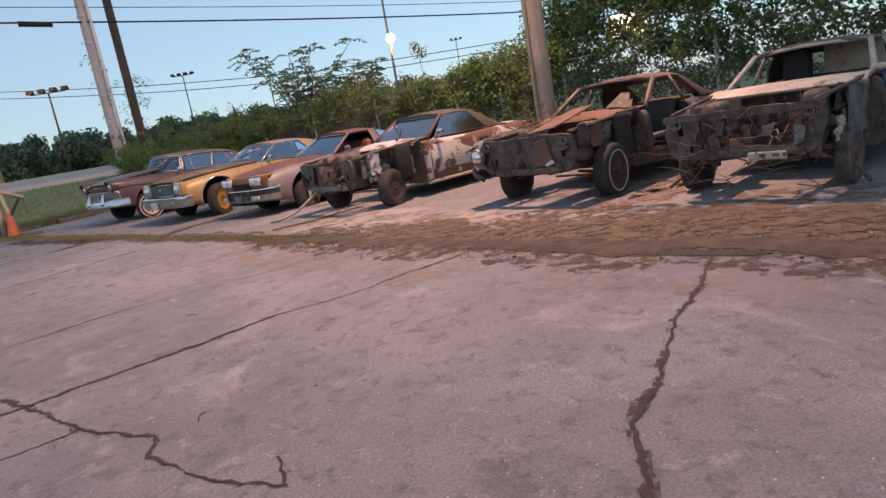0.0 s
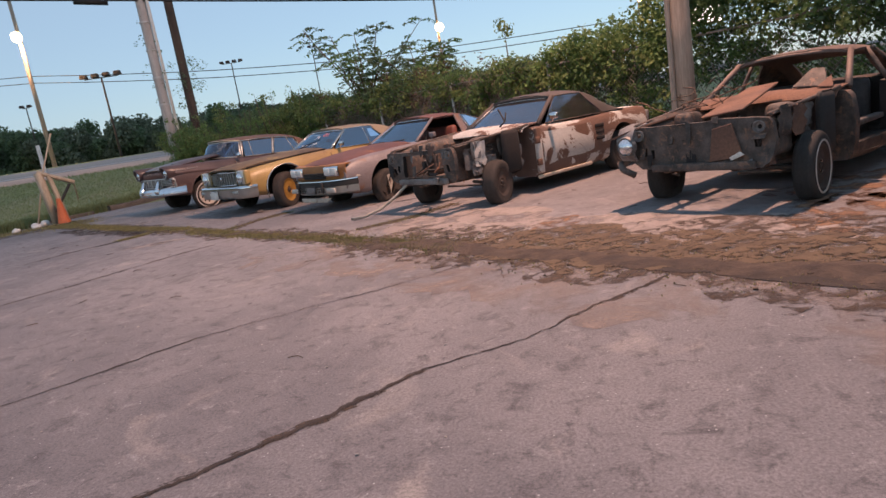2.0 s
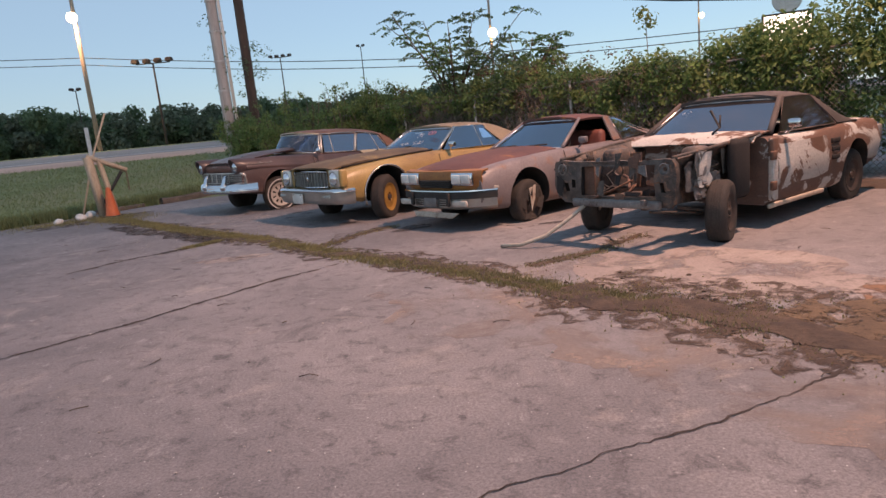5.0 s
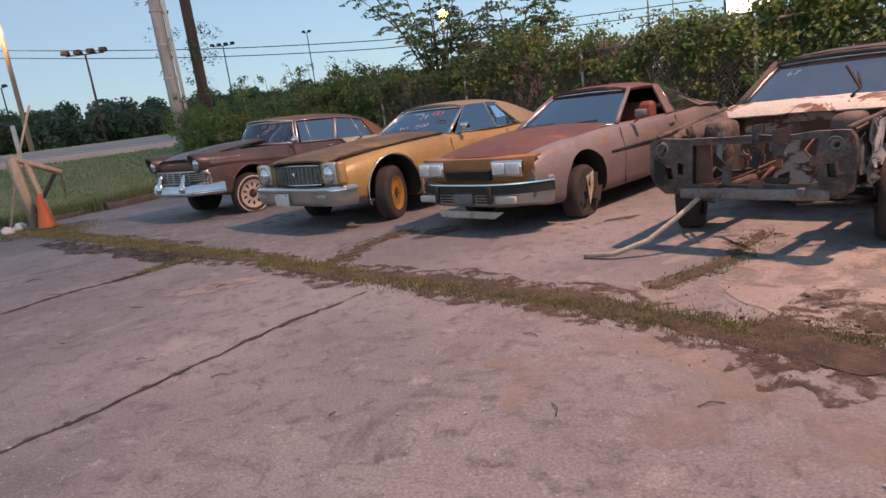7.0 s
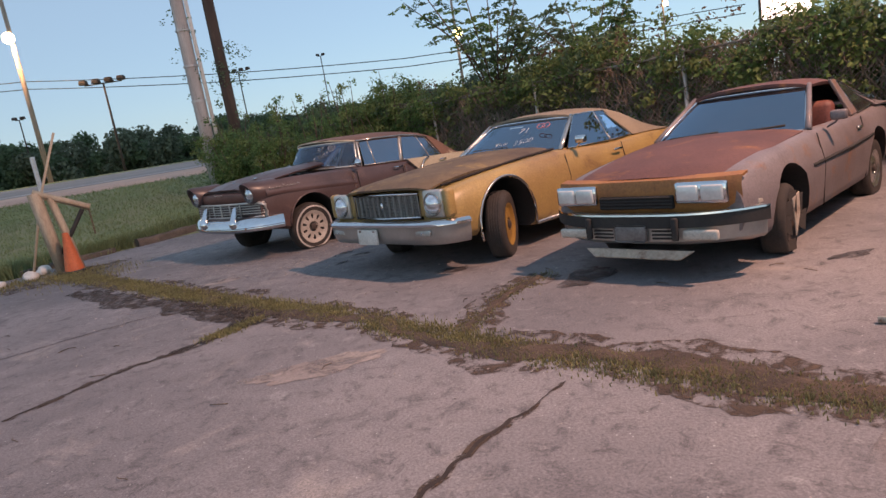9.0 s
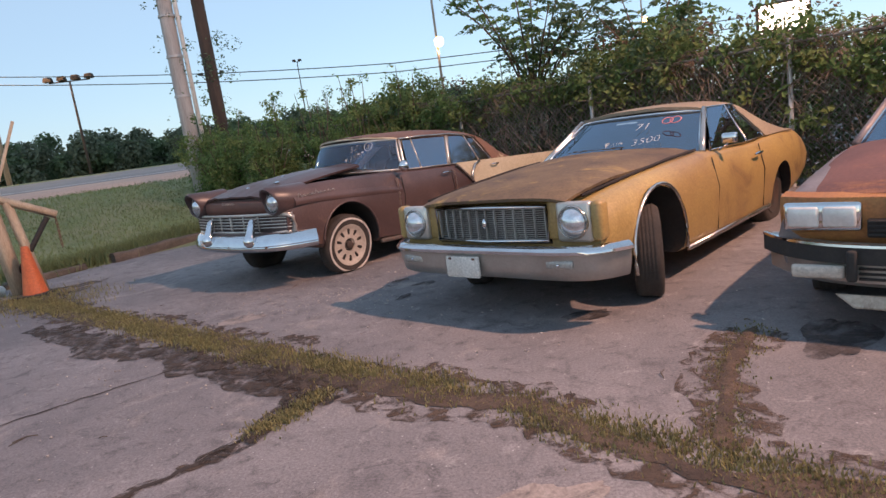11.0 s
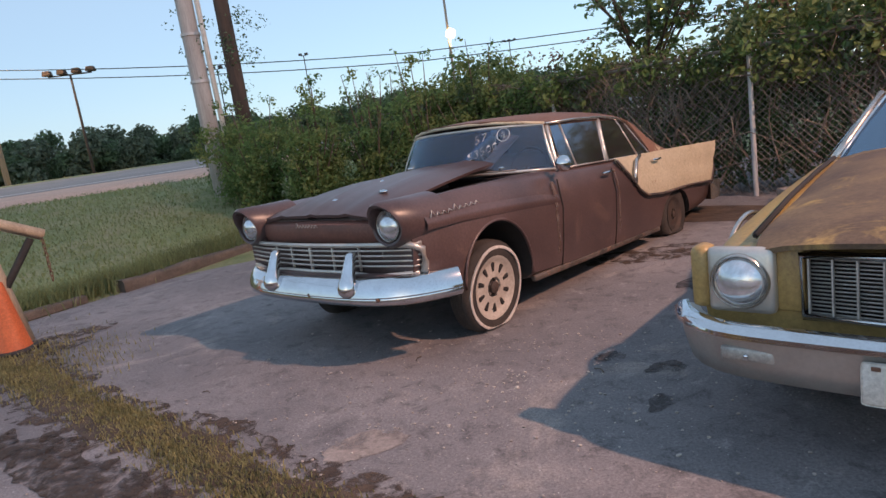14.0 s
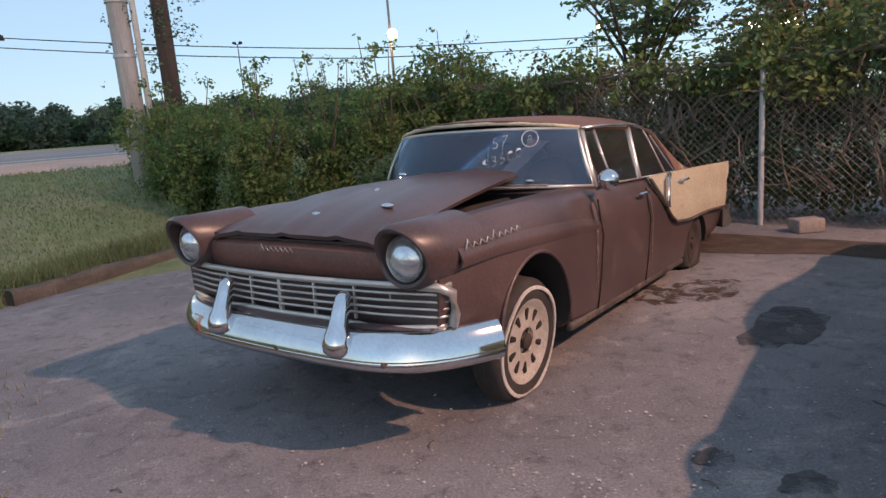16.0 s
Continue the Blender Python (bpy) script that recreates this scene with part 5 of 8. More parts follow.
# ---- the mauve hatchback coupe ----
def mauve_hatch():
    car = thing("car", pose(-3.10, 12.10, 0, 0, 0, -43.0), "faded mauve hatchback coupe with an orange nose and torn front tyre", "car", "derelict cars")
    keys = [(-0.06, 0.70, 0.70, 0.02, 0.77, 0.52, 0.72, 0.30), (0.1, 0.74, 0.755, 0.02, 0.80, 0.54, 0.76, 0.24), (0.7, 0.75, 0.82, 0.03, 0.835, 0.56, 0.79, 0.20), (1.4, 0.75, 0.86, 0.02, 0.84, 0.58, 0.80, 0.19),
            (2.2, 0.75, 0.85, 0.0, 0.84, 0.58, 0.80, 0.19), (3.2, 0.75, 0.87, 0.0, 0.85, 0.60, 0.80, 0.20), (3.8, 0.72, 0.87, 0.01, 0.82, 0.60, 0.77, 0.28), (4.3, 0.66, 0.82, 0.02, 0.76, 0.58, 0.72, 0.34)]
    cuts = [arch(0.74, 0.33, 0.36, 1, 0.45), arch(0.74, 0.33, 0.36, -1, 0.45), arch(3.2, 0.33, 0.35, 1, 0.5), arch(3.2, 0.33, 0.35, -1, 0.5), cutbox((0, 2.35, 0.9), (1.3, 1.5, 0.75))]
    part("body", carve(hull(keys, 44), cuts, M_MAUVE, M_INNER), [M_MAUVE, M_INNER], car, "faded mauve bodywork", 40)
    hood_panel(car, [(-0.02, 0.63, 0.735, 0.02), (0.15, 0.66, 0.775, 0.035), (0.8, 0.69, 0.845, 0.045), (1.42, 0.70, 0.885, 0.035)], M_MAUVETOP, 0.02, curl=-0.06)
    bm = bmesh.new()
    grid(bm, [[(u * 0.76, -0.13 + 0.10 * abs(u) ** 4 + dy, z) for u in [-1 + k / 6 for k in range(13)]] for dy, z in ((0.10, 0.755), (0.0, 0.74), (-0.02, 0.68), (-0.01, 0.55), (0.03, 0.48))], 0.02)
    part("nose_panel", bm, M_ORANGE, car, "orange replacement nose panel")
    for s in (1, -1):
        bm = bmesh.new()
        box(bm, (0.52 * s, -0.155, 0.645), (0.38, 0.05, 0.155), 0.018)
        fr = part("headlight_frame", bm, M_CHROME, car, "chrome double headlight frame")
        for k in (-1, 1):
            bm = bmesh.new()
            box(bm, (0.52 * s + 0.088 * k, -0.182, 0.645), (0.158, 0.03, 0.112), 0.014)
            part("headlight", bm, M_LENSRECT, fr, "square sealed-beam headlight")
        bm = bmesh.new()
        box(bm, (0.53 * s, -0.235, 0.355), (0.26, 0.04, 0.075), 0.016)
        part("bumper_lamp", bm, M_PARKLENS, car, "pale bumper parking lamp")
        bm = bmesh.new()
        box(bm, (0.79 * s, 0.16, 0.52), (0.03, 0.10, 0.035), 0.006)
        part("side_marker", bm, M_PARKLENS, car)
    bm = bmesh.new()
    box(bm, (0, -0.15, 0.58), (0.62, 0.04, 0.10), 0.01)
    part("upper_grille", bm, M_INNER, car)
    for k in range(4):
        bm = bmesh.new()
        box(bm, (0, -0.172, 0.547 + 0.024 * k), (0.60, 0.02, 0.009), 0.002)
        part("grille_slat", bm, M_BLACKRUB, car)
    prof = [(0.0, 0.50), (0.06, 0.505), (0.08, 0.495), (0.082, 0.42), (0.075, 0.30), (0.03, 0.27), (0.0, 0.28)]
    part("front_bumper", sweep(prof, bumper_path(0.80, 0.165, 0.30, 24, 3.6)), M_BUMPGREY, car, "dull moulded front bumper")
    strip = [(0.07, 0.498), (0.105, 0.494), (0.108, 0.405), (0.07, 0.40)]
    part("bumper_strip", sweep(strip, bumper_path(0.81, 0.165, 0.30, 24, 3.6)), M_BLACKRUB, car, "black rubber bumper strip")
    trim = [(0.09, 0.512), (0.108, 0.510), (0.110, 0.496), (0.09, 0.496)]
    part("bumper_trim", sweep(trim, bumper_path(0.81, 0.165, 0.30, 24, 3.6)), M_CHROME, car)
    for s in (1, -1):
        for k in range(3):
            bm = bmesh.new()
            box(bm, (0.25 * s, -0.238, 0.325 + 0.028 * k), (0.17, 0.03, 0.012), 0.003)
            part("bumper_slot", bm, M_INNER, car)
        bm = bmesh.new()
        box(bm, (0.36 * s, -0.275, 0.40), (0.05, 0.04, 0.17), 0.015)
        part("bumper_guard", bm, M_BLACKRUB, car)
    bm = bmesh.new()
    box(bm, (0, -0.268, 0.365), (0.27, 0.015, 0.13), 0.02)
    part("plate_holder", bm, M_SILVERBURNT, car, "scuffed grey plate holder")
    panel(car, [(-0.46, -0.20, 0.225), (0.46, -0.20, 0.225), (0.36, -0.235, 0.16), (-0.36, -0.235, 0.16)], M_PALEMETAL, "front_valance", 0.02, "bent pale valance strip hanging low")
    windscreen(car, (0.68, 1.36, 0.875), (0.52, 2.02, 1.22), 0.20, 0.14, M_GLASS, M_CHROME)
    turret(car, [(2.14, 0.545, 1.230, 0.045), (2.5, 0.56, 1.240, 0.05), (2.85, 0.55, 1.215, 0.05), (3.25, 0.53, 1.125, 0.042), (3.7, 0.53, 0.995, 0.03), (4.15, 0.56, 0.875, 0.02)],
           M_MAUVETOP, 2.96, (0.74, 0.87), 0.62, M_GLASSDARK, 3.08, 0.14, sail=M_MAUVE)
    for s in (1, -1):
        post(car, (0.70 * s, 1.56, 0.865), (0.54 * s, 2.16, 1.22), 0.028, 0.022, M_MAUVE, "windshield_pillar")
        panel(car, [(0.73 * s, 2.68, 0.85), (0.73 * s, 2.86, 0.86), (0.56 * s, 2.80, 1.215), (0.56 * s, 2.66, 1.22)], M_MAUVE, "door_pillar", 0.03)
        pane(car, [(0.735 * s, 2.90, 0.86), (0.715 * s, 3.62, 0.90), (0.56 * s, 3.0, 1.18), (0.565 * s, 2.82, 1.205)], M_GLASSDARK, M_CHROMEOLD, "quarter_window")
        bm = bmesh.new()
        tube(bm, [(0.838 * s, 1.2, 0.60), (0.848 * s, 2.2, 0.61), (0.85 * s, 2.95, 0.63)], 0.014, 6)
        part("side_moulding", bm, M_BLACKRUB, car, "black side moulding")
        bm = bmesh.new()
        box(bm, (0.815 * s, 2.62, 0.74), (0.03, 0.11, 0.035), 0.008)
        part("door_handle", bm, M_CHROMEOLD, car)
        for y in (1.48, 2.78):
            bm = bmesh.new()
            tube(bm, [(0.785 * s, y, 0.83), (0.842 * s, y, 0.58), (0.812 * s, y, 0.22)], 0.005, 5)
            part("door_seam", bm, M_INNER, car)
    mirror_part(car, 0.87, 1.80, 0.93, M_MAUVE, False)
    for x0 in (-0.45, 0.12):
        bm = bmesh.new()
        tube(bm, [(x0, 1.36, 0.905), (x0 + 0.45, 1.40, 0.925)], 0.010, 5)
        part("wiper", bm, M_BLACKRUB, car)
    seats(car, 2.35, 0.5, 0.60, M_SEAT)
    steering(car, 0.32, 1.95, 0.86)
    wheel(car, 0.70, 0.76, 0.29, 0.19, 8, 0, M_RIMDARK, M_TYREDUST, None, 0, 0.05, rim_r=0.64)
    bm = bmesh.new()
    r3 = random.Random(12)
    for k in range(7):
        t = r3.uniform(0, 6.3)
        z = 0.26 + 0.2 * math.sin(t)
        slab(bm, [(0.80, 0.72 + 0.18 * math.cos(t), z), (0.83, 0.80 + 0.18 * math.cos(t), z + 0.02), (0.84, 0.76 + 0.14 * math.cos(t), max(0.03, z - 0.14)), (0.81, 0.68 + 0.15 * math.cos(t), max(0.03, z - 0.09))], 0.008)
    part("torn_tread", bm, M_TYREDUST, car, "torn tyre rubber", 0)
    panel(car, [(0.825, 0.70, 0.42), (0.835, 0.82, 0.46), (0.85, 0.78, 0.30), (0.835, 0.72, 0.12)], M_PALEMETAL, "hanging_splash_flap", 0.01, "pale torn flap in the wheel")
    wheel(car, -0.70, 0.76, 0.29, 0.19, 8, 0, M_RIMDARK, M_TYREDUST, None, 0, 0.05)
    wheel(car, 0.71, 3.2, 0.31, 0.19, 0, 0, M_CHROMEOLD, M_TYREDUST, None, 0, 0.06)
    wheel(car, -0.71, 3.2, 0.31, 0.19, 0, 0, M_CHROMEOLD, M_TYREDUST, None, 0, 0.06)
    return car


# ---- the stripped sixties coupes ----
def engine_bay(car, dark, lower, seed, cowl, hole=True):
    """Bare front structure: radiator support, aprons, shock towers, rails, firewall, crossmember."""
    rs = random.Random(seed)
    cb = hull([(-0.02, 0.70, 0.83, 0.0, 0.72, 0.62, 0.66, 0.40), (0.035, 0.70, 0.83, 0.0, 0.72, 0.62, 0.66, 0.40)], 2)
    cuts = [cutbox((0.06, 0, 0.635), (0.86, 0.3, 0.30))] if hole else []
    for x in (-0.56, -0.46, 0.57):
        cuts.append(cutbox((x, 0, 0.60 + rs.uniform(-0.08, 0.08)), (0.05, 0.3, 0.09)))
    for s in (1, -1):
        hb = bmesh.new()
        lathe(hb, [(0.055, -0.3), (0.055, 0.3)], 18, pose(0.60 * s, 0, 0.75, 0, 0, 90))
        cuts.append(hb)
    sup = carve(cb, cuts, dark, M_INNER)
    bmesh.ops.triangulate(sup, faces=[f for f in sup.faces if f.calc_area() > 0.01])
    bmesh.ops.subdivide_edges(sup, edges=[e for e in sup.edges if e.calc_length() > 0.08], cuts=2, use_grid_fill=True)
    for v in sup.verts:
        v.co += Vector((0.02 * wob(v.co.x * 5, v.co.z * 5, seed), 0.05 * wob(v.co.x * 4, v.co.z * 4, seed + 5), 0.03 * wob(v.co.x * 4, v.co.z * 3, seed + 9)))
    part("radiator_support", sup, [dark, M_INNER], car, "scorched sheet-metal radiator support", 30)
    for k in range(26):
        x, z, y = rs.uniform(-0.68, 0.68), rs.uniform(0.42, 0.84), rs.uniform(-0.07, 0.0) if k % 2 else rs.uniform(0.1, 1.2)
        w, h = rs.uniform(0.02, 0.10), rs.uniform(0.03, 0.14)
        pts = [(x - w * rs.uniform(0.4, 1), y, z - h * rs.uniform(0.4, 1)), (x + w * rs.uniform(0.4, 1), y - 0.02, z - h * rs.uniform(0.3, 1)), (x + w * rs.uniform(0.3, 1), y + 0.02, z + h * rs.uniform(0.3, 1)), (x - w * rs.uniform(0.2, 1), y, z + h * rs.uniform(0.3, 1))]
        panel(car, pts, rs.choice([dark, dark, M_SILVERBURNT, M_RUST, M_INNER]), "torn_bracket", 0.01)
    # crumpled sheet remnants along both aprons
    for k in range(14):
        side = 1 if k % 3 else -1
        cx, cy, cz = side * rs.uniform(0.58, 0.72), rs.uniform(0.08, 1.25), rs.uniform(0.45, 0.80)
        w, h = rs.uniform(0.06, 0.15), rs.uniform(0.07, 0.17)
        bm = bmesh.new()
        grid(bm, [[(cx + 0.05 * wob(a * 3.1 + k, b * 2.7, seed + k), cy + a * w, cz + b * h + 0.03 * wob(b * 2.0, a * 3.0 + k, seed)) for b in (-1, -0.6, -0.2, 0.2, 0.6, 1)] for a in (-1, -0.6, -0.2, 0.2, 0.6, 1)], 0.006)
        part("crumpled_sheet", bm, rs.choice([M_SILVERBURNT, M_SILVERBURNT, dark, M_RUST, cowl]), car, "crumpled scorched sheet metal")
    for s in (1, -1):
        bm = bmesh.new()
        rows = []
        for j in range(9):
            y = 0.03 + j * 0.16
            rows.append([((0.56 + 0.05 * wob(y * 2, k, seed, 1.3) + (0.13 if k == 4 else 0)) * s, y, 0.40 + 0.11 * k + (0.07 * y if k > 2 else 0)) for k in range(5)])
        grid(bm, rows, 0.012)
        part("inner_apron", bm, dark, car, "rusted inner fender apron")
        bm = bmesh.new()
        tube(bm, [(0.66 * s, 0.02, 0.845), (0.70 * s, 0.5, 0.875), (0.73 * s, 1.0, 0.915), (0.74 * s, 1.35, 0.94)], 0.020, 6)
        part("fender_rail", bm, dark, car)
        bm = bmesh.new()
        box(bm, (0.47 * s, 0.68, 0.66), (0.26, 0.34, 0.46), 0.05, None, 0.75)
        tw = part("shock_tower", bm, dark, car)
        bm = bmesh.new()
        tube(bm, [(0.64 * s + 0.055 * math.cos(t), 0.66 + 0.055 * math.sin(t), 0.46 + t * 0.0135) for t in (k * 0.5 for k in range(44))], 0.010, 5)
        part("coil_spring", bm, dark, tw, "coil spring")
        bm = bmesh.new()
        tube(bm, [(0.34 * s, 0.0, 0.40), (0.36 * s, 0.7, 0.38), (0.38 * s, 1.35, 0.32)], 0.045, 6)
        part("frame_rail", bm, dark, car)
        bm = bmesh.new()
        tube(bm, [(0.30 * s, 0.62, 0.30), (0.66 * s, 0.64, 0.27)], 0.022, 6)
        tube(bm, [(0.30 * s, 0.15, 0.32), (0.66 * s, 0.60, 0.26)], 0.014, 6)
        part("control_arm", bm, M_BURNT, car)
        bm = bmesh.new()
        lathe(bm, [(0.045, -0.03), (0.058, 0.01), (0.050, 0.014), (0.036, -0.01), (0.02, -0.012)], 20, pose(0.60 * s, -0.03, 0.75, 0, 0, -90), closed=True)
        part("lamp_bucket", bm, M_SILVERBURNT, car, "empty headlight bucket")
    bm = bmesh.new()
    box(bm, (0.06, -0.06, 0.425), (1.02, 0.05, 0.075), 0.012)
    part("crossmember", bm, lower, car, "bent lower crossmember")
    # firewall takes the near-black that carries the shade of the bay
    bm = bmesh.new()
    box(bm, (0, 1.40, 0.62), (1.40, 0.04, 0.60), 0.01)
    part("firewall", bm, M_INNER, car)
    bm = bmesh.new()
    grid(bm, [[(u * 0.76, y + 0.10 * abs(u) ** 2.2, z + 0.02 * (1 - u * u) + 0.008 * wob(u * 5, y * 9, seed)) for u in [-1 + k / 7 for k in range(15)]] for y, z in ((1.10, 0.86), (1.16, 0.915), (1.30, 0.945), (1.44, 0.955))], 0.015)
    part("cowl_panel", bm, cowl, car, "chipped pale cowl panel")
    for k in range(5):
        x = rs.uniform(-0.5, 0.5)
        pts = [(x, 0.1, 0.45)]
        for j in range(4):
            pts.append((pts[-1][0] + rs.uniform(-0.16, 0.16), pts[-1][1] + rs.uniform(0.02, 0.2), pts[-1][2] + rs.uniform(-0.08, 0.16)))
        bm = bmesh.new()
        tube(bm, pts, rs.uniform(0.006, 0.018), 6)
        part("hose", bm, rs.choice([M_BURNT, M_CABLE, M_RUST]), car)


COUPE_KEYS = [(1.36, 0.82, 0.905, 0.0, 0.87, 0.60, 0.83, 0.22), (1.8, 0.82, 0.905, 0.0, 0.875, 0.60, 0.83, 0.20), (2.4, 0.82, 0.90, 0.0, 0.875, 0.60, 0.83, 0.20), (3.1, 0.82, 0.92, 0.0, 0.885, 0.62, 0.83, 0.22), (3.6, 0.80, 0.92, 0.015, 0.875, 0.62, 0.82, 0.28), (4.12, 0.78, 0.90, 0.02, 0.85, 0.62, 0.78, 0.36)]


def coupe_shell(car, paint, roof, pillar, door_gone=False, glass=True, sail=None):
    cuts = [arch(3.38, 0.34, 0.37, 1, 0.55), arch(3.38, 0.34, 0.37, -1, 0.55), cutbox((0, 2.3, 0.95), (1.42, 1.55, 1.05))]
    if door_gone:
        cuts += [cutbox((0.85, 2.0, 0.68), (0.5, 1.05, 0.62))]
    part("body", carve(hull(COUPE_KEYS, 36), cuts, paint, M_INNER), [paint, M_INNER], car, "rusted body shell", 40)
    if glass:
        windscreen(car, (0.72, 1.42, 0.945), (0.57, 1.98, 1.27), 0.17, 0.12, M_GLASSDARK, M_CHROMEOLD)
    turret(car, [(2.08, 0.60, 1.280, 0.05), (2.4, 0.615, 1.295, 0.055), (2.75, 0.605, 1.280, 0.052), (3.0, 0.585, 1.225, 0.042), (3.25, 0.57, 1.105, 0.03), (3.52, 0.60, 0.945, 0.015)],
           roof, 2.72, (0.805, 0.92), 0.26, M_GLASSDARK if glass else None, 3.02, 0.12, sail=sail)
    for s in (1, -1):
        post(car, (0.745 * s, 1.56, 0.92), (0.59 * s, 2.10, 1.275), 0.034, 0.030, pillar, "windshield_pillar")
        if glass:
            pane(car, [(0.79 * s, 1.66, 0.92), (0.80 * s, 2.95, 0.915), (0.61 * s, 2.72, 1.262), (0.60 * s, 2.14, 1.265)], M_GLASSDARK, M_BURNT)
        else:
            post(car, (0.80 * s, 2.50, 0.91), (0.605 * s, 2.48, 1.275), 0.026, 0.024, pillar, "door_pillar")
    bm = bmesh.new()
    tube(bm, [(-0.575, 1.98 + 0.12, 1.272), (-0.3, 1.99, 1.295), (0, 1.965, 1.305), (0.3, 1.99, 1.295), (0.575, 1.98 + 0.12, 1.272)], 0.022, 6)
    part("roof_header", bm, pillar, car)
    seats(car, 2.35, 0.42, 0.58, M_SEATDARK)


def white_coupe():
    car = thing("car", pose(-1.23, 10.15, 0, 0, 0, -46.0), "stripped rusty white sixties coupe with its front fenders missing", "car", "derelict cars")
    engine_bay(car, M_BURNT, M_SILVERBURNT, 3, M_WHITE_CHIP)
    coupe_shell(car, M_STANG, M_STANGTOP, M_STANGTOP)
    bm = bmesh.new()
    grid(bm, [[(0.888 - 0.02 * abs(k - 2), y, 0.33 + 0.12 * k) for k in range(5)] for y in (1.48, 1.8, 2.2, 2.62)], 0.012)
    part("door_skin", bm, M_WHITE_CHIP, car, "flaking white door skin")
    bm = bmesh.new()
    box(bm, (0.86, 1.40, 0.58), (0.06, 0.10, 0.62), 0.015)
    part("hinge_pillar", bm, M_WHITE_CHIP, car)
    for z in (0.42, 0.72):
        bm = bmesh.new()
        box(bm, (0.885, 1.36, z), (0.04, 0.09, 0.09), 0.012)
        part("door_hinge", bm, M_RUST, car)
    bm = bmesh.new()
    box(bm, (0.84, 1.95, 0.215), (0.04, 1.2, 0.05), 0.015)
    part("sill", bm, M_PALEMETAL, car, "pale sill panel")
    for k in range(3):
        bm = bmesh.new()
        box(bm, (0.872, 2.78, 0.56 + 0.09 * k), (0.03, 0.20, 0.055), 0.01)
        part("side_scoop_slot", bm, M_INNER, car)
    bm = bmesh.new()
    grid(bm, [[(0.79 - 0.01 * k, y, 0.74 + 0.05 * k) for k in range(4)] for y in (3.75, 3.95, 4.13)], 0.03)
    part("tail_flank", bm, M_WHITE_CHIP, car, "chipped white tail corner")
    bm = bmesh.new()
    box(bm, (0.80, 4.14, 0.72), (0.10, 0.06, 0.20), 0.02)
    part("tail_panel", bm, M_SILVERBURNT, car)
    mirror_part(car, 0.93, 1.70, 1.0, M_CHROME, False)
    bm = bmesh.new()
    tube(bm, [(0.30, 1.26, 0.96), (0.34, 1.34, 1.02), (0.24, 1.34, 1.20)], 0.014, 5)
    tube(bm, [(0.34, 1.34, 1.02), (0.30, 1.42, 1.14)], 0.010, 5)
    part("bent_wiper", bm, M_BLACKRUB, car, "bent wiper arm standing up")
    writing(car, "67", (-0.33, 1.76, 1.16), 0.11, pose(0, 0, 0, 32, 0, -4), M_CHALK)
    # dark round hole plate, rusty core, white hose
    bm = bmesh.new()
    lathe(bm, [(0.055, -0.02), (0.062, 0.0), (0.05, 0.01), (0.05, -0.02)], 24, pose(0.0, 0.10, 0.73, 0, 0, -90), closed=True)
    part("fan_hole", bm, M_BURNT, car)
    bm = bmesh.new()
    box(bm, (-0.40, 0.05, 0.62), (0.30, 0.02, 0.34), 0.008)
    part("rust_panel", bm, M_RUST, car, "orange rusted panel")
    bm = bmesh.new()
    tube(bm, [(-0.30, -0.06, 0.40), (-0.42, -0.20, 0.26), (-0.56, -0.38, 0.12), (-0.75, -0.55, 0.04), (-0.98, -0.62, 0.02)], 0.020, 8)
    part("hanging_hose", bm, M_PALEMETAL, car, "pale split hose trailing on the ground")
    bm = bmesh.new()
    tube(bm, [(-0.30, -0.04, 0.43), (0.0, 0.0, 0.55), (0.2, 0.05, 0.64)], 0.010, 5)
    part("rusty_rod", bm, M_RUST, car)
    bm = bmesh.new()
    box(bm, (0.42, -0.10, 0.45), (0.05, 0.05, 0.06), 0.01)
    part("tow_hook", bm, M_SILVERBURNT, car)
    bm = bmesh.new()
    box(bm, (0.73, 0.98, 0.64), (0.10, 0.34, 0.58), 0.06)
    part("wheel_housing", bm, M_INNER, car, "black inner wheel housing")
    wheel(car, 0.74, 0.65, 0.30, 0.19, 18, 0, M_RIMDARK, M_TYREDUST, None, 0, 0.03)
    wheel(car, -0.74, 0.65, 0.30, 0.19, 18, 0, M_RIMDARK, M_TYREDUST, None, 0, 0.03)
    wheel(car, 0.74, 3.38, 0.31, 0.19, 0, 0, M_RIMDARK, M_BLACKRUB, None, 0, 0.03)
    wheel(car, -0.76, 3.38, 0.325, 0.20, 0, 0, M_RIMDARK, M_BLACKRUB, None, 0, 0.03)
    return car


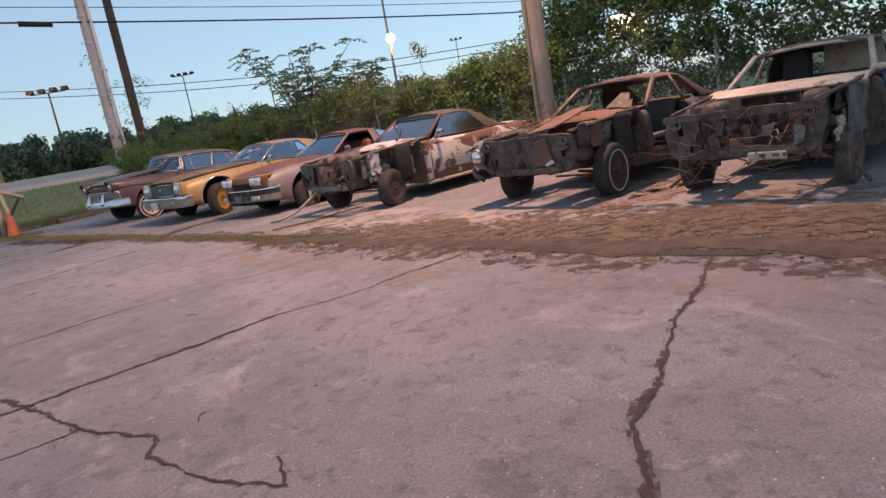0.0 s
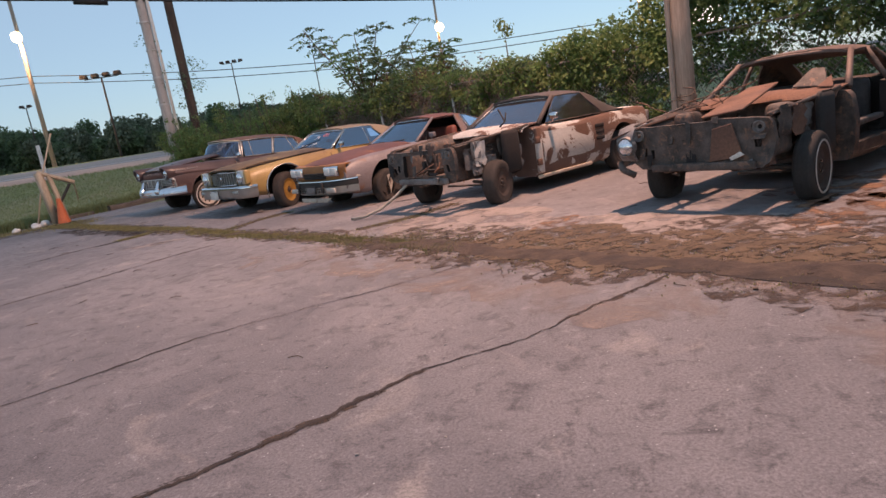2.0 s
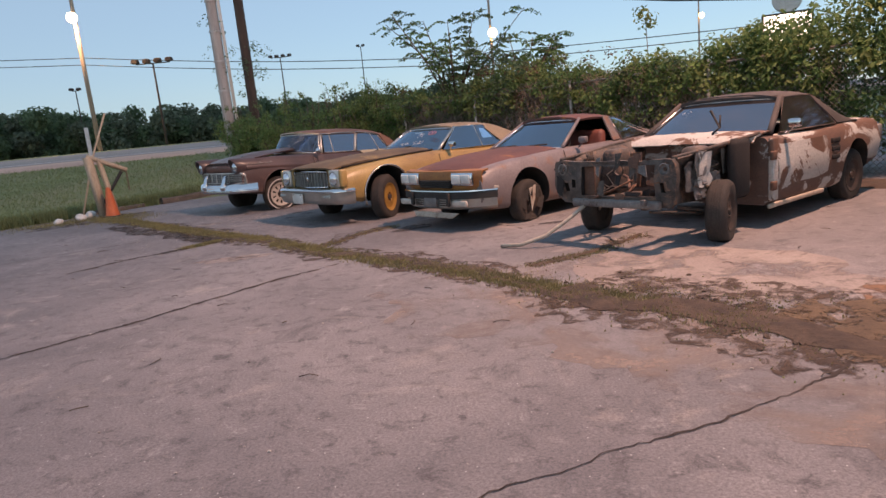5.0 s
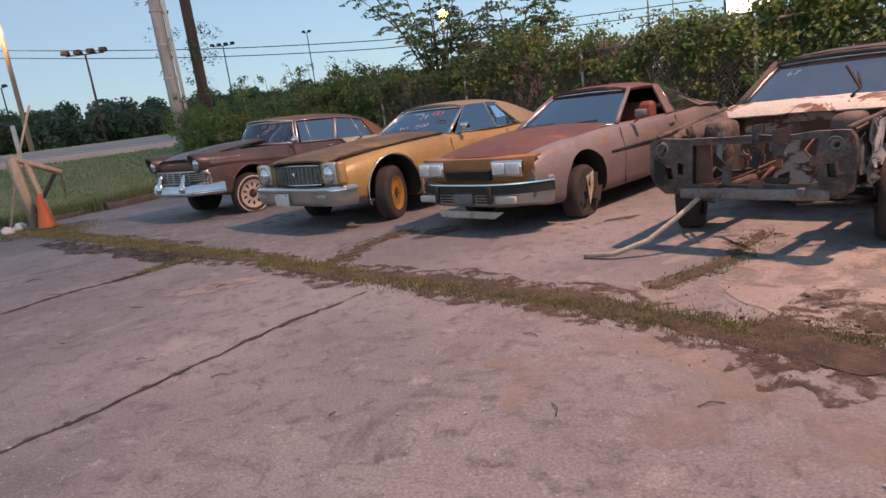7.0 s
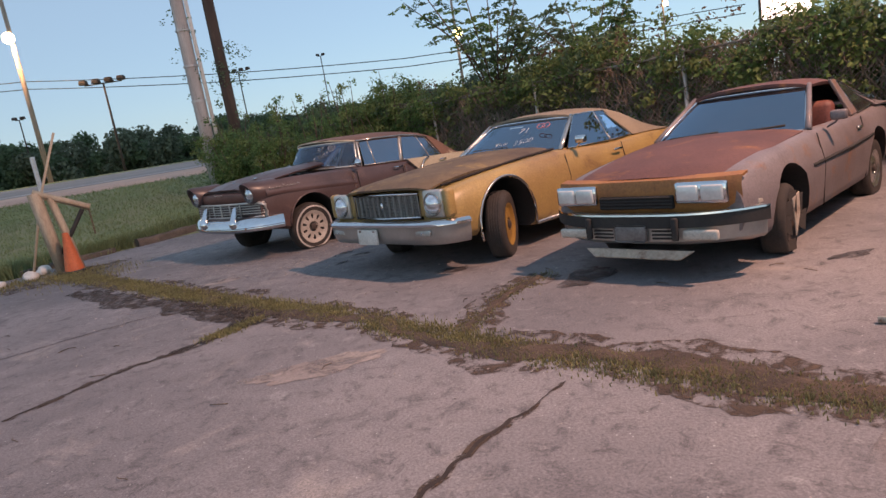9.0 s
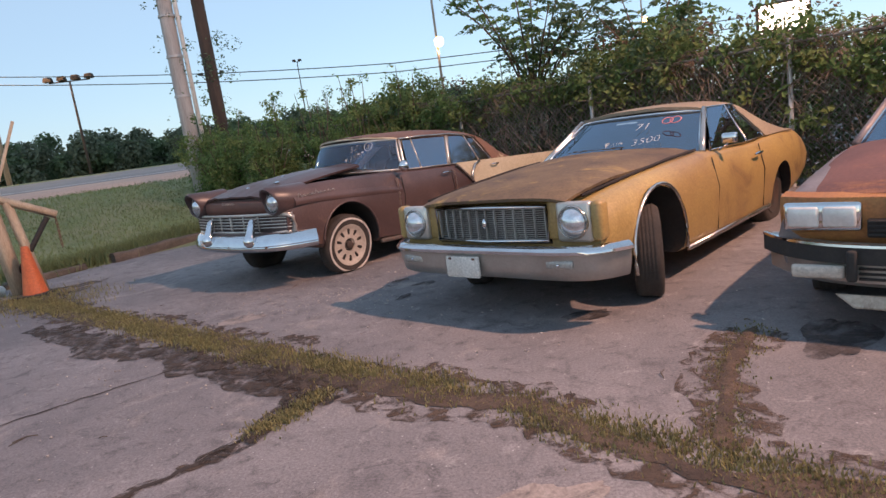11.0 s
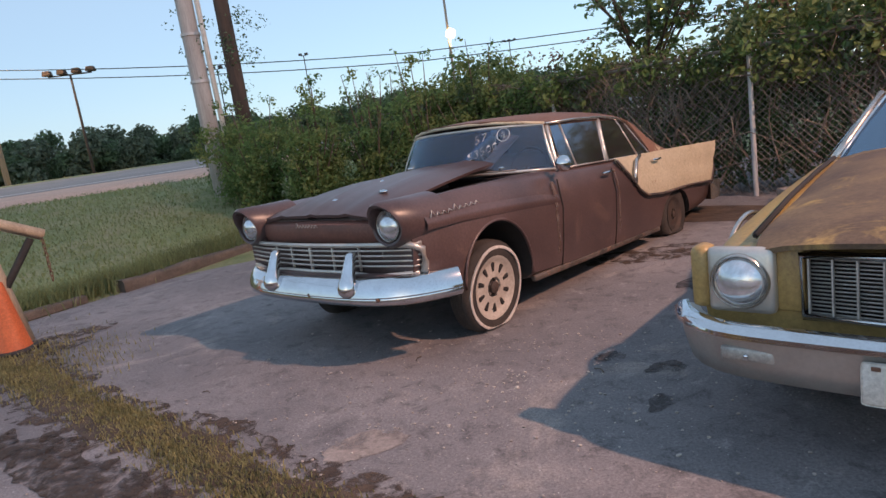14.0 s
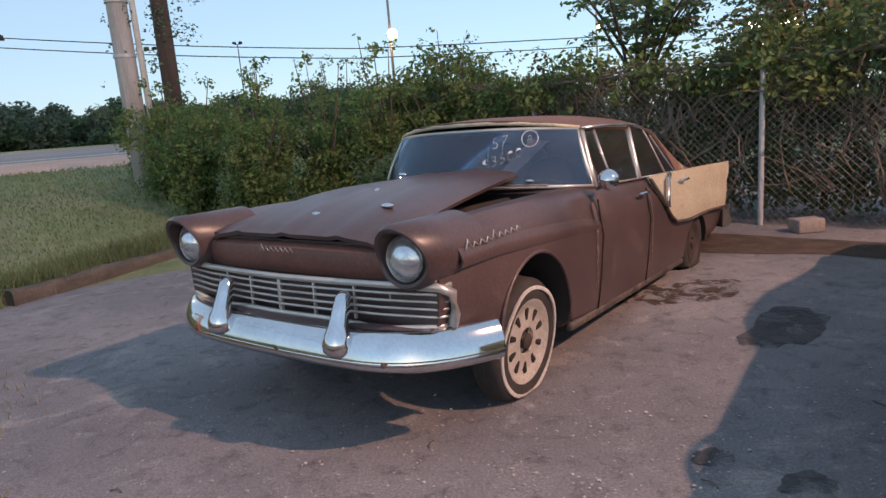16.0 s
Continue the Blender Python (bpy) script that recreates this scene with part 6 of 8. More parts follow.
def burnt_coupe():
    car = thing("car", pose(1.63, 7.78, 0, 0, 0, -47.0), "burnt-out stripped coupe shell with no glass and one whitewall tyre", "car", "derelict cars")
    engine_bay(car, M_BURNT, M_BURNT, 7, M_RUST, hole=False)
    coupe_shell(car, M_BURNT, M_BURNTROOF, M_BURNTROOF, door_gone=True, glass=False, sail=M_BURNT)
    # rust panel across the bay, grille nose remnants, left headlight
    panel(car, [(0.02, 0.06, 0.86), (0.40, 0.10, 0.90), (0.26, 1.15, 1.06), (-0.02, 1.10, 1.04)], M_RUST, "rust_sheet", 0.02, "loose orange rusted sheet over the engine bay")
    panel(car, [(0.14, -0.05, 0.46), (0.46, -0.05, 0.50), (0.36, -0.04, 0.80), (0.18, -0.04, 0.76)], M_RUST, "rust_plate", 0.015, "orange rusted plate")
    panel(car, [(0.36, -0.07, 0.47), (0.48, -0.07, 0.52), (0.44, -0.07, 0.55), (0.34, -0.07, 0.50)], M_PLATE, "paint_fleck", 0.01)
    bm = bmesh.new()
    grid(bm, [[((-0.62 - 0.06 * k - 0.02 * k), -0.08 + 0.03 * k + dy, z) for k in range(4)] for dy, z in ((0.25, 0.86), (0.02, 0.83), (-0.06, 0.72), (-0.03, 0.56), (0.02, 0.50))], 0.02)
    part("fender_end", bm, M_SILVERBURNT, car, "pale fender end left on the nose")
    lamp_round(car, -0.70, -0.12, 0.66, 0.09, M_SILVERBURNT)
    bm = bmesh.new()
    grid(bm, [[(-0.60 - 0.18 * k, y, 0.84 + 0.0 * k + 0.05 * y - 0.05 * k) for k in range(3)] for y in (-0.05, 0.5, 1.0, 1.4)], 0.015)
    part("left_fender_top", bm, M_RUST, car)
    bm = bmesh.new()
    tube(bm, [(-0.80, -0.10, 0.50), (-0.74, -0.14, 0.43), (-0.62, -0.12, 0.37)], 0.035, 8)
    part("bent_bracket", bm, M_BURNT, car)
    r4 = random.Random(31)
    for k in range(12):
        x = r4.uniform(-0.65, 0.0)
        pts = [Vector((x, r4.uniform(0.5, 1.2), 0.92))]
        for j in range(4):
            pts.append(pts[-1] + Vector((r4.uniform(-0.18, 0.22), r4.uniform(-0.12, 0.12), r4.uniform(-0.02, 0.09))))
        bm = bmesh.new()
        tube(bm, pts, 0.006, 5)
        part("loose_wire", bm, r4.choice([M_TWIG, M_RUST]), car, "twisted burnt wire")
    panel(car, [(0.30, 1.35, 0.98), (0.62, 1.40, 0.96), (0.52, 1.62, 1.13), (0.40, 1.60, 1.14)], M_BURNT, "bent_panel", 0.02)
    panel(car, [(0.55, 1.30, 0.96), (0.70, 1.32, 0.95), (0.62, 1.50, 1.06)], M_RUST, "bent_panel", 0.015)
    # bare door sill interior, white latch panel
    panel(car, [(0.86, 2.58, 0.50), (0.88, 2.72, 0.50), (0.88, 2.66, 0.90), (0.86, 2.57, 0.97)], M_PLATE, "latch_panel", 0.012, "white painted latch pillar")
    bm = bmesh.new()
    box(bm, (0.70, 2.0, 0.53), (0.10, 1.1, 0.06), 0.015)
    part("inner_sill_rail", bm, M_SILVERBURNT, car, "scorched grey rail in the doorway")
    bm = bmesh.new()
    lathe(bm, [(0.05, -0.04), (0.075, -0.02), (0.08, 0.02), (0.03, 0.05)], 16, pose(0.55, 1.62, 0.84, 0, 0, 40))
    part("dash_gauge", bm, M_SILVERBURNT, car)
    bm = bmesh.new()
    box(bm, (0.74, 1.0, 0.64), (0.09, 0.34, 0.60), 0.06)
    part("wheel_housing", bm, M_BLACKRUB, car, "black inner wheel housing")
    bm = bmesh.new()
    box(bm, (0.62, 0.30, 0.64), (0.10, 0.36, 0.36), 0.05)
    part("apron_bulge", bm, M_BURNT, car)
    wheel(car, 0.75, 0.65, 0.33, 0.19, 6, 0, M_RIMDARK, M_BLACKRUB, (0.70, 0.75), 0, 0.05)
    wheel(car, -0.75, 0.65, 0.31, 0.18, 6, 0, M_RIMDARK, M_TYREDUST, None, 0, 0.05)
    wheel(car, 0.76, 3.38, 0.31, 0.18, 0, 0, M_RIMDARK, M_BLACKRUB, (0.70, 0.77), 0, 0.05)
    wheel(car, -0.76, 3.38, 0.31, 0.18, 0, 0, M_RIMDARK, M_BLACKRUB, None, 0, 0.05)
    return car


def wreck():
    car = thing("car", pose(3.45, 6.08, 0.02, 0, 0, -46.0), "burnt wreck with a pale cowl and brush tangled in its bay", "car", "derelict cars")
    engine_bay(car, M_BURNT, M_BURNT, 15, M_PALEMETAL, hole=True)
    coupe_shell(car, M_BURNT, M_BURNTROOF, M_PALEMETAL, glass=False, sail=M_BURNTROOF)
    bm = bmesh.new()
    grid(bm, [[(u * 0.78, y + 0.06 * u * u, z + 0.01 * wob(u * 6, y * 7, 2.0)) for u in [-1 + k / 6 for k in range(13)]] for y, z in ((1.0, 0.90), (1.15, 0.955), (1.32, 0.97))], 0.02)
    part("cowl_lip", bm, M_PALEMETAL, car, "pale peeling cowl lip")
    bm = bmesh.new()
    grid(bm, [[(u * 0.72, -0.10 + 0.04 * u * u, z + 0.02 * wob(u * 4, z * 5, 9.0)) for u in [-1 + k / 6 for k in range(13)]] for z in (0.84, 0.80, 0.77)], 0.03)
    part("header_bar", bm, M_BURNT, car)
    bm = bmesh.new()
    box(bm, (0.28, -0.13, 0.40), (0.34, 0.03, 0.075), 0.015)
    part("plate_remnant", bm, M_PALEMETAL, car, "chipped pale strip with dark smudges")
    for x, w in ((0.22, 0.05), (0.33, 0.06), (0.42, 0.03)):
        panel(car, [(x, -0.149, 0.39), (x + w, -0.149, 0.39), (x + w, -0.149, 0.42), (x, -0.149, 0.42)], M_BURNT, "smudge", 0.004)
    # hanging firewall sheet seen through the windscreen opening, side sheets
    panel(car, [(-0.05, 2.72, 0.92), (0.62, 2.72, 0.92), (0.56, 2.66, 1.27), (-0.02, 2.66, 1.27)], M_PALEMETAL, "rear_bulkhead", 0.02, "tan scorched bulkhead sheet")
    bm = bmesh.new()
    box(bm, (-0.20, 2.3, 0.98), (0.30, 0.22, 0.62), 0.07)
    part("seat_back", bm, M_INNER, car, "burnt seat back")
    for k, (y, z, w) in enumerate([(0.95, 0.62, 0.22), (1.22, 0.66, 0.2)]):
        bm = bmesh.new()
        rows = [[(0.72 + 0.05 * wob(yy * 4, zz * 4, k), yy, zz) for zz in (z - 0.25, z - 0.1, z + 0.05, z + 0.2, z + 0.28)] for yy in (y - w, y - w / 2, y, y + w / 2, y + w)]
        grid(bm, rows, 0.02)
        part("wheel_housing", bm, M_SILVERBURNT, car, "crumpled grey inner fender")
    panel(car, [(0.90, 1.45, 0.60), (0.92, 1.75, 0.58), (0.84, 1.72, 0.93), (0.82, 1.48, 0.93)], M_BLUE, "blue_panel", 0.012, "blue painted door panel")
    bm = bmesh.new()
    box(bm, (0.80, 1.6, 0.98), (0.16, 0.34, 0.06), 0.025)
    part("door_top", bm, M_PALEMETAL, car)
    r5 = random.Random(77)
    for k in range(46):
        p = Vector((r5.uniform(-0.5, 0.55), r5.uniform(-0.22, 0.35), r5.uniform(0.10, 0.62)))
        pts = [p]
        d = Vector((r5.uniform(-1, 1), r5.uniform(-0.5, 0.5), r5.uniform(-0.2, 0.9))).normalized()
        for j in range(4):
            d = (d + Vector((r5.uniform(-0.5, 0.5), r5.uniform(-0.5, 0.5), r5.uniform(-0.5, 0.4)))).normalized()
            q = pts[-1] + d * r5.uniform(0.07, 0.18)
            q.z = max(0.02, q.z)
            pts.append(q)
        bm = bmesh.new()
        tube(bm, pts, r5.uniform(0.003, 0.008), 5, taper=0.002)
        part("dead_branch", bm, M_TWIG, car, "dry branch tangled in the wreck")
    for k in range(8):
        x, z = r5.uniform(-0.6, 0.7), r5.uniform(0.3, 0.75)
        bm = bmesh.new()
        box(bm, (x, r5.uniform(-0.03, 0.4), z), (r5.uniform(0.05, 0.16), 0.06, r5.uniform(0.06, 0.2)), 0.015, None, r5.uniform(0.6, 1.0))
        part("scrap", bm, r5.choice([M_BURNT, M_SILVERBURNT, M_BURNT, M_RUST]), car, "scorched scrap metal")
    for s in (1, -1):
        bm = bmesh.new()
        tube(bm, [(0.45 * s, 0.2, 0.34), (0.75 * s, 0.6, 0.22), (0.95 * s, 0.4, 0.04)], 0.018, 6)
        part("bent_arm", bm, M_BURNT, car)
    wheel(car, -0.73, 0.65, 0.30, 0.17, 0, 0, M_RIMDARK, M_BLACKRUB, None, 0, 0.06)
    wheel(car, 0.73, 0.65, 0.26, 0.14, 0, 0, M_RUST, M_BURNT, None, 0, 0.02)
    wheel(car, 0.76, 3.38, 0.30, 0.18, 0, 0, M_RIMDARK, M_BLACKRUB, None, 0, 0.05)
    wheel(car, -0.76, 3.38, 0.30, 0.18, 0, 0, M_RIMDARK, M_BLACKRUB, None, 0, 0.05)
    return car


old_saloon()
gold_coupe()
mauve_hatch()
white_coupe()
burnt_coupe()
wreck()


# ---- lot details ----
CRACKS = [
    ([(-5.9, 7.6), (-5.49, 8.12), (-5.26, 8.43), (-4.93, 8.99), (-4.45, 9.74), (-4.05, 10.2)], 0.035),
    ([(-4.3, 4.0), (-3.24, 5.02), (-2.52, 5.74), (-2.09, 6.01), (-1.31, 6.41), (-0.69, 6.82), (-0.4, 7.15)], 0.028),
    ([(-3.2, 2.6), (-1.97, 3.60), (-1.35, 4.14), (-0.77, 4.69), (-0.25, 4.92), (0.2, 5.35), (0.55, 5.62), (0.95, 5.95)], 0.036),
    ([(1.2, 1.0), (1.16, 1.77), (1.26, 2.23), (1.44, 2.53), (1.77, 3.21), (2.13, 3.8), (2.4, 4.3), (2.55, 4.6)], 0.042),
    ([(-2.34, 3.73), (-1.41, 3.05), (-0.93, 2.81), (-0.85, 2.61), (-0.47, 2.32), (-0.13, 2.19), (-0.21, 2.42)], 0.04),
    ([(-7.6, 10.7), (-7.17, 11.43), (-6.97, 11.62), (-6.73, 11.9), (-6.5, 12.4)], 0.05),
    ([(-9.5, 11.6), (-8.1, 12.8), (-7.4, 13.4)], 0.03),
    ([(-1.41, 3.05), (-2.4, 2.3), (-3.4, 1.2)], 0.025),
]
for k, (line, wd) in enumerate(CRACKS):
    if wd > 0.03:
        ribbon("crack_soil", line, wd * 1.25, M_SOILBITS, 0.0026, "soil crumbs spilling from a crack", "dirt", 0.7, 0.035, seed=20 + k)
    ribbon("crack", line, wd * 0.5, M_CRACK, 0.004, "jagged dirt-filled crack in the asphalt", "crack", 0.7, 0.035, seed=20 + k)
for k, line in enumerate([[(-4.62, 11.2), (-4.3, 12.0), (-3.9, 12.5)], [(-2.1, 9.5), (-1.46, 9.87), (-0.9, 10.6)]]):
    ribbon("soil_scatter", line, 0.32, M_SOILBITS, 0.003, "loose soil along a slab joint", "dirt", 0.6, seed=44 + k)
    ribbon("joint_weeds", line, 0.08, M_DIRT, 0.0045, "weedy soil in a slab joint", "dirt", 0.7, seed=40 + k, hump=0.012)


def puddle(name, c, rx, ry, turn, material, label, category, z, seed, n=48):
    """A flat stain or thin slab with a wavy outline."""
    bm = bmesh.new()
    ring = []
    for i in range(n):
        t = 2 * math.pi * i / n
        k = 1 + 0.55 * wob(math.cos(t) * 1.3 + seed, math.sin(t) * 1.3, seed, 1.0) + 0.18 * wob(math.cos(t) * 5 + seed, math.sin(t) * 5, seed, 1.0)
        x, y = rx * k * math.cos(t), ry * k * math.sin(t)
        ring.append(bm.verts.new((c[0] + x * math.cos(turn) - y * math.sin(turn), c[1] + x * math.sin(turn) + y * math.cos(turn), z)))
    mid = bm.verts.new((c[0], c[1], z))
    for i in range(n):
        bm.faces.new((mid, ring[i], ring[(i + 1) % n]))
    return tagged(finish(name, bm, material, smooth=0), label, category, kind="structure")


puddle("concrete_patch", (-0.75, 9.0), 1.15, 0.72, -0.75, M_CONCBITS, "pale worn concrete slab patch", "pavement", 0.003, 5.0)
puddle("concrete_patch", (1.3, 7.2), 1.3, 0.55, -0.85, M_CONCBITS, "pale worn concrete slab patch", "pavement", 0.003, 8.0)
puddle("concrete_patch", (-5.6, 10.9), 0.42, 0.16, 0.3, M_CONCBITS, "pale dusty patch on the asphalt", "pavement", 0.003, 2.0)
puddle("concrete_patch", (-7.55, 14.3), 0.22, 0.12, 0.6, M_CONCBITS, "pale dusty patch on the asphalt", "pavement", 0.003, 2.5)
puddle("oil_stain", (-4.75, 13.15), 0.17, 0.10, 0.2, M_OIL, "black oil spot under the car nose", "stain", 0.006, 3.0)
puddle("oil_stain", (-3.6, 12.2), 0.35, 0.16, 0.9, M_OIL, "dark oil stain on the asphalt", "stain", 0.006, 4.0)
puddle("oil_stain", (-6.1, 14.35), 0.10, 0.05, 0.9, M_OIL, "dark oil drip on the asphalt", "stain", 0.006, 4.4)
puddle("oil_stain", (-5.95, 14.75), 0.11, 0.06, 0.3, M_OIL, "dark oil drip on the asphalt", "stain", 0.006, 4.6)
puddle("oil_stain", (-6.2, 15.0), 0.09, 0.06, 0.3, M_OIL, "dark oil drip on the asphalt", "stain", 0.006, 4.8)
puddle("oil_stain", (-5.0, 16.4), 0.45, 0.22, 0.8, M_OIL, "dark oil stain beside the car", "stain", 0.006, 6.8)
puddle("oil_stain", (-1.75, 11.75), 0.16, 0.07, 0.2, M_OIL, "dark oil drip on the asphalt", "stain", 0.006, 5.8)
for q, (x, y, rx, ry) in enumerate(((3.1, 8.0, 0.9, 0.45), (2.6, 7.0, 0.8, 0.28), (3.2, 5.7, 0.9, 0.3), (4.3, 5.2, 0.8, 0.35), (0.3, 8.1, 0.35, 0.15))):
    puddle("rust_patch", (x, y), rx, ry * 1.5, 0.75, M_RUSTBITS, "orange-brown rust-stained dirt by the wrecks", "dirt", 0.0035, 30.0 + q)
puddle("dirt_patch", (2.2, 6.3), 1.2, 0.6, -0.8, M_SOILBITS, "brown soil washed over the asphalt", "dirt", 0.0045, 11.0)
puddle("dirt_patch", (-3.6, 18.6), 1.6, 0.45, -0.8, M_DIRT, "brown soil along the foot of the fence", "dirt", 0.0045, 12.0)
puddle("dirt_patch", (3.2, 12.2), 4.0, 0.55, -0.8, M_DIRT, "brown soil along the foot of the fence", "dirt", 0.0045, 13.0)
puddle("dirt_patch", (-11.3, 16.5), 1.3, 0.5, 0.9, M_SOILBITS, "trodden soil round the barrier", "dirt", 0.0045, 14.0)
puddle("dirt_patch", (-5.2, 17.4), 0.55, 0.3, 0.2, M_SOILBITS, "soil and dry weeds beside the car", "dirt", 0.0045, 15.0)

# grass in the slab joint, along the kerb and on the lawn
rg = random.Random(5)


def along(pts, n, spread):
    P = [Vector((*p, 0)) for p in pts]
    L = [(b - a).length for a, b in zip(P, P[1:])]
    out = []
    while len(out) < n:
        t = rg.uniform(0, sum(L))
        for a, b, l in zip(P, P[1:], L):
            if t <= l:
                p = a.lerp(b, t / l)
                x, y = p.x + rg.gauss(0, spread), p.y + rg.gauss(0, spread)
                if wob(x, y, 0, 1.7) > rg.uniform(-0.75, 0.25):
                    out.append((x, y, 0.0))
                break
            t -= l
    return out


blades("joint_grass", along(STRIP[4:9], 15000, 0.085), M_DRYGRASS, "dry yellow-green weeds in the slab joint", 0.010, 0.034, 0.004, 2)
blades("joint_grass", along(WEED_EDGE, 24000, 0.085), M_DRYGRASS, "yellow-green weeds along the soil of the joint", 0.010, 0.042, 0.004, 21)
blades("joint_grass", along([(-6.45, 12.35), (-6.6, 12.08), (-6.74, 11.9)], 1600, 0.05), M_DRYGRASS, "weeds in a widened crack", 0.012, 0.035, 0.004, 22)
blades("joint_grass", along([(x + 0.12, y + 0.14) for x, y in STRIP[7:]], 14000, 0.27), M_DRYGRASS, "dead straw and weeds on the soil band", 0.004, 0.016, 0.006, 3)
for q, line in enumerate(([(-4.62, 11.2), (-4.3, 12.0), (-3.9, 12.5)], [(-2.1, 9.5), (-1.46, 9.87), (-0.9, 10.6)])):
    blades("joint_grass", along(line, 1300, 0.06), M_DRYGRASS, "dry weeds in a slab joint", 0.006, 0.022, 0.004, 12 + q)
blades("joint_grass", along([(-12.6, 15.9), (-11.3, 17.0), (-10.2, 16.0)], 3500, 0.32), M_DRYGRASS, "thin weeds round the barrier", 0.02, 0.07, 0.004, 4)
KERB = [(-13.6, 15.6), (-12.0, 18.3), (-11.1, 19.75), (-10.1, 21.4), (-9.0, 23.2)]
blades("kerb_grass", [(x - 0.3, y + 0.18, ground_z(x - 0.3, y + 0.18) - 0.02) for x, y, z in along(KERB, 16000, 0.16)], M_GRASS, "tall uncut grass behind the kerb timbers", 0.10, 0.34, 0.007, 6)
spots = []
while len(spots) < 70000:
    x, y = rg.uniform(-34, -6), rg.uniform(11, 40)
    if lot_side(x, y) > 0.15 and road_dist(x, y) < ROAD_D - 2.6 and rg.random() < 1.25 - (y - 12) / 34:
        spots.append((x, y, ground_z(x, y) - 0.03))
blades("lawn_grass", spots, M_GRASS, "short green lawn grass", 0.03, 0.075, 0.010, 7)

# gravel crumbs and twigs on the lot
crumbs = bmesh.new()
for k in range(2800):
    if k % 4:
        x, y = (rg.gauss(-6.95, 0.6), rg.gauss(14.85, 0.5)) if k % 4 == 1 else (rg.gauss(-7.2, 1.3), rg.gauss(14.4, 1.1))
    else:
        x, y = rg.uniform(-10, 3), rg.uniform(2, 16)
    s = 0.002 + 0.008 * rg.random() ** 4
    vs = bmesh.ops.create_icosphere(crumbs, subdivisions=1, radius=s)["verts"]
    for v in vs:
        v.co = Vector((v.co.x * rg.uniform(0.8, 1.4) + x, v.co.y + y, v.co.z * 0.6 + s * 0.5))
tagged(finish("gravel", crumbs, mat("pale_crumbs", (0.50, 0.45, 0.40), (0.30, 0.26, 0.24), 3.0, 30.0, 0.9)), "scattered pale stone crumbs on the asphalt", "gravel", kind="stuff")
bits = bmesh.new()
for k in range(90):
    x, y = rg.uniform(-9.5, 2.5), rg.uniform(3, 15.5)
    a, l = rg.uniform(0, 6.3), rg.uniform(0.03, 0.13)
    tube(bits, [(x, y, 0.006), (x + l * math.cos(a) * 0.5, y + l * math.sin(a) * 0.5, 0.012), (x + l * math.cos(a + 0.3), y + l * math.sin(a + 0.3), 0.006)], 0.003, 4)
clods = bmesh.new()
for k in range(420):
    a = rg.uniform(0, 6.0)
    i = min(5, int(a))
    p0, p1 = STRIP[7 + i], STRIP[8 + i]
    x = p0[0] + (p1[0] - p0[0]) * (a - i) + rg.gauss(0.1, 0.24)
    y = p0[1] + (p1[1] - p0[1]) * (a - i) + rg.gauss(0.12, 0.24)
    r = rg.uniform(0.005, 0.019)
    vs = bmesh.ops.create_icosphere(clods, subdivisions=1, radius=r)["verts"]
    for v in vs:
        v.co = Vector((v.co.x * rg.uniform(0.8, 1.5) + x, v.co.y * rg.uniform(0.8, 1.5) + y, v.co.z * 0.6 + 0.008))
tagged(finish("soil_clods", clods, M_DIRT), "loose dark soil clods on the dirt band", "dirt", kind="stuff")
for q, (x, y, rx, ry) in enumerate(((0.75, 6.05, 0.5, 0.10), (1.55, 5.2, 0.55, 0.10), (2.3, 4.55, 0.5, 0.10))):
    puddle("wet_soil", (x, y), rx, ry, -0.75, M_CRACK, "damp blackish soil beside the joint", "dirt", 0.0062, 50.0 + q)
tagged(finish("twigs", bits, M_TWIG), "small dry twigs scattered on the asphalt", "twigs", kind="stuff")


# ---- kerb timbers at the lawn ----
def timber(a, b, h, w):
    bm = bmesh.new()
    a, b = Vector(a), Vector(b)
    d = b - a
    rows = []
    n = 14
    for i in range(n + 1):
        p = a + d * i / n
        side = Vector((-d.y, d.x, 0)).normalized()
        k = 1 + 0.16 * wob(p.x, p.y, 1.0, 3.0)
        rows.append([tuple(p + side * x * w * k + Vector((0, 0, z * h * k))) for x, z in ((-0.5, 0), (-0.5, 0.75), (-0.36, 1.0), (0.36, 1.0), (0.5, 0.75), (0.5, 0))])
    grid(bm, rows)
    bm.faces.new([bm.verts[i] for i in range(6)]) if False else None
    bm.verts.ensure_lookup_table()
    bm.faces.new([bm.verts[i] for i in range(6)])
    bm.faces.new([bm.verts[n * 6 + i] for i in range(5, -1, -1)])
    tagged(finish("kerb_timber", bm, M_KERBWOOD, smooth=35), "rotting grey-brown timber kerb at the lawn edge", "kerb", "kerb timbers")


timber((-12.55, 17.5, 0), (-11.65, 18.95, 0), 0.09, 0.17)
timber((-11.35, 19.25, 0), (-10.25, 21.1, 0), 0.15, 0.2)
timber((-10.1, 21.3, 0), (-9.0, 23.1, 0), 0.15, 0.2)


# ---- road ----
def road_strip(name, d0, d1, material, label, z=0.0):
    bm = bmesh.new()
    t = (ROAD_N[1], -ROAD_N[0])
    rows = []
    for k in range(-40, 41):
        s = k * 5.0
        row = []
        for j in range(5):
            d = d0 + (d1 - d0) * max(0, j - 1) / 3 - (0.9 if j == 0 else 0.0)
            x, y = ROAD_N[0] * d + t[0] * s, ROAD_N[1] * d + t[1] * s
            row.append((x, y, ground_z(x, y) + (z if j else -0.12)))
        rows.append(row)
    grid(bm, rows)
    tagged(finish(name, bm, material), label, "road", kind="structure")


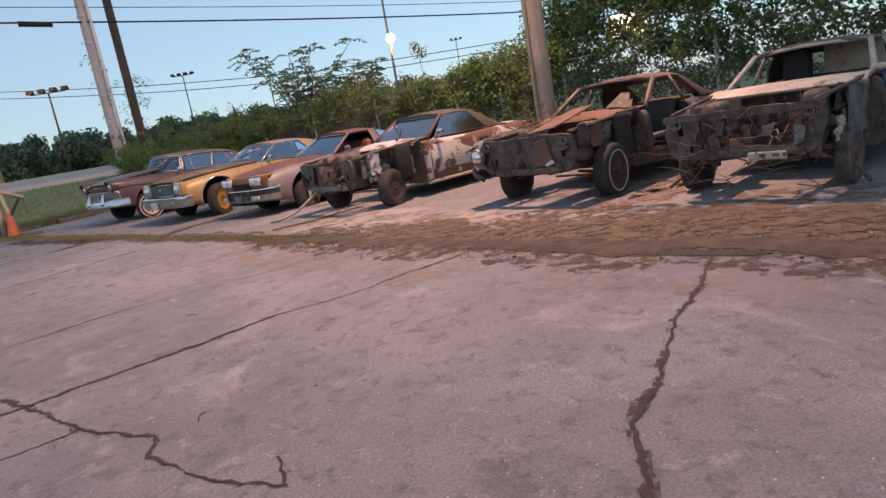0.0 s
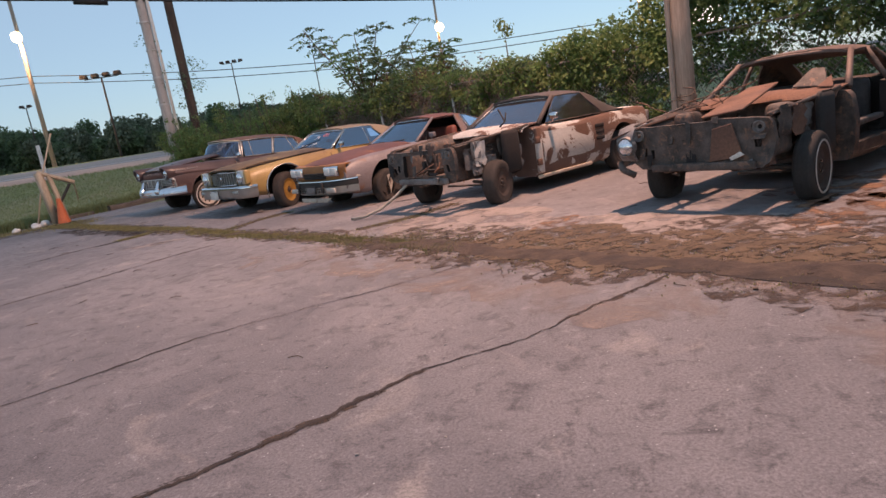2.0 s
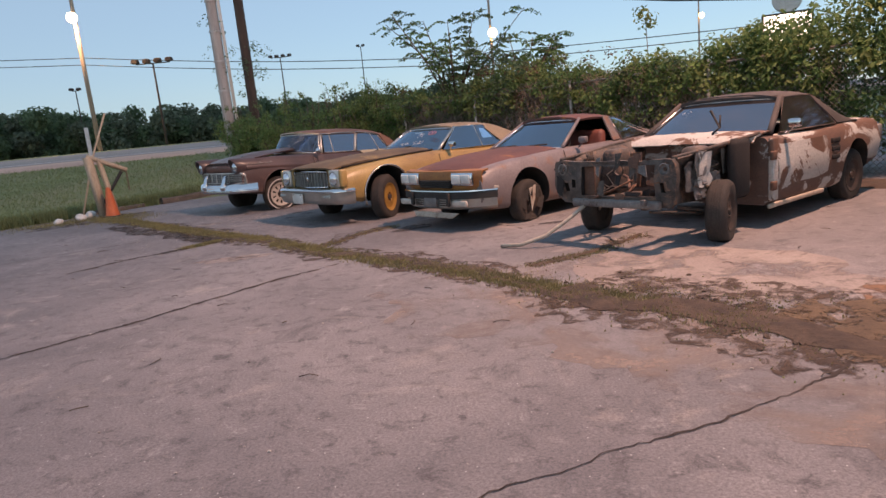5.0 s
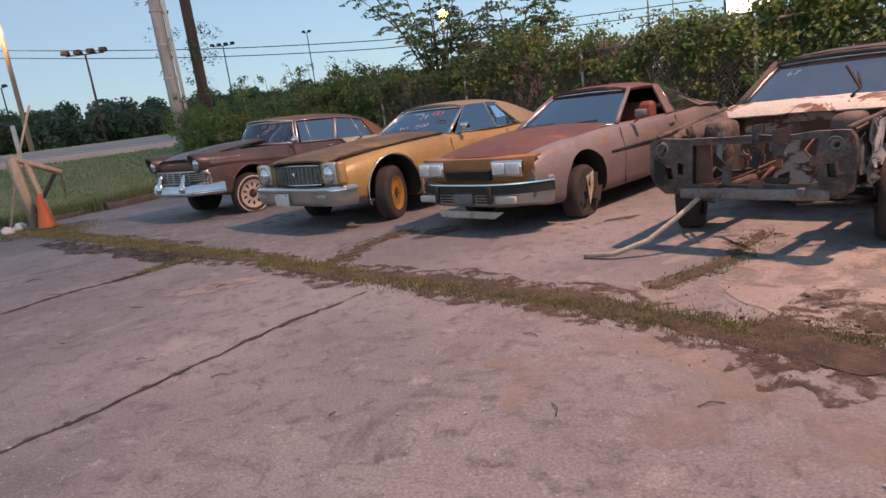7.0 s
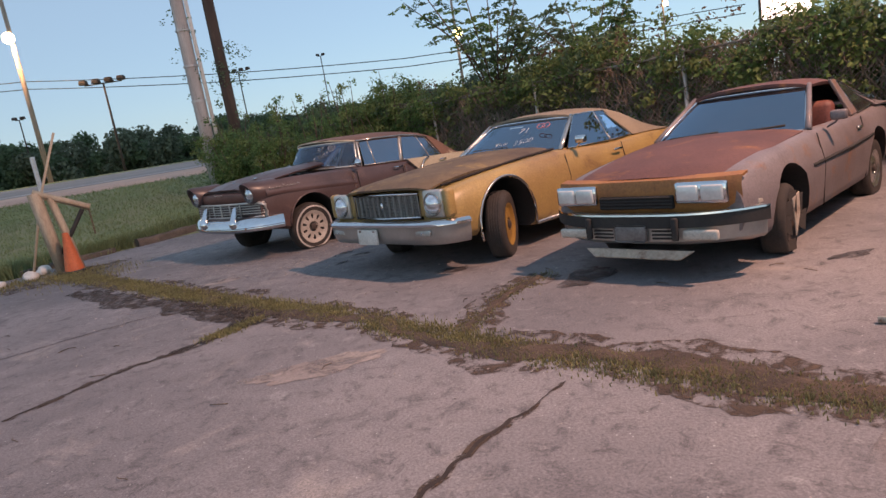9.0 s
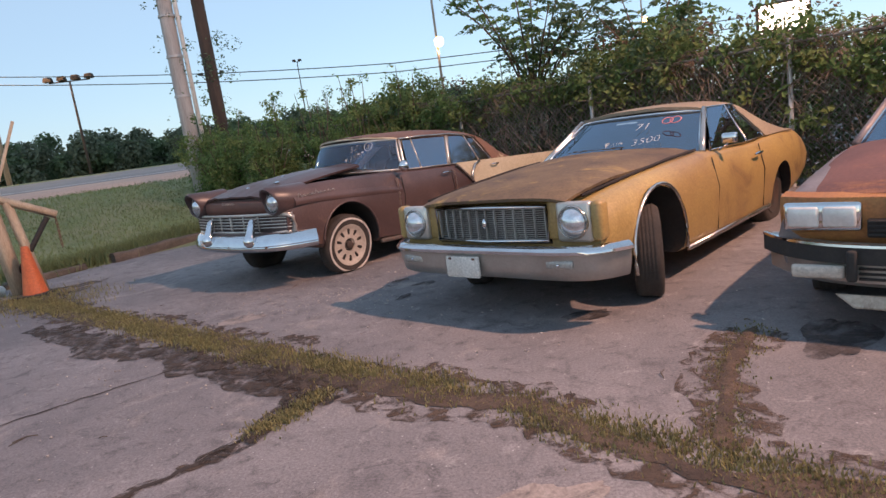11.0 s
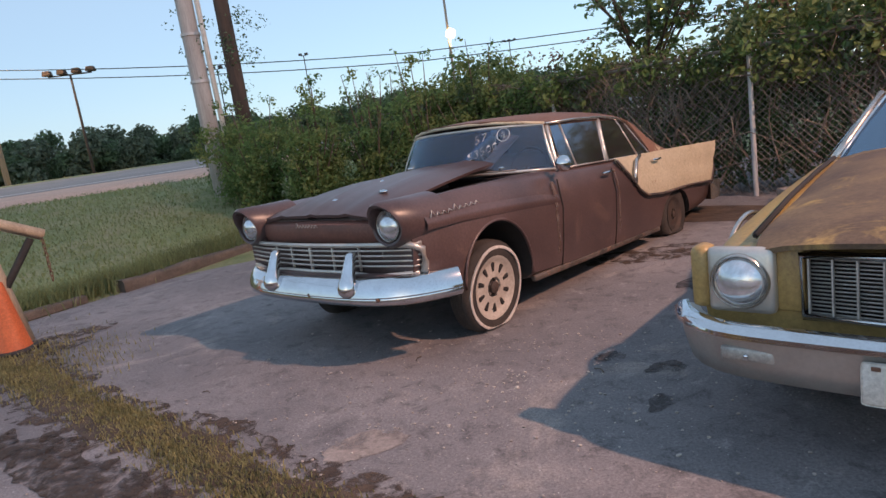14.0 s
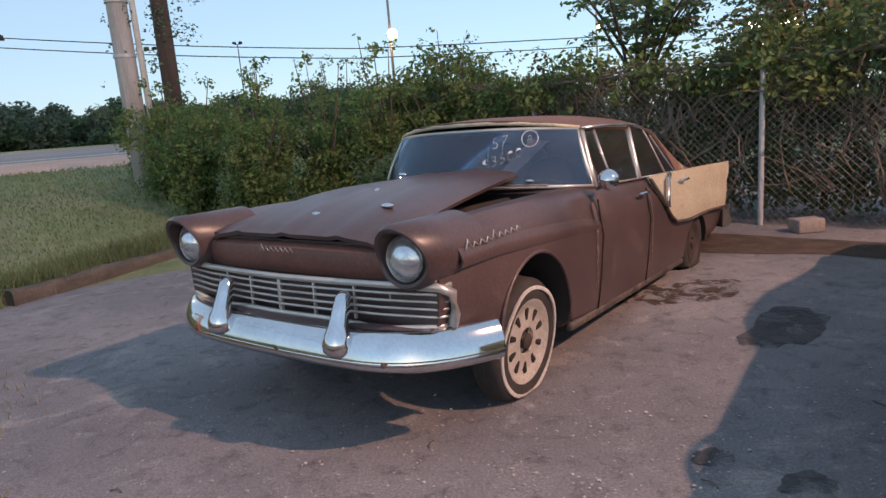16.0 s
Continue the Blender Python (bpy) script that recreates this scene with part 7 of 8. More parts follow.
road_strip("road_shoulder", ROAD_D - 2.4, ROAD_D + 2.6, M_SHOULDER, "bare gravel road shoulder, pink of sodium light in its colour", 0.05)
road_strip("road", ROAD_D + 2.55, ROAD_D + 16, M_ROAD, "grey two-lane road under evening light", 0.07)
road_strip("road_line", ROAD_D + 3.2, ROAD_D + 3.4, M_WHITEWALL, "faded white edge line", 0.08)


# ---- poles, lamps, wires ----
def pole(name, x, y, h, r0, r1, material, label, lean=(0, 0), z0=None):
    z0 = ground_z(x, y) if z0 is None else z0
    ob = thing(name, pose(x, y, z0 - 0.1), label, "pole")
    bm = bmesh.new()
    pts = [(lean[0] * t * h, lean[1] * t * h, t * h) for t in (0, 0.2, 0.4, 0.6, 0.8, 1.0)]
    tube(bm, pts, r0, 14, taper=r1)
    part("shaft", bm, material, ob)
    return ob


brown = pole("utility_pole", 2.42, 10.75, 10.0, 0.165, 0.13, M_POLE_BROWN, "brown wooden utility pole beside the wrecks")
bm = bmesh.new()
box(bm, (-0.155, -0.10, 2.75), (0.05, 0.07, 5.5), 0.01)
part("conduit", bm, M_POLE_BROWN, brown, "wooden cable moulding")
bm = bmesh.new()
tube(bm, [(0, 0, 9.6), (-0.15, -0.2, 9.75), (-0.40, -0.58, 9.62)], 0.03, 8)
part("arm", bm, M_GALV, brown)
bm = bmesh.new()
lathe(bm, [(0.03, 0.16), (0.10, 0.12), (0.20, 0.0), (0.22, -0.03), (0.20, -0.03), (0.09, 0.10)], 24, pose(-0.42, -0.65, 9.53, 0, -90, 0))
part("lamp_shade", bm, M_GALV, brown, "open galvanised lamp shade")

grey = pole("utility_pole", -12.25, 25.95, 13.0, 0.20, 0.15, M_POLE_GREY, "tall grey weathered utility pole by the lawn")
bm = bmesh.new()
bm.free()
for z in (2.6, 3.6, 4.6, 5.6, 6.6):
    bm = bmesh.new()
    lathe(bm, [(0.208, -0.03), (0.212, 0.03)], 18, pose(0, 0, z, 0, 90, 0))
    part("band", bm, M_GALV, grey)
bm = bmesh.new()
tube(bm, [(0.33, -0.05, 0), (0.30, -0.05, 4.0), (0.26, -0.05, 8.0)], 0.06, 8)
part("riser_pipe", bm, M_PLATE, grey, "pale cable riser pipe")
dark = pole("utility_pole", -12.0, 27.7, 13.0, 0.19, 0.15, M_POLE_DARK, "dark creosoted utility pole behind the shrubs")


def cable(name, pts, r, label):
    bm = bmesh.new()
    line = []
    for a, b in zip(pts, pts[1:]):
        a, b = Vector(a), Vector(b)
        sag = (b - a).length * 0.004
        line += [a.lerp(b, i / 14) - Vector((0, 0, sag * 4 * (i / 14) * (1 - i / 14))) for i in range(14)]
    line.append(Vector(pts[-1]))
    tube(bm, line, r, 5)
    return tagged(finish(name, bm, M_CABLE), label, "cable", "overhead cables")


def by_pole(k, z):
    return (-12.25 + 0.875 * k, 25.8 + 0.485 * k, z)


for dz, r in ((0.0, 0.035), (0.55, 0.016), (1.15, 0.014), (1.75, 0.014), (2.6, 0.012)):
    cable("overhead_cable", [by_pole(-34, 9.9 + dz), by_pole(0, 6.95 + dz), by_pole(20, 5.75 + dz), by_pole(50, 5.9 + dz)], r, "black overhead utility cable")
bm = bmesh.new()
tube(bm, [by_pole(-2.1, 7.06), by_pole(-1.0, 6.95)], 0.10, 10)
tagged(finish("splice_case", bm, M_CABLE), "black cable splice case hanging from a cable", "splice case")
for dz in (0.0, -0.55):
    cable("overhead_cable", [(-70, 51.5, 12.0 + dz), (-36.6, 54.2, 9.3 + dz), (-20.3, 52, 7.1 + dz), (-8.4, 52, 6.1 + dz), (14, 52, 5.8 + dz)], 0.03, "black overhead utility cable along the road")


def lot_light(x, y, zt, heads, along_x, label):
    z0 = ground_z(x, y)
    ob = thing("parking_lot_light", pose(x, y, z0, 0, 0, along_x), label, "lamp post", "dealer lot lights")
    bm = bmesh.new()
    tube(bm, [(0, 0, -0.5), (0, 0, zt - z0)], 0.11, 10, taper=0.07)
    part("post", bm, M_POLE_DARK, ob)
    bm = bmesh.new()
    wd = 0.95 * (heads - 1)
    tube(bm, [(-wd / 2, 0, zt - z0), (wd / 2, 0, zt - z0)], 0.05, 6)
    part("crossarm", bm, M_POLE_DARK, ob)
    for k in range(heads):
        bm = bmesh.new()
        box(bm, (-wd / 2 + 0.95 * k, -0.1, zt - z0 + 0.22), (0.62, 0.55, 0.34), 0.06, taper=0.8)
        part("lamp_head", bm, M_POLE_DARK, ob)


lot_light(-32.6, 57.3, 8.7, 4, 10, "dark four-headed lot light, unlit")
lot_light(-36.5, 99.3, 13.2, 4, 5, "dark four-headed lot light, unlit")
lot_light(-29.0, 120.0, 16.0, 2, 5, "dark two-headed lot light, unlit")
lot_light(-62.0, 88.0, 10.5, 2, 15, "dark two-headed lot light, unlit")
lot_light(6.0, 135.0, 15.0, 3, 0, "dark three-headed lot light, unlit")


def street_lamp(x, y, ztop, zlamp, material, label, arm, r=0.14, size=0.5):
    z0 = ground_z(x, y)
    ob = thing("street_lamp", pose(x, y, z0), label, "street lamp")
    bm = bmesh.new()
    tube(bm, [(0, 0, -0.5), (0, 0, ztop - z0)], r, 10, taper=r * 0.7)
    part("shaft", bm, M_POLE_BROWN, ob)
    bm = bmesh.new()
    tube(bm, [(0, 0, zlamp - z0 - 0.4), (arm * 0.5, -0.3, zlamp - z0 + 0.15), (arm, -0.6, zlamp - z0 + 0.1)], 0.05, 6)
    part("arm", bm, M_GALV, ob)
    bm = bmesh.new()
    bmesh.ops.create_icosphere(bm, subdivisions=2, radius=size, matrix=pose(arm, -0.6, zlamp - z0 - 0.15))
    part("lit_bulb", bm, material, ob, "glowing sodium lamp bulb")
    return ob


street_lamp(-36.8, 54.2, 16.5, 12.5, M_WARMLAMP, "wooden street lamp pole with a lit warm lamp", 0.2, 0.2, 0.42)
street_lamp(-5.4, 104.0, 23.0, 13.9, M_SODIUM, "wooden pole with a lit orange sodium lamp", 0.3, 0.22, 0.7)
street_lamp(28.0, 118.0, 21.0, 14.6, M_SODIUM, "distant pole with a small lit sodium lamp", 0.3, 0.16, 0.45)


# the white post, the leaning stake, the small far sign
bm = bmesh.new()
box(bm, (-22.3, 32.4, ground_z(-22.3, 32.4) + 0.75), (0.14, 0.14, 1.5), 0.02)
tagged(finish("marker_post", bm, M_PLATE), "white painted marker post in the verge", "post")

# lit sign beyond the fence
sg = thing("lit_sign", pose(15.6, 50.0, 0, 0, 0, -18), "tall roadside sign with a glowing pinkish-white face", "sign")
bm = bmesh.new()
tube(bm, [(0, 0, 0), (0, 0, 4.4)], 0.2, 10)
part("post", bm, M_GALV, sg)
bm = bmesh.new()
box(bm, (0, 0, 5.3), (3.0, 0.4, 1.9), 0.08)
part("cabinet", bm, M_POLE_DARK, sg)
bm = bmesh.new()
box(bm, (0, -0.22, 5.3), (2.7, 0.06, 1.6), 0.02)
part("sign_face", bm, M_SIGNGLOW, sg, "glowing blank sign face")
bm = bmesh.new()
lathe(bm, [(0.02, 0.16), (0.85, 0.14), (0.9, 0.0), (0.85, -0.14), (0.02, -0.16)], 28, pose(0, 0, 7.1, 0, 0, 90))
part("round_topper", bm, M_PLATE, sg, "round white sign topper")


# ---- wooden barrier, stake and traffic cone at the lot corner ----
br = thing("wooden_barrier", pose(-11.5, 17.2, 0), "weathered pale wooden barrier with a leaning rail", "barrier")
for name, pts, w in (("leg", [(-0.10, -0.10, 1.36), (-0.02, 0.0, 0.0)], 0.105), ("leg", [(0.06, 0.04, 1.26), (0.20, 0.16, 0.0)], 0.06)):
    bm = bmesh.new()
    a, b = Vector(pts[0]), Vector(pts[1])
    tube(bm, [a, b], w, 4)
    part(name, bm, M_LUMBER, br, "pale weathered board leg")
bm = bmesh.new()
tube(bm, [(-0.12, -0.10, 1.38), (0.50, 0.34, 0.99)], 0.055, 4)
part("rail", bm, M_LUMBER, br, "sloping pale lumber rail")
bm = bmesh.new()
tube(bm, [(0.40, 0.28, 0.98), (-0.05, -0.02, 0.20)], 0.035, 4)
part("brace", bm, M_BLACKRUB, br, "black painted brace")
for k in range(9):
    bm = bmesh.new()
    ring = [(0.48 + 0.013 * math.cos(t) * (k % 2), 0.33 + 0.013 * math.cos(t) * ((k + 1) % 2), 0.93 - 0.046 * k + 0.03 * math.sin(t)) for t in (2 * math.pi * q / 10 for q in range(10))]
    tube(bm, ring, 0.006, 4, closed=True)
    part("chain_link", bm, M_RUST, br)
bm = bmesh.new()
tube(bm, [(-11.86, 16.90, 0.0), (-11.55, 17.15, 1.25), (-11.2, 17.42, 2.28)], 0.022, 6)
tagged(finish("stake", bm, M_LUMBER), "thin pale wooden stake leaning on the barrier", "stake")
for k, (x, y, r) in enumerate(((-11.85, 16.85, 0.11), (-12.05, 16.4, 0.10), (-11.95, 17.3, 0.12))):
    bm = bmesh.new()
    bmesh.ops.create_icosphere(bm, subdivisions=3, radius=r)
    for v in bm.verts:
        v.co *= 1 + 0.45 * wob(v.co.x * 9 + k, v.co.y * 9, v.co.z * 9)
        v.co = Vector((v.co.x + x, v.co.y + y, max(0.0, v.co.z * 0.8 + r * 0.55)))
    tagged(finish("plastic_bag", bm, M_PLATE), "crumpled white plastic bag on the grass", "litter")
cone = thing("traffic_cone", pose(-11.2, 17.02, 0), "faded orange traffic cone with a dark base", "traffic cone")
bm = bmesh.new()
lathe(bm, [(0.155, 0.03), (0.145, 0.06), (0.10, 0.32), (0.055, 0.60), (0.045, 0.66), (0.03, 0.665), (0.03, 0.60)], 28, pose(0, 0, 0, 0, -90, 0))
part("cone_body", bm, M_CONE, cone)
bm = bmesh.new()
box(bm, (0, 0, 0.02), (0.40, 0.40, 0.04), 0.015)
part("cone_base", bm, M_BLACKRUB, cone, "black rubber base")


# ---- chain-link fence ----
FENCE_A, FENCE_D = Vector((-3.1, 19.8, 0)), Vector((0.697, -0.717, 0))
FENCE_N = Vector((0.717, 0.697, 0))
S0, S1, FENCE_H = -7.5, 22.0, 1.88


def fence_at(s, back=0.0, z=0.0):
    p = FENCE_A + FENCE_D * s + FENCE_N * back
    return Vector((p.x, p.y, z))


def chain_fence():
    ob = thing("chain_link_fence", Matrix.Identity(4), "rusty galvanised chain-link fence overgrown with vines", "fence")
    bm = bmesh.new()
    pitch, r = 0.085, 0.0036
    n = int((S1 - S0) / pitch)
    for k in range(-int(FENCE_H / pitch), n):
        for sg in (1, -1):
            a = S0 + k * pitch
            if sg > 0:
                s0, z0, s1, z1 = a, 0.03, a + FENCE_H, FENCE_H
            else:
                s0, z0, s1, z1 = a, FENCE_H, a + FENCE_H, 0.03
            lo, hi = max(s0, S0), min(s1, S1)
            if hi - lo < 0.05:
                continue
            za = z0 + (z1 - z0) * (lo - s0) / (s1 - s0)
            zb = z0 + (z1 - z0) * (hi - s0) / (s1 - s0)
            tube(bm, [fence_at(lo, 0.004 * sg, za), fence_at(hi, 0.004 * sg, zb)], r, 3)
    link = part("chain_link", bm, M_WIRE, ob, "rusty diamond wire mesh")
    link["kind"] = "stuff"
    s = -6.1
    while s <= S1:
        bm = bmesh.new()
        tube(bm, [fence_at(s, -0.04, -0.1), fence_at(s, -0.04, FENCE_H + 0.04)], 0.032, 10)
        lathe(bm, [(0.036, 0.0), (0.03, 0.03), (0.005, 0.045)], 10, Matrix.Translation(fence_at(s, -0.04, FENCE_H + 0.03)) @ pose(0, 0, 0, 0, -90, 0))
        part("post", bm, M_GALV, ob, "galvanised fence post")
        s += 3.05
    bm = bmesh.new()
    tube(bm, [fence_at(S0, -0.03, FENCE_H), fence_at(S1, -0.03, FENCE_H)], 0.021, 8)
    part("top_rail", bm, M_WIRE, ob)


chain_fence()
bm = bmesh.new()
box(bm, (*fence_at(0.55, -0.35, 0.075)[:2], 0.075), (0.30, 0.2, 0.15), 0.015)
tagged(finish("concrete_block", bm, M_CONC), "pale concrete block at the foot of the fence", "block")


# ---- leaves ----
def leaf_mesh(name, centres, normals, size, material, label, category, seed, kind="stuff", parent=None):
    """Folded pointed leaves, one island each, at centres."""
    rnd = np.random.RandomState(seed)
    c = np.array(centres)
    n = len(c)
    nn = np.array(normals) + rnd.normal(0, 0.55, (n, 3))
    nn /= np.linalg.norm(nn, axis=1)[:, None] + 1e-9
    up = rnd.normal(0, 1, (n, 3)) + np.array([0, 0, -0.5])
    u = np.cross(nn, up)
    u /= np.linalg.norm(u, axis=1)[:, None] + 1e-9
    w = np.cross(nn, u)
    L = size * rnd.uniform(0.6, 1.5, n)[:, None]
    v = np.zeros((n, 4, 3))
    v[:, 0] = c - w * L * 0.5
    v[:, 1] = c + u * L * 0.30 + nn * L * 0.10
    v[:, 2] = c + w * L * 0.55 - nn * L * 0.08
    v[:, 3] = c - u * L * 0.30 + nn * L * 0.10
    i = np.arange(n) * 4
    faces = np.concatenate([np.stack([i, i + 1, i + 2], 1), np.stack([i, i + 2, i + 3], 1)]).tolist()
    me = bpy.data.meshes.new(name)
    me.from_pydata(v.reshape(-1, 3).tolist(), [], faces)
    me.materials.append(material)
    ob = new(name, me)
    if parent:
        ob.parent = parent
        ob["label"] = label
        return ob
    return tagged(ob, label, category, kind=kind)


def clumps(spots, per, rnd):
    """Leaf places and outward normals on ragged clumps (x, y, z, r)."""
    pts, nrm = [], []
    for x, y, z, r in spots:
        k = max(4, int(per * (r / 0.3) ** 2))
        d = rnd.normal(0, 1, (k, 3))
        d /= np.linalg.norm(d, axis=1)[:, None]
        rad = r * rnd.uniform(0.35, 1.15, k)[:, None]
        p = np.array([x, y, z]) + d * rad * np.array([1.0, 1.0, 0.85])
        pts.append(p)
        nrm.append(d + np.array([0, 0, 0.35]))
    return np.concatenate(pts), np.concatenate(nrm)


rv = np.random.RandomState(11)


def hedge_top(s):
    """Height of the growth along the fence."""
    base = 2.12 + 0.18 * math.sin(s * 0.9) + 0.5 * wob(s * 0.7, 3.0)
    if s > 6.5:
        base += min(1.6, (s - 6.5) * 0.33)
    if -0.5 < s < 2.5:
        base += 0.15
    return base


def fence_growth():
    low, mid, top, brown = [], [], [], []
    for k in range(2500):
        s = rv.uniform(S0 + 0.2, S1 + 3)
        H = hedge_top(s)
        z = H * rv.beta(1.6, 1.0)
        back = rv.uniform(0.25, 1.5)
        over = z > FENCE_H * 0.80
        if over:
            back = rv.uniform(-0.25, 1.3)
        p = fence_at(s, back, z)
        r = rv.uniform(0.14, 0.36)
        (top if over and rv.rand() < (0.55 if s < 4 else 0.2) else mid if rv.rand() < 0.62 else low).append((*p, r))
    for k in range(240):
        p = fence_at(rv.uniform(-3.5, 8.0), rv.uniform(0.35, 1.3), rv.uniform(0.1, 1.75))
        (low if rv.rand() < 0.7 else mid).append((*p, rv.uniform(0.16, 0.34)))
    # curtains of vine in front of the wire in places
    for s0, n, zz in ((4.2, 40, 1.5), (6.6, 70, 1.6), (8.2, 70, 1.7), (10.0, 30, 1.9), (12.2, 40, 2.0), (-3.6, 60, 1.4), (-5.4, 90, 1.5), (2.8, 22, 1.9)):
        for k in range(n):
            z = rv.uniform(0.15, zz + 0.6)
            p = fence_at(s0 + rv.normal(0, 0.75), rv.uniform(-0.35, -0.02), z)
            (top if rv.rand() < 0.35 else mid).append((*p, rv.uniform(0.10, 0.24)))
    for k in range(520):
        s = rv.uniform(8.5, S1 + 1)
        z = rv.uniform(1.55, hedge_top(s) + 0.15)
        p = fence_at(s, rv.uniform(-0.5, 0.5), z)
        (top if rv.rand() < 0.45 else mid).append((*p, rv.uniform(0.14, 0.32)))
    for k in range(90):
        s = rv.choice([-2.2, 0.8, 1.6, 3.4]) + rv.normal(0, 0.8)
        p = fence_at(s, rv.uniform(-0.1, 0.6), rv.uniform(1.2, 2.5))
        brown.append((*p, rv.uniform(0.1, 0.25)))
    # darker leaf colour low down and lighter on top paint in shade and light
    for spots, per, size, m, label in ((low, 70, 0.085, M_LEAF3, "leaves behind the fence, coloured dark in place of shade"), (mid, 90, 0.075, M_LEAF, "green vine leaves growing through the fence"), (top, 95, 0.075, M_LEAF2, "vine leaves on top of the fence, coloured yellow-green as if lit"), (brown, 50, 0.06, M_LEAF4, "brown withered leaves in the fence growth")):
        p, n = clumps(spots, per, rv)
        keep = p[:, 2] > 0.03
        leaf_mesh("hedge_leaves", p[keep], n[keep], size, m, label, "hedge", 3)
    bm = bmesh.new()
    r6 = random.Random(6)
    for k in range(900):
        s = r6.choice([-4.5, -3.6, -2.6, -1.0, 1.2, 2.2, 3.2, 4.4, 5.5, r6.uniform(S0, S1), r6.uniform(S0, S1)]) + r6.gauss(0, 0.6)
        z = r6.uniform(0, 1.6)
        pts = [fence_at(s, r6.uniform(-0.08, 0.25), z)]
        d = Vector((r6.uniform(-0.6, 0.6), 0, 1)).normalized()
        for j in range(6):
            d = (d + Vector((r6.uniform(-0.6, 0.6), 0, r6.uniform(-0.5, 0.35)))).normalized()
            q = pts[-1] + FENCE_D * d.x * 0.28 + Vector((0, 0, d.z * 0.28)) + FENCE_N * r6.uniform(-0.06, 0.06)
            pts.append(Vector((q.x, q.y, min(1.95 + r6.uniform(-0.1, 0.1), max(0.02, q.z)))))
        tube(bm, pts, r6.uniform(0.004, 0.013), 4, taper=0.003)
    tagged(finish("vine_stems", bm, M_VINE), "tangled bare brown vine stems in the fence", "vine", kind="stuff")


fence_growth()


def shrub(x, y, h, w, seed, mats=(M_LEAF, M_LEAF2), tall=0, name="shrub", label="leafy green roadside shrub with upright shoots", per=120, size=0.062):
    """A bush: stems from one root, ragged clumps of leaves, a few upright shoots."""
    z0 = ground_z(x, y) - 0.03
    ob = thing(name, pose(x, y, z0), label, "shrub", "roadside shrubs")
    r = random.Random(seed)
    rn = np.random.RandomState(seed)
    spots = [[], []]
    bm = bmesh.new()
    for k in range(12 + tall):
        a = r.uniform(0, 6.3)
        reach = w * r.uniform(0.2, 1.0)
        top = h * r.uniform(0.65, 1.0) if k >= tall else h * r.uniform(1.1, 1.32)
        if k < tall:
            reach *= 0.6
        tip = Vector((reach * math.cos(a), reach * math.sin(a), top))
        line = [Vector((0.15 * math.cos(a), 0.15 * math.sin(a), 0)), Vector((tip.x * 0.4, tip.y * 0.4, top * 0.45)), Vector((tip.x * 0.8, tip.y * 0.8, top * 0.8)), tip]
        tube(bm, line, 0.022, 5, taper=0.005)
        for j in range(9):
            t = r.uniform(0.12, 1.0) if j else 1.0
            p = line[0].lerp(line[1], t * 2.2) if t < 0.45 else line[1].lerp(tip, (t - 0.45) / 0.55)
            rad = (0.32 - 0.16 * t) if k >= tall else 0.20 - 0.10 * t
            spots[0 if r.random() < 0.65 else 1].append((p.x + r.gauss(0, 0.12), p.y + r.gauss(0, 0.12), max(0.12, p.z), rad * r.uniform(0.7, 1.3)))
    part("woody_base", bm, M_TWIG, ob)
    for sp, m in zip(spots, mats):
        p, n = clumps(sp, per, rn)
        p[:, 2] = np.maximum(p[:, 2], 0.02)
        leaf_mesh("foliage", p, n, size, m, "ragged leaves", "", seed + 1, parent=ob)
    return ob


shrub(-10.6, 23.6, 1.75, 0.95, 1, tall=2)
shrub(-9.5, 22.9, 1.55, 0.85, 2, tall=4)
shrub(-8.4, 23.2, 1.9, 0.9, 3, tall=4)
shrub(-11.4, 24.9, 1.7, 0.95, 4, tall=1)
shrub(-7.4, 23.2, 2.15, 0.9, 5, (M_LEAF2, M_LEAF), tall=3)
shrub(-9.7, 24.8, 2.0, 1.0, 6, tall=4)
shrub(-6.4, 22.9, 2.3, 0.85, 7, (M_LEAF2, M_LEAF), tall=2)
shrub(-12.0, 26.4, 1.5, 0.9, 8, (M_LEAF3, M_LEAF), tall=2)
shrub(-8.2, 25.2, 2.2, 1.1, 9, (M_LEAF3, M_LEAF), tall=3)
shrub(-7.2, 21.6, 1.2, 0.6, 10, (M_LEAF3, M_LEAF), tall=0)

# ivy on the grey pole
rp = random.Random(3)
iv = [(-12.25 + rp.gauss(0, 0.24), 25.95 + rp.gauss(0, 0.2), rp.uniform(1.0, 7.5), rp.uniform(0.05, 0.16)) for k in range(46)] + [(-11.95 + rp.gauss(0, 0.3), 27.6 + rp.gauss(0, 0.25), rp.uniform(1.5, 5.0), rp.uniform(0.12, 0.3)) for k in range(40)]
p, n = clumps(iv, 40, rv)
leaf_mesh("pole_ivy", p, n, 0.07, M_LEAF3, "dark ivy climbing the utility poles", "ivy", 4)


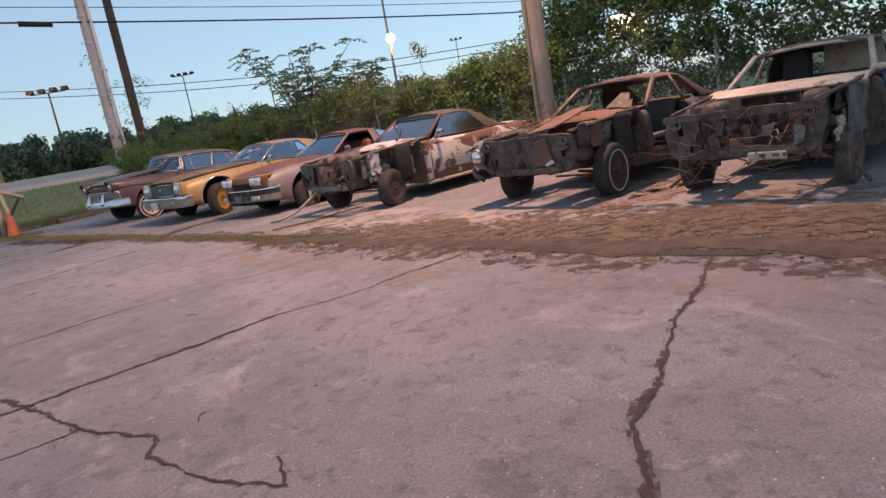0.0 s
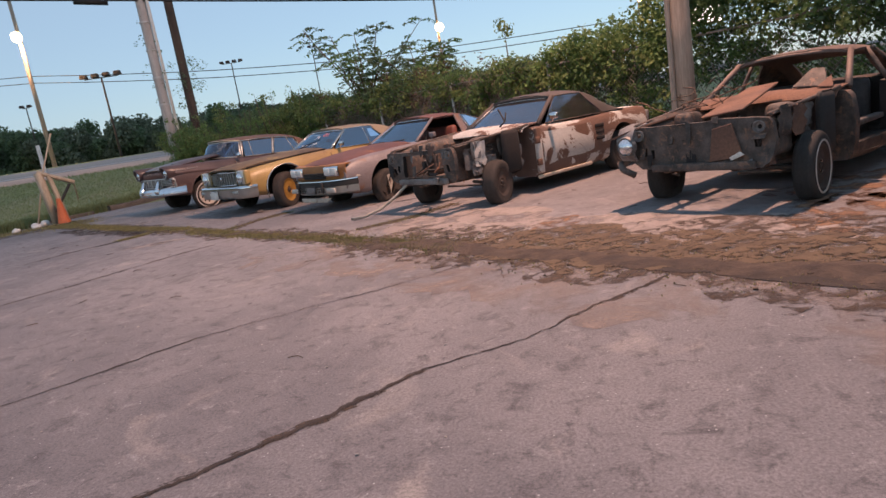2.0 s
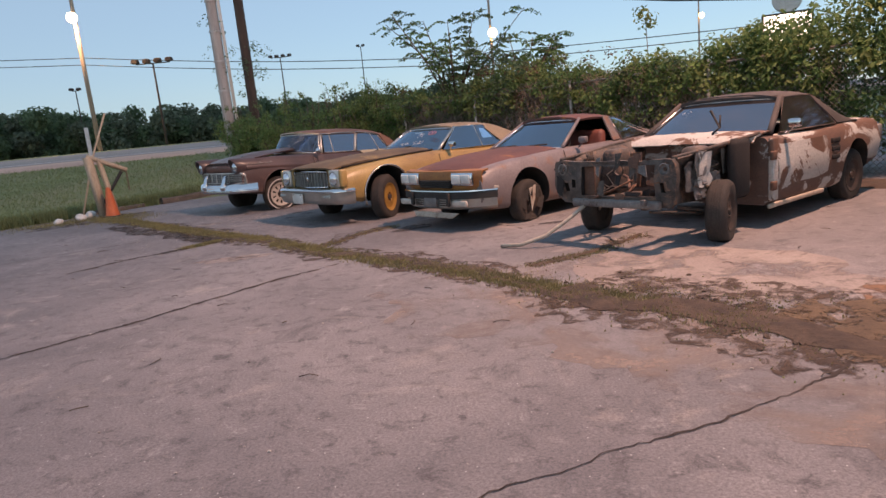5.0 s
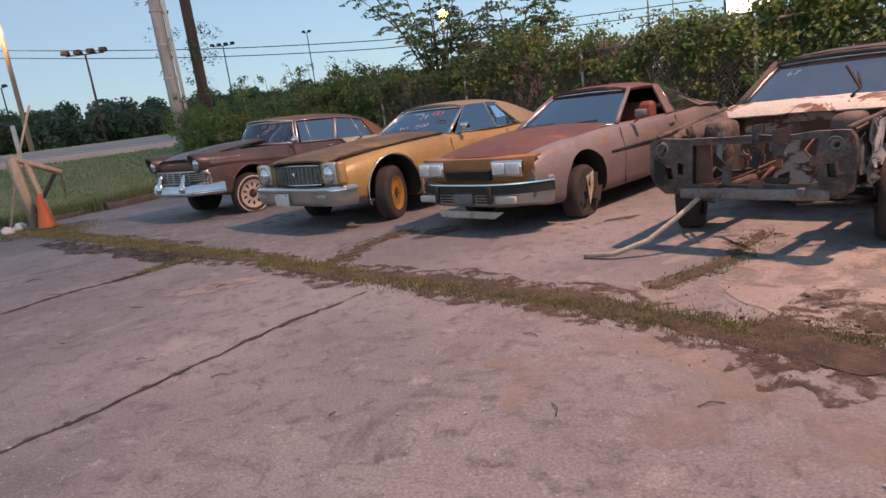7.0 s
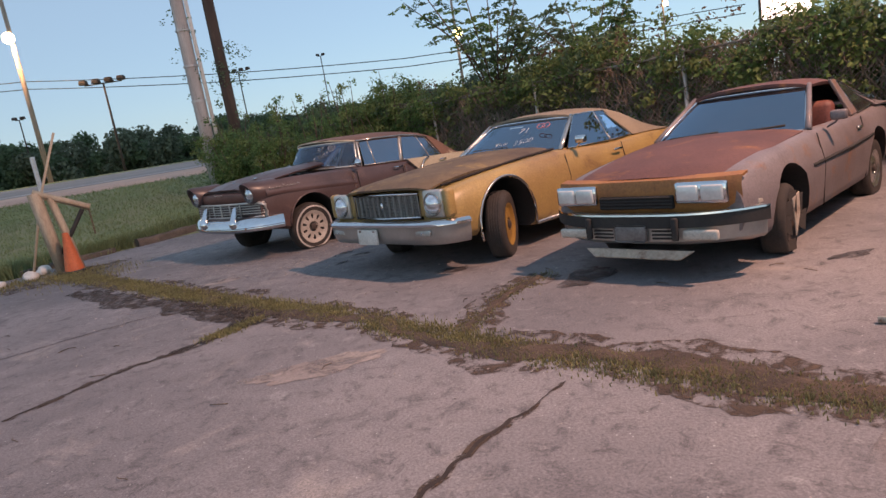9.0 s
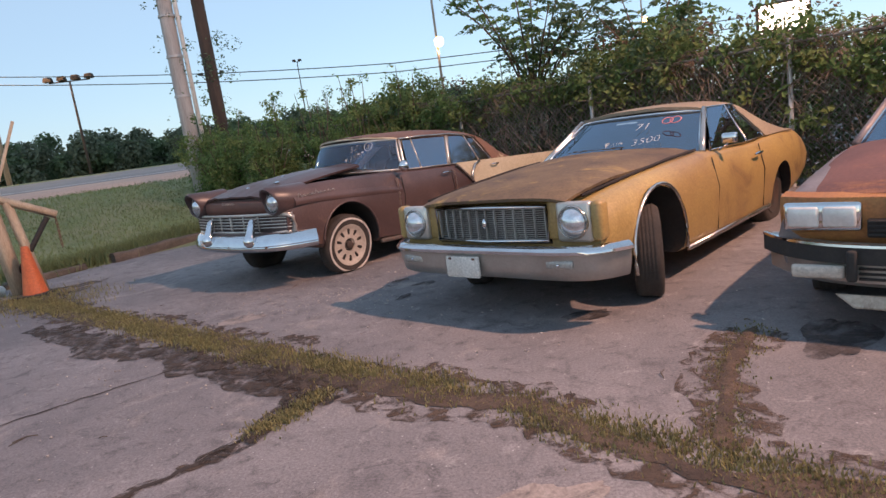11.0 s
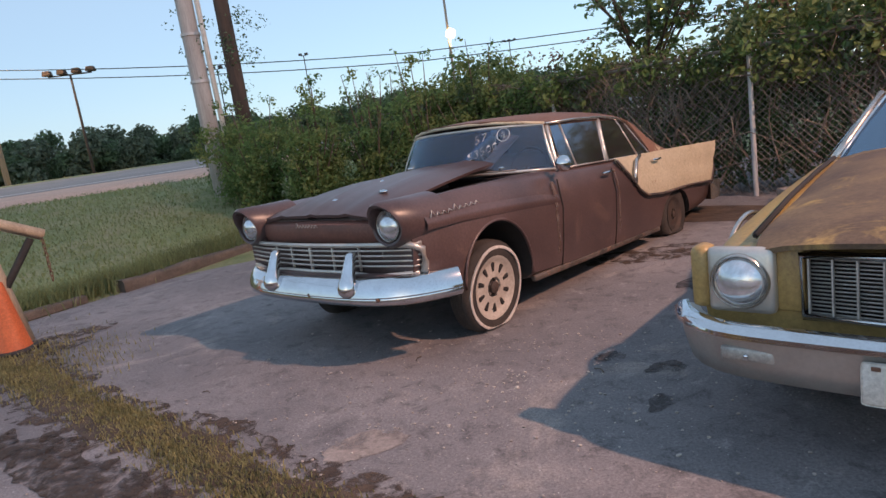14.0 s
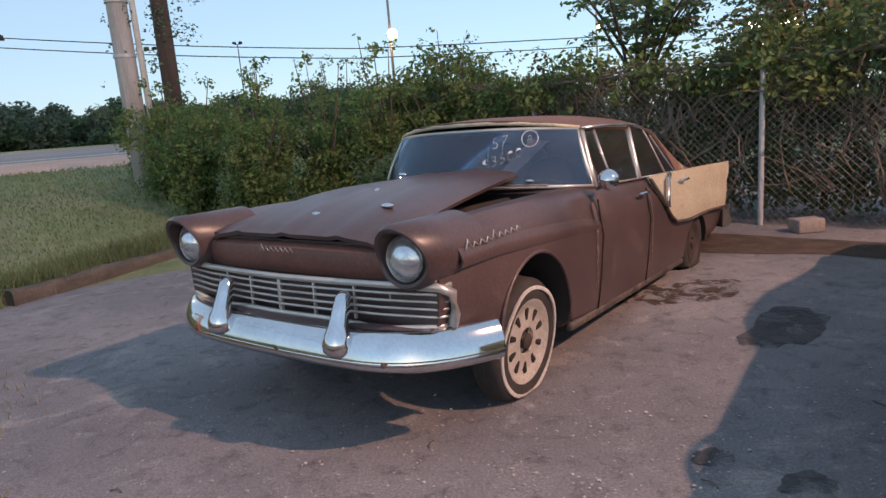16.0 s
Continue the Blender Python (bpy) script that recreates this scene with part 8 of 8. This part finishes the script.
def sapling(x, y, h, spread, seed, name="tree", label="slender tree with long drooping feathery leaves above the fence"):
    """A thin tree of heaven: forked trunk, arching leaf stalks, paired leaflets."""
    ob = thing(name, pose(x, y, 0), label, "tree")
    r = random.Random(seed)
    bm = bmesh.new()
    limbs = []
    tube(bm, [(0, 0, -0.05), (0.05, 0.02, h * 0.3), (0.0, 0.06, h * 0.55)], 0.06, 8, taper=0.04)
    root = Vector((0.0, 0.06, h * 0.5))
    for k in range(13):
        a = r.uniform(0, 6.3)
        tip = Vector((spread * r.uniform(0.35, 1.0) * math.cos(a), spread * r.uniform(0.35, 1.0) * math.sin(a), h * r.uniform(0.72, 1.0)))
        st = root + Vector((0, 0, -h * r.uniform(0.0, 0.2)))
        mid = st.lerp(tip, 0.5) + Vector((0, 0, 0.18))
        tube(bm, [st, mid, tip], 0.026, 6, taper=0.008)
        limbs.append((st, mid, tip))
    part("trunk", bm, M_TWIG, ob)
    cents, norms, bsp = [], [], []
    bm = bmesh.new()
    for st, mid, tip in limbs:
        for j in range(15):
            t = r.uniform(0.3, 1.0)
            b = mid.lerp(tip, (t - 0.5) * 2) if t > 0.5 else st.lerp(mid, t * 2)
            a = r.uniform(0, 6.3)
            L = r.uniform(0.35, 0.75)
            d = Vector((math.cos(a), math.sin(a), r.uniform(-0.1, 0.7))).normalized()
            pts = [b, b + d * L * 0.5 + Vector((0, 0, 0.03)), b + d * L + Vector((0, 0, -L * 0.22))]
            tube(bm, pts, 0.005, 3, taper=0.002)
            side = d.cross(Vector((0, 0, 1))).normalized()
            for q in range(9):
                u = 0.2 + 0.8 * q / 8
                c = pts[0].lerp(pts[1], u * 2) if u < 0.5 else pts[1].lerp(pts[2], u * 2 - 1)
                for sg in (1, -1):
                    cents.append(c + side * sg * 0.055 + Vector((0, 0, -0.012)))
                    norms.append((0, 0, 1))
    part("twig_work", bm, M_TWIG, ob)["kind"] = "stuff"
    half = len(cents) // 2
    leaf_mesh("crown", cents[:half], norms[:half], 0.095, M_LEAF3, "bluish drooping leaflets", "", seed, parent=ob)
    leaf_mesh("crown", cents[half:], norms[half:], 0.095, M_LEAF, "green drooping leaflets", "", seed + 1, parent=ob)
    return ob


sapling(-3.75, 21.8, 4.15, 2.2, 5)
sapling(-1.9, 20.4, 3.3, 1.3, 14)
st = thing("vine_sprout", pose(0.4, 16.84, 0), "single leafy vine sprout standing above the hedge", "vine")
bm = bmesh.new()
tube(bm, [(0, 0, 0), (0.05, 0, 1.6), (0, 0, 2.95)], 0.014, 5, taper=0.006)
part("stem", bm, M_TWIG, st)
p, n = clumps([(0, 0, 2.95, 0.22), (0.05, 0.0, 2.75, 0.17), (-0.1, 0.05, 3.05, 0.14)], 90, rv)
leaf_mesh("foliage", p, n, 0.08, M_LEAF2, "bright leaves", "", 31, parent=st)


# ---- trees across the road ----
def far_trees():
    spots = [[], []]
    for k in range(620):
        b = rv.uniform(-52, 14)
        dist = rv.uniform(82, 112)
        x, y = -5 + dist * math.sin(radians(b)), 9 + dist * math.cos(radians(b))
        Ht = (1.4 + dist * (0.052 + 0.012 * max(0, (-b - 25) / 10))) * (1 + 0.22 * wob(b * 0.45, 1.0) + 0.1 * wob(b * 1.7, 4.0))
        spots[k % 2].append((x, y, Ht * rv.uniform(0.15, 0.92), rv.uniform(0.9, 2.0)))
    for sp, m, i in zip(spots, (M_FARTREE, M_LEAF3), (1, 2)):
        p, n = clumps(sp, 14, rv)
        p[:, 2] = np.maximum(p[:, 2], 1.0)
        leaf_mesh("far_woods", p, n, 0.5, m, "dark wooded tree line across the road", "trees", 20 + i)
    bm = bmesh.new()
    rows = [[], []]
    for k in range(70):
        b = -56 + 73 * k / 69
        x, y = -5 + 113 * math.sin(radians(b)), 9 + 113 * math.cos(radians(b))
        for j, z in enumerate((1.0, 4.6 + 1.6 * wob(b * 0.6, 8.0))):
            rows[j].append((x, y, z))
    grid(bm, rows)
    tagged(finish("far_woods", bm, M_FARTREE), "dark mass of the wooded tree line", "trees", kind="stuff")


far_trees()
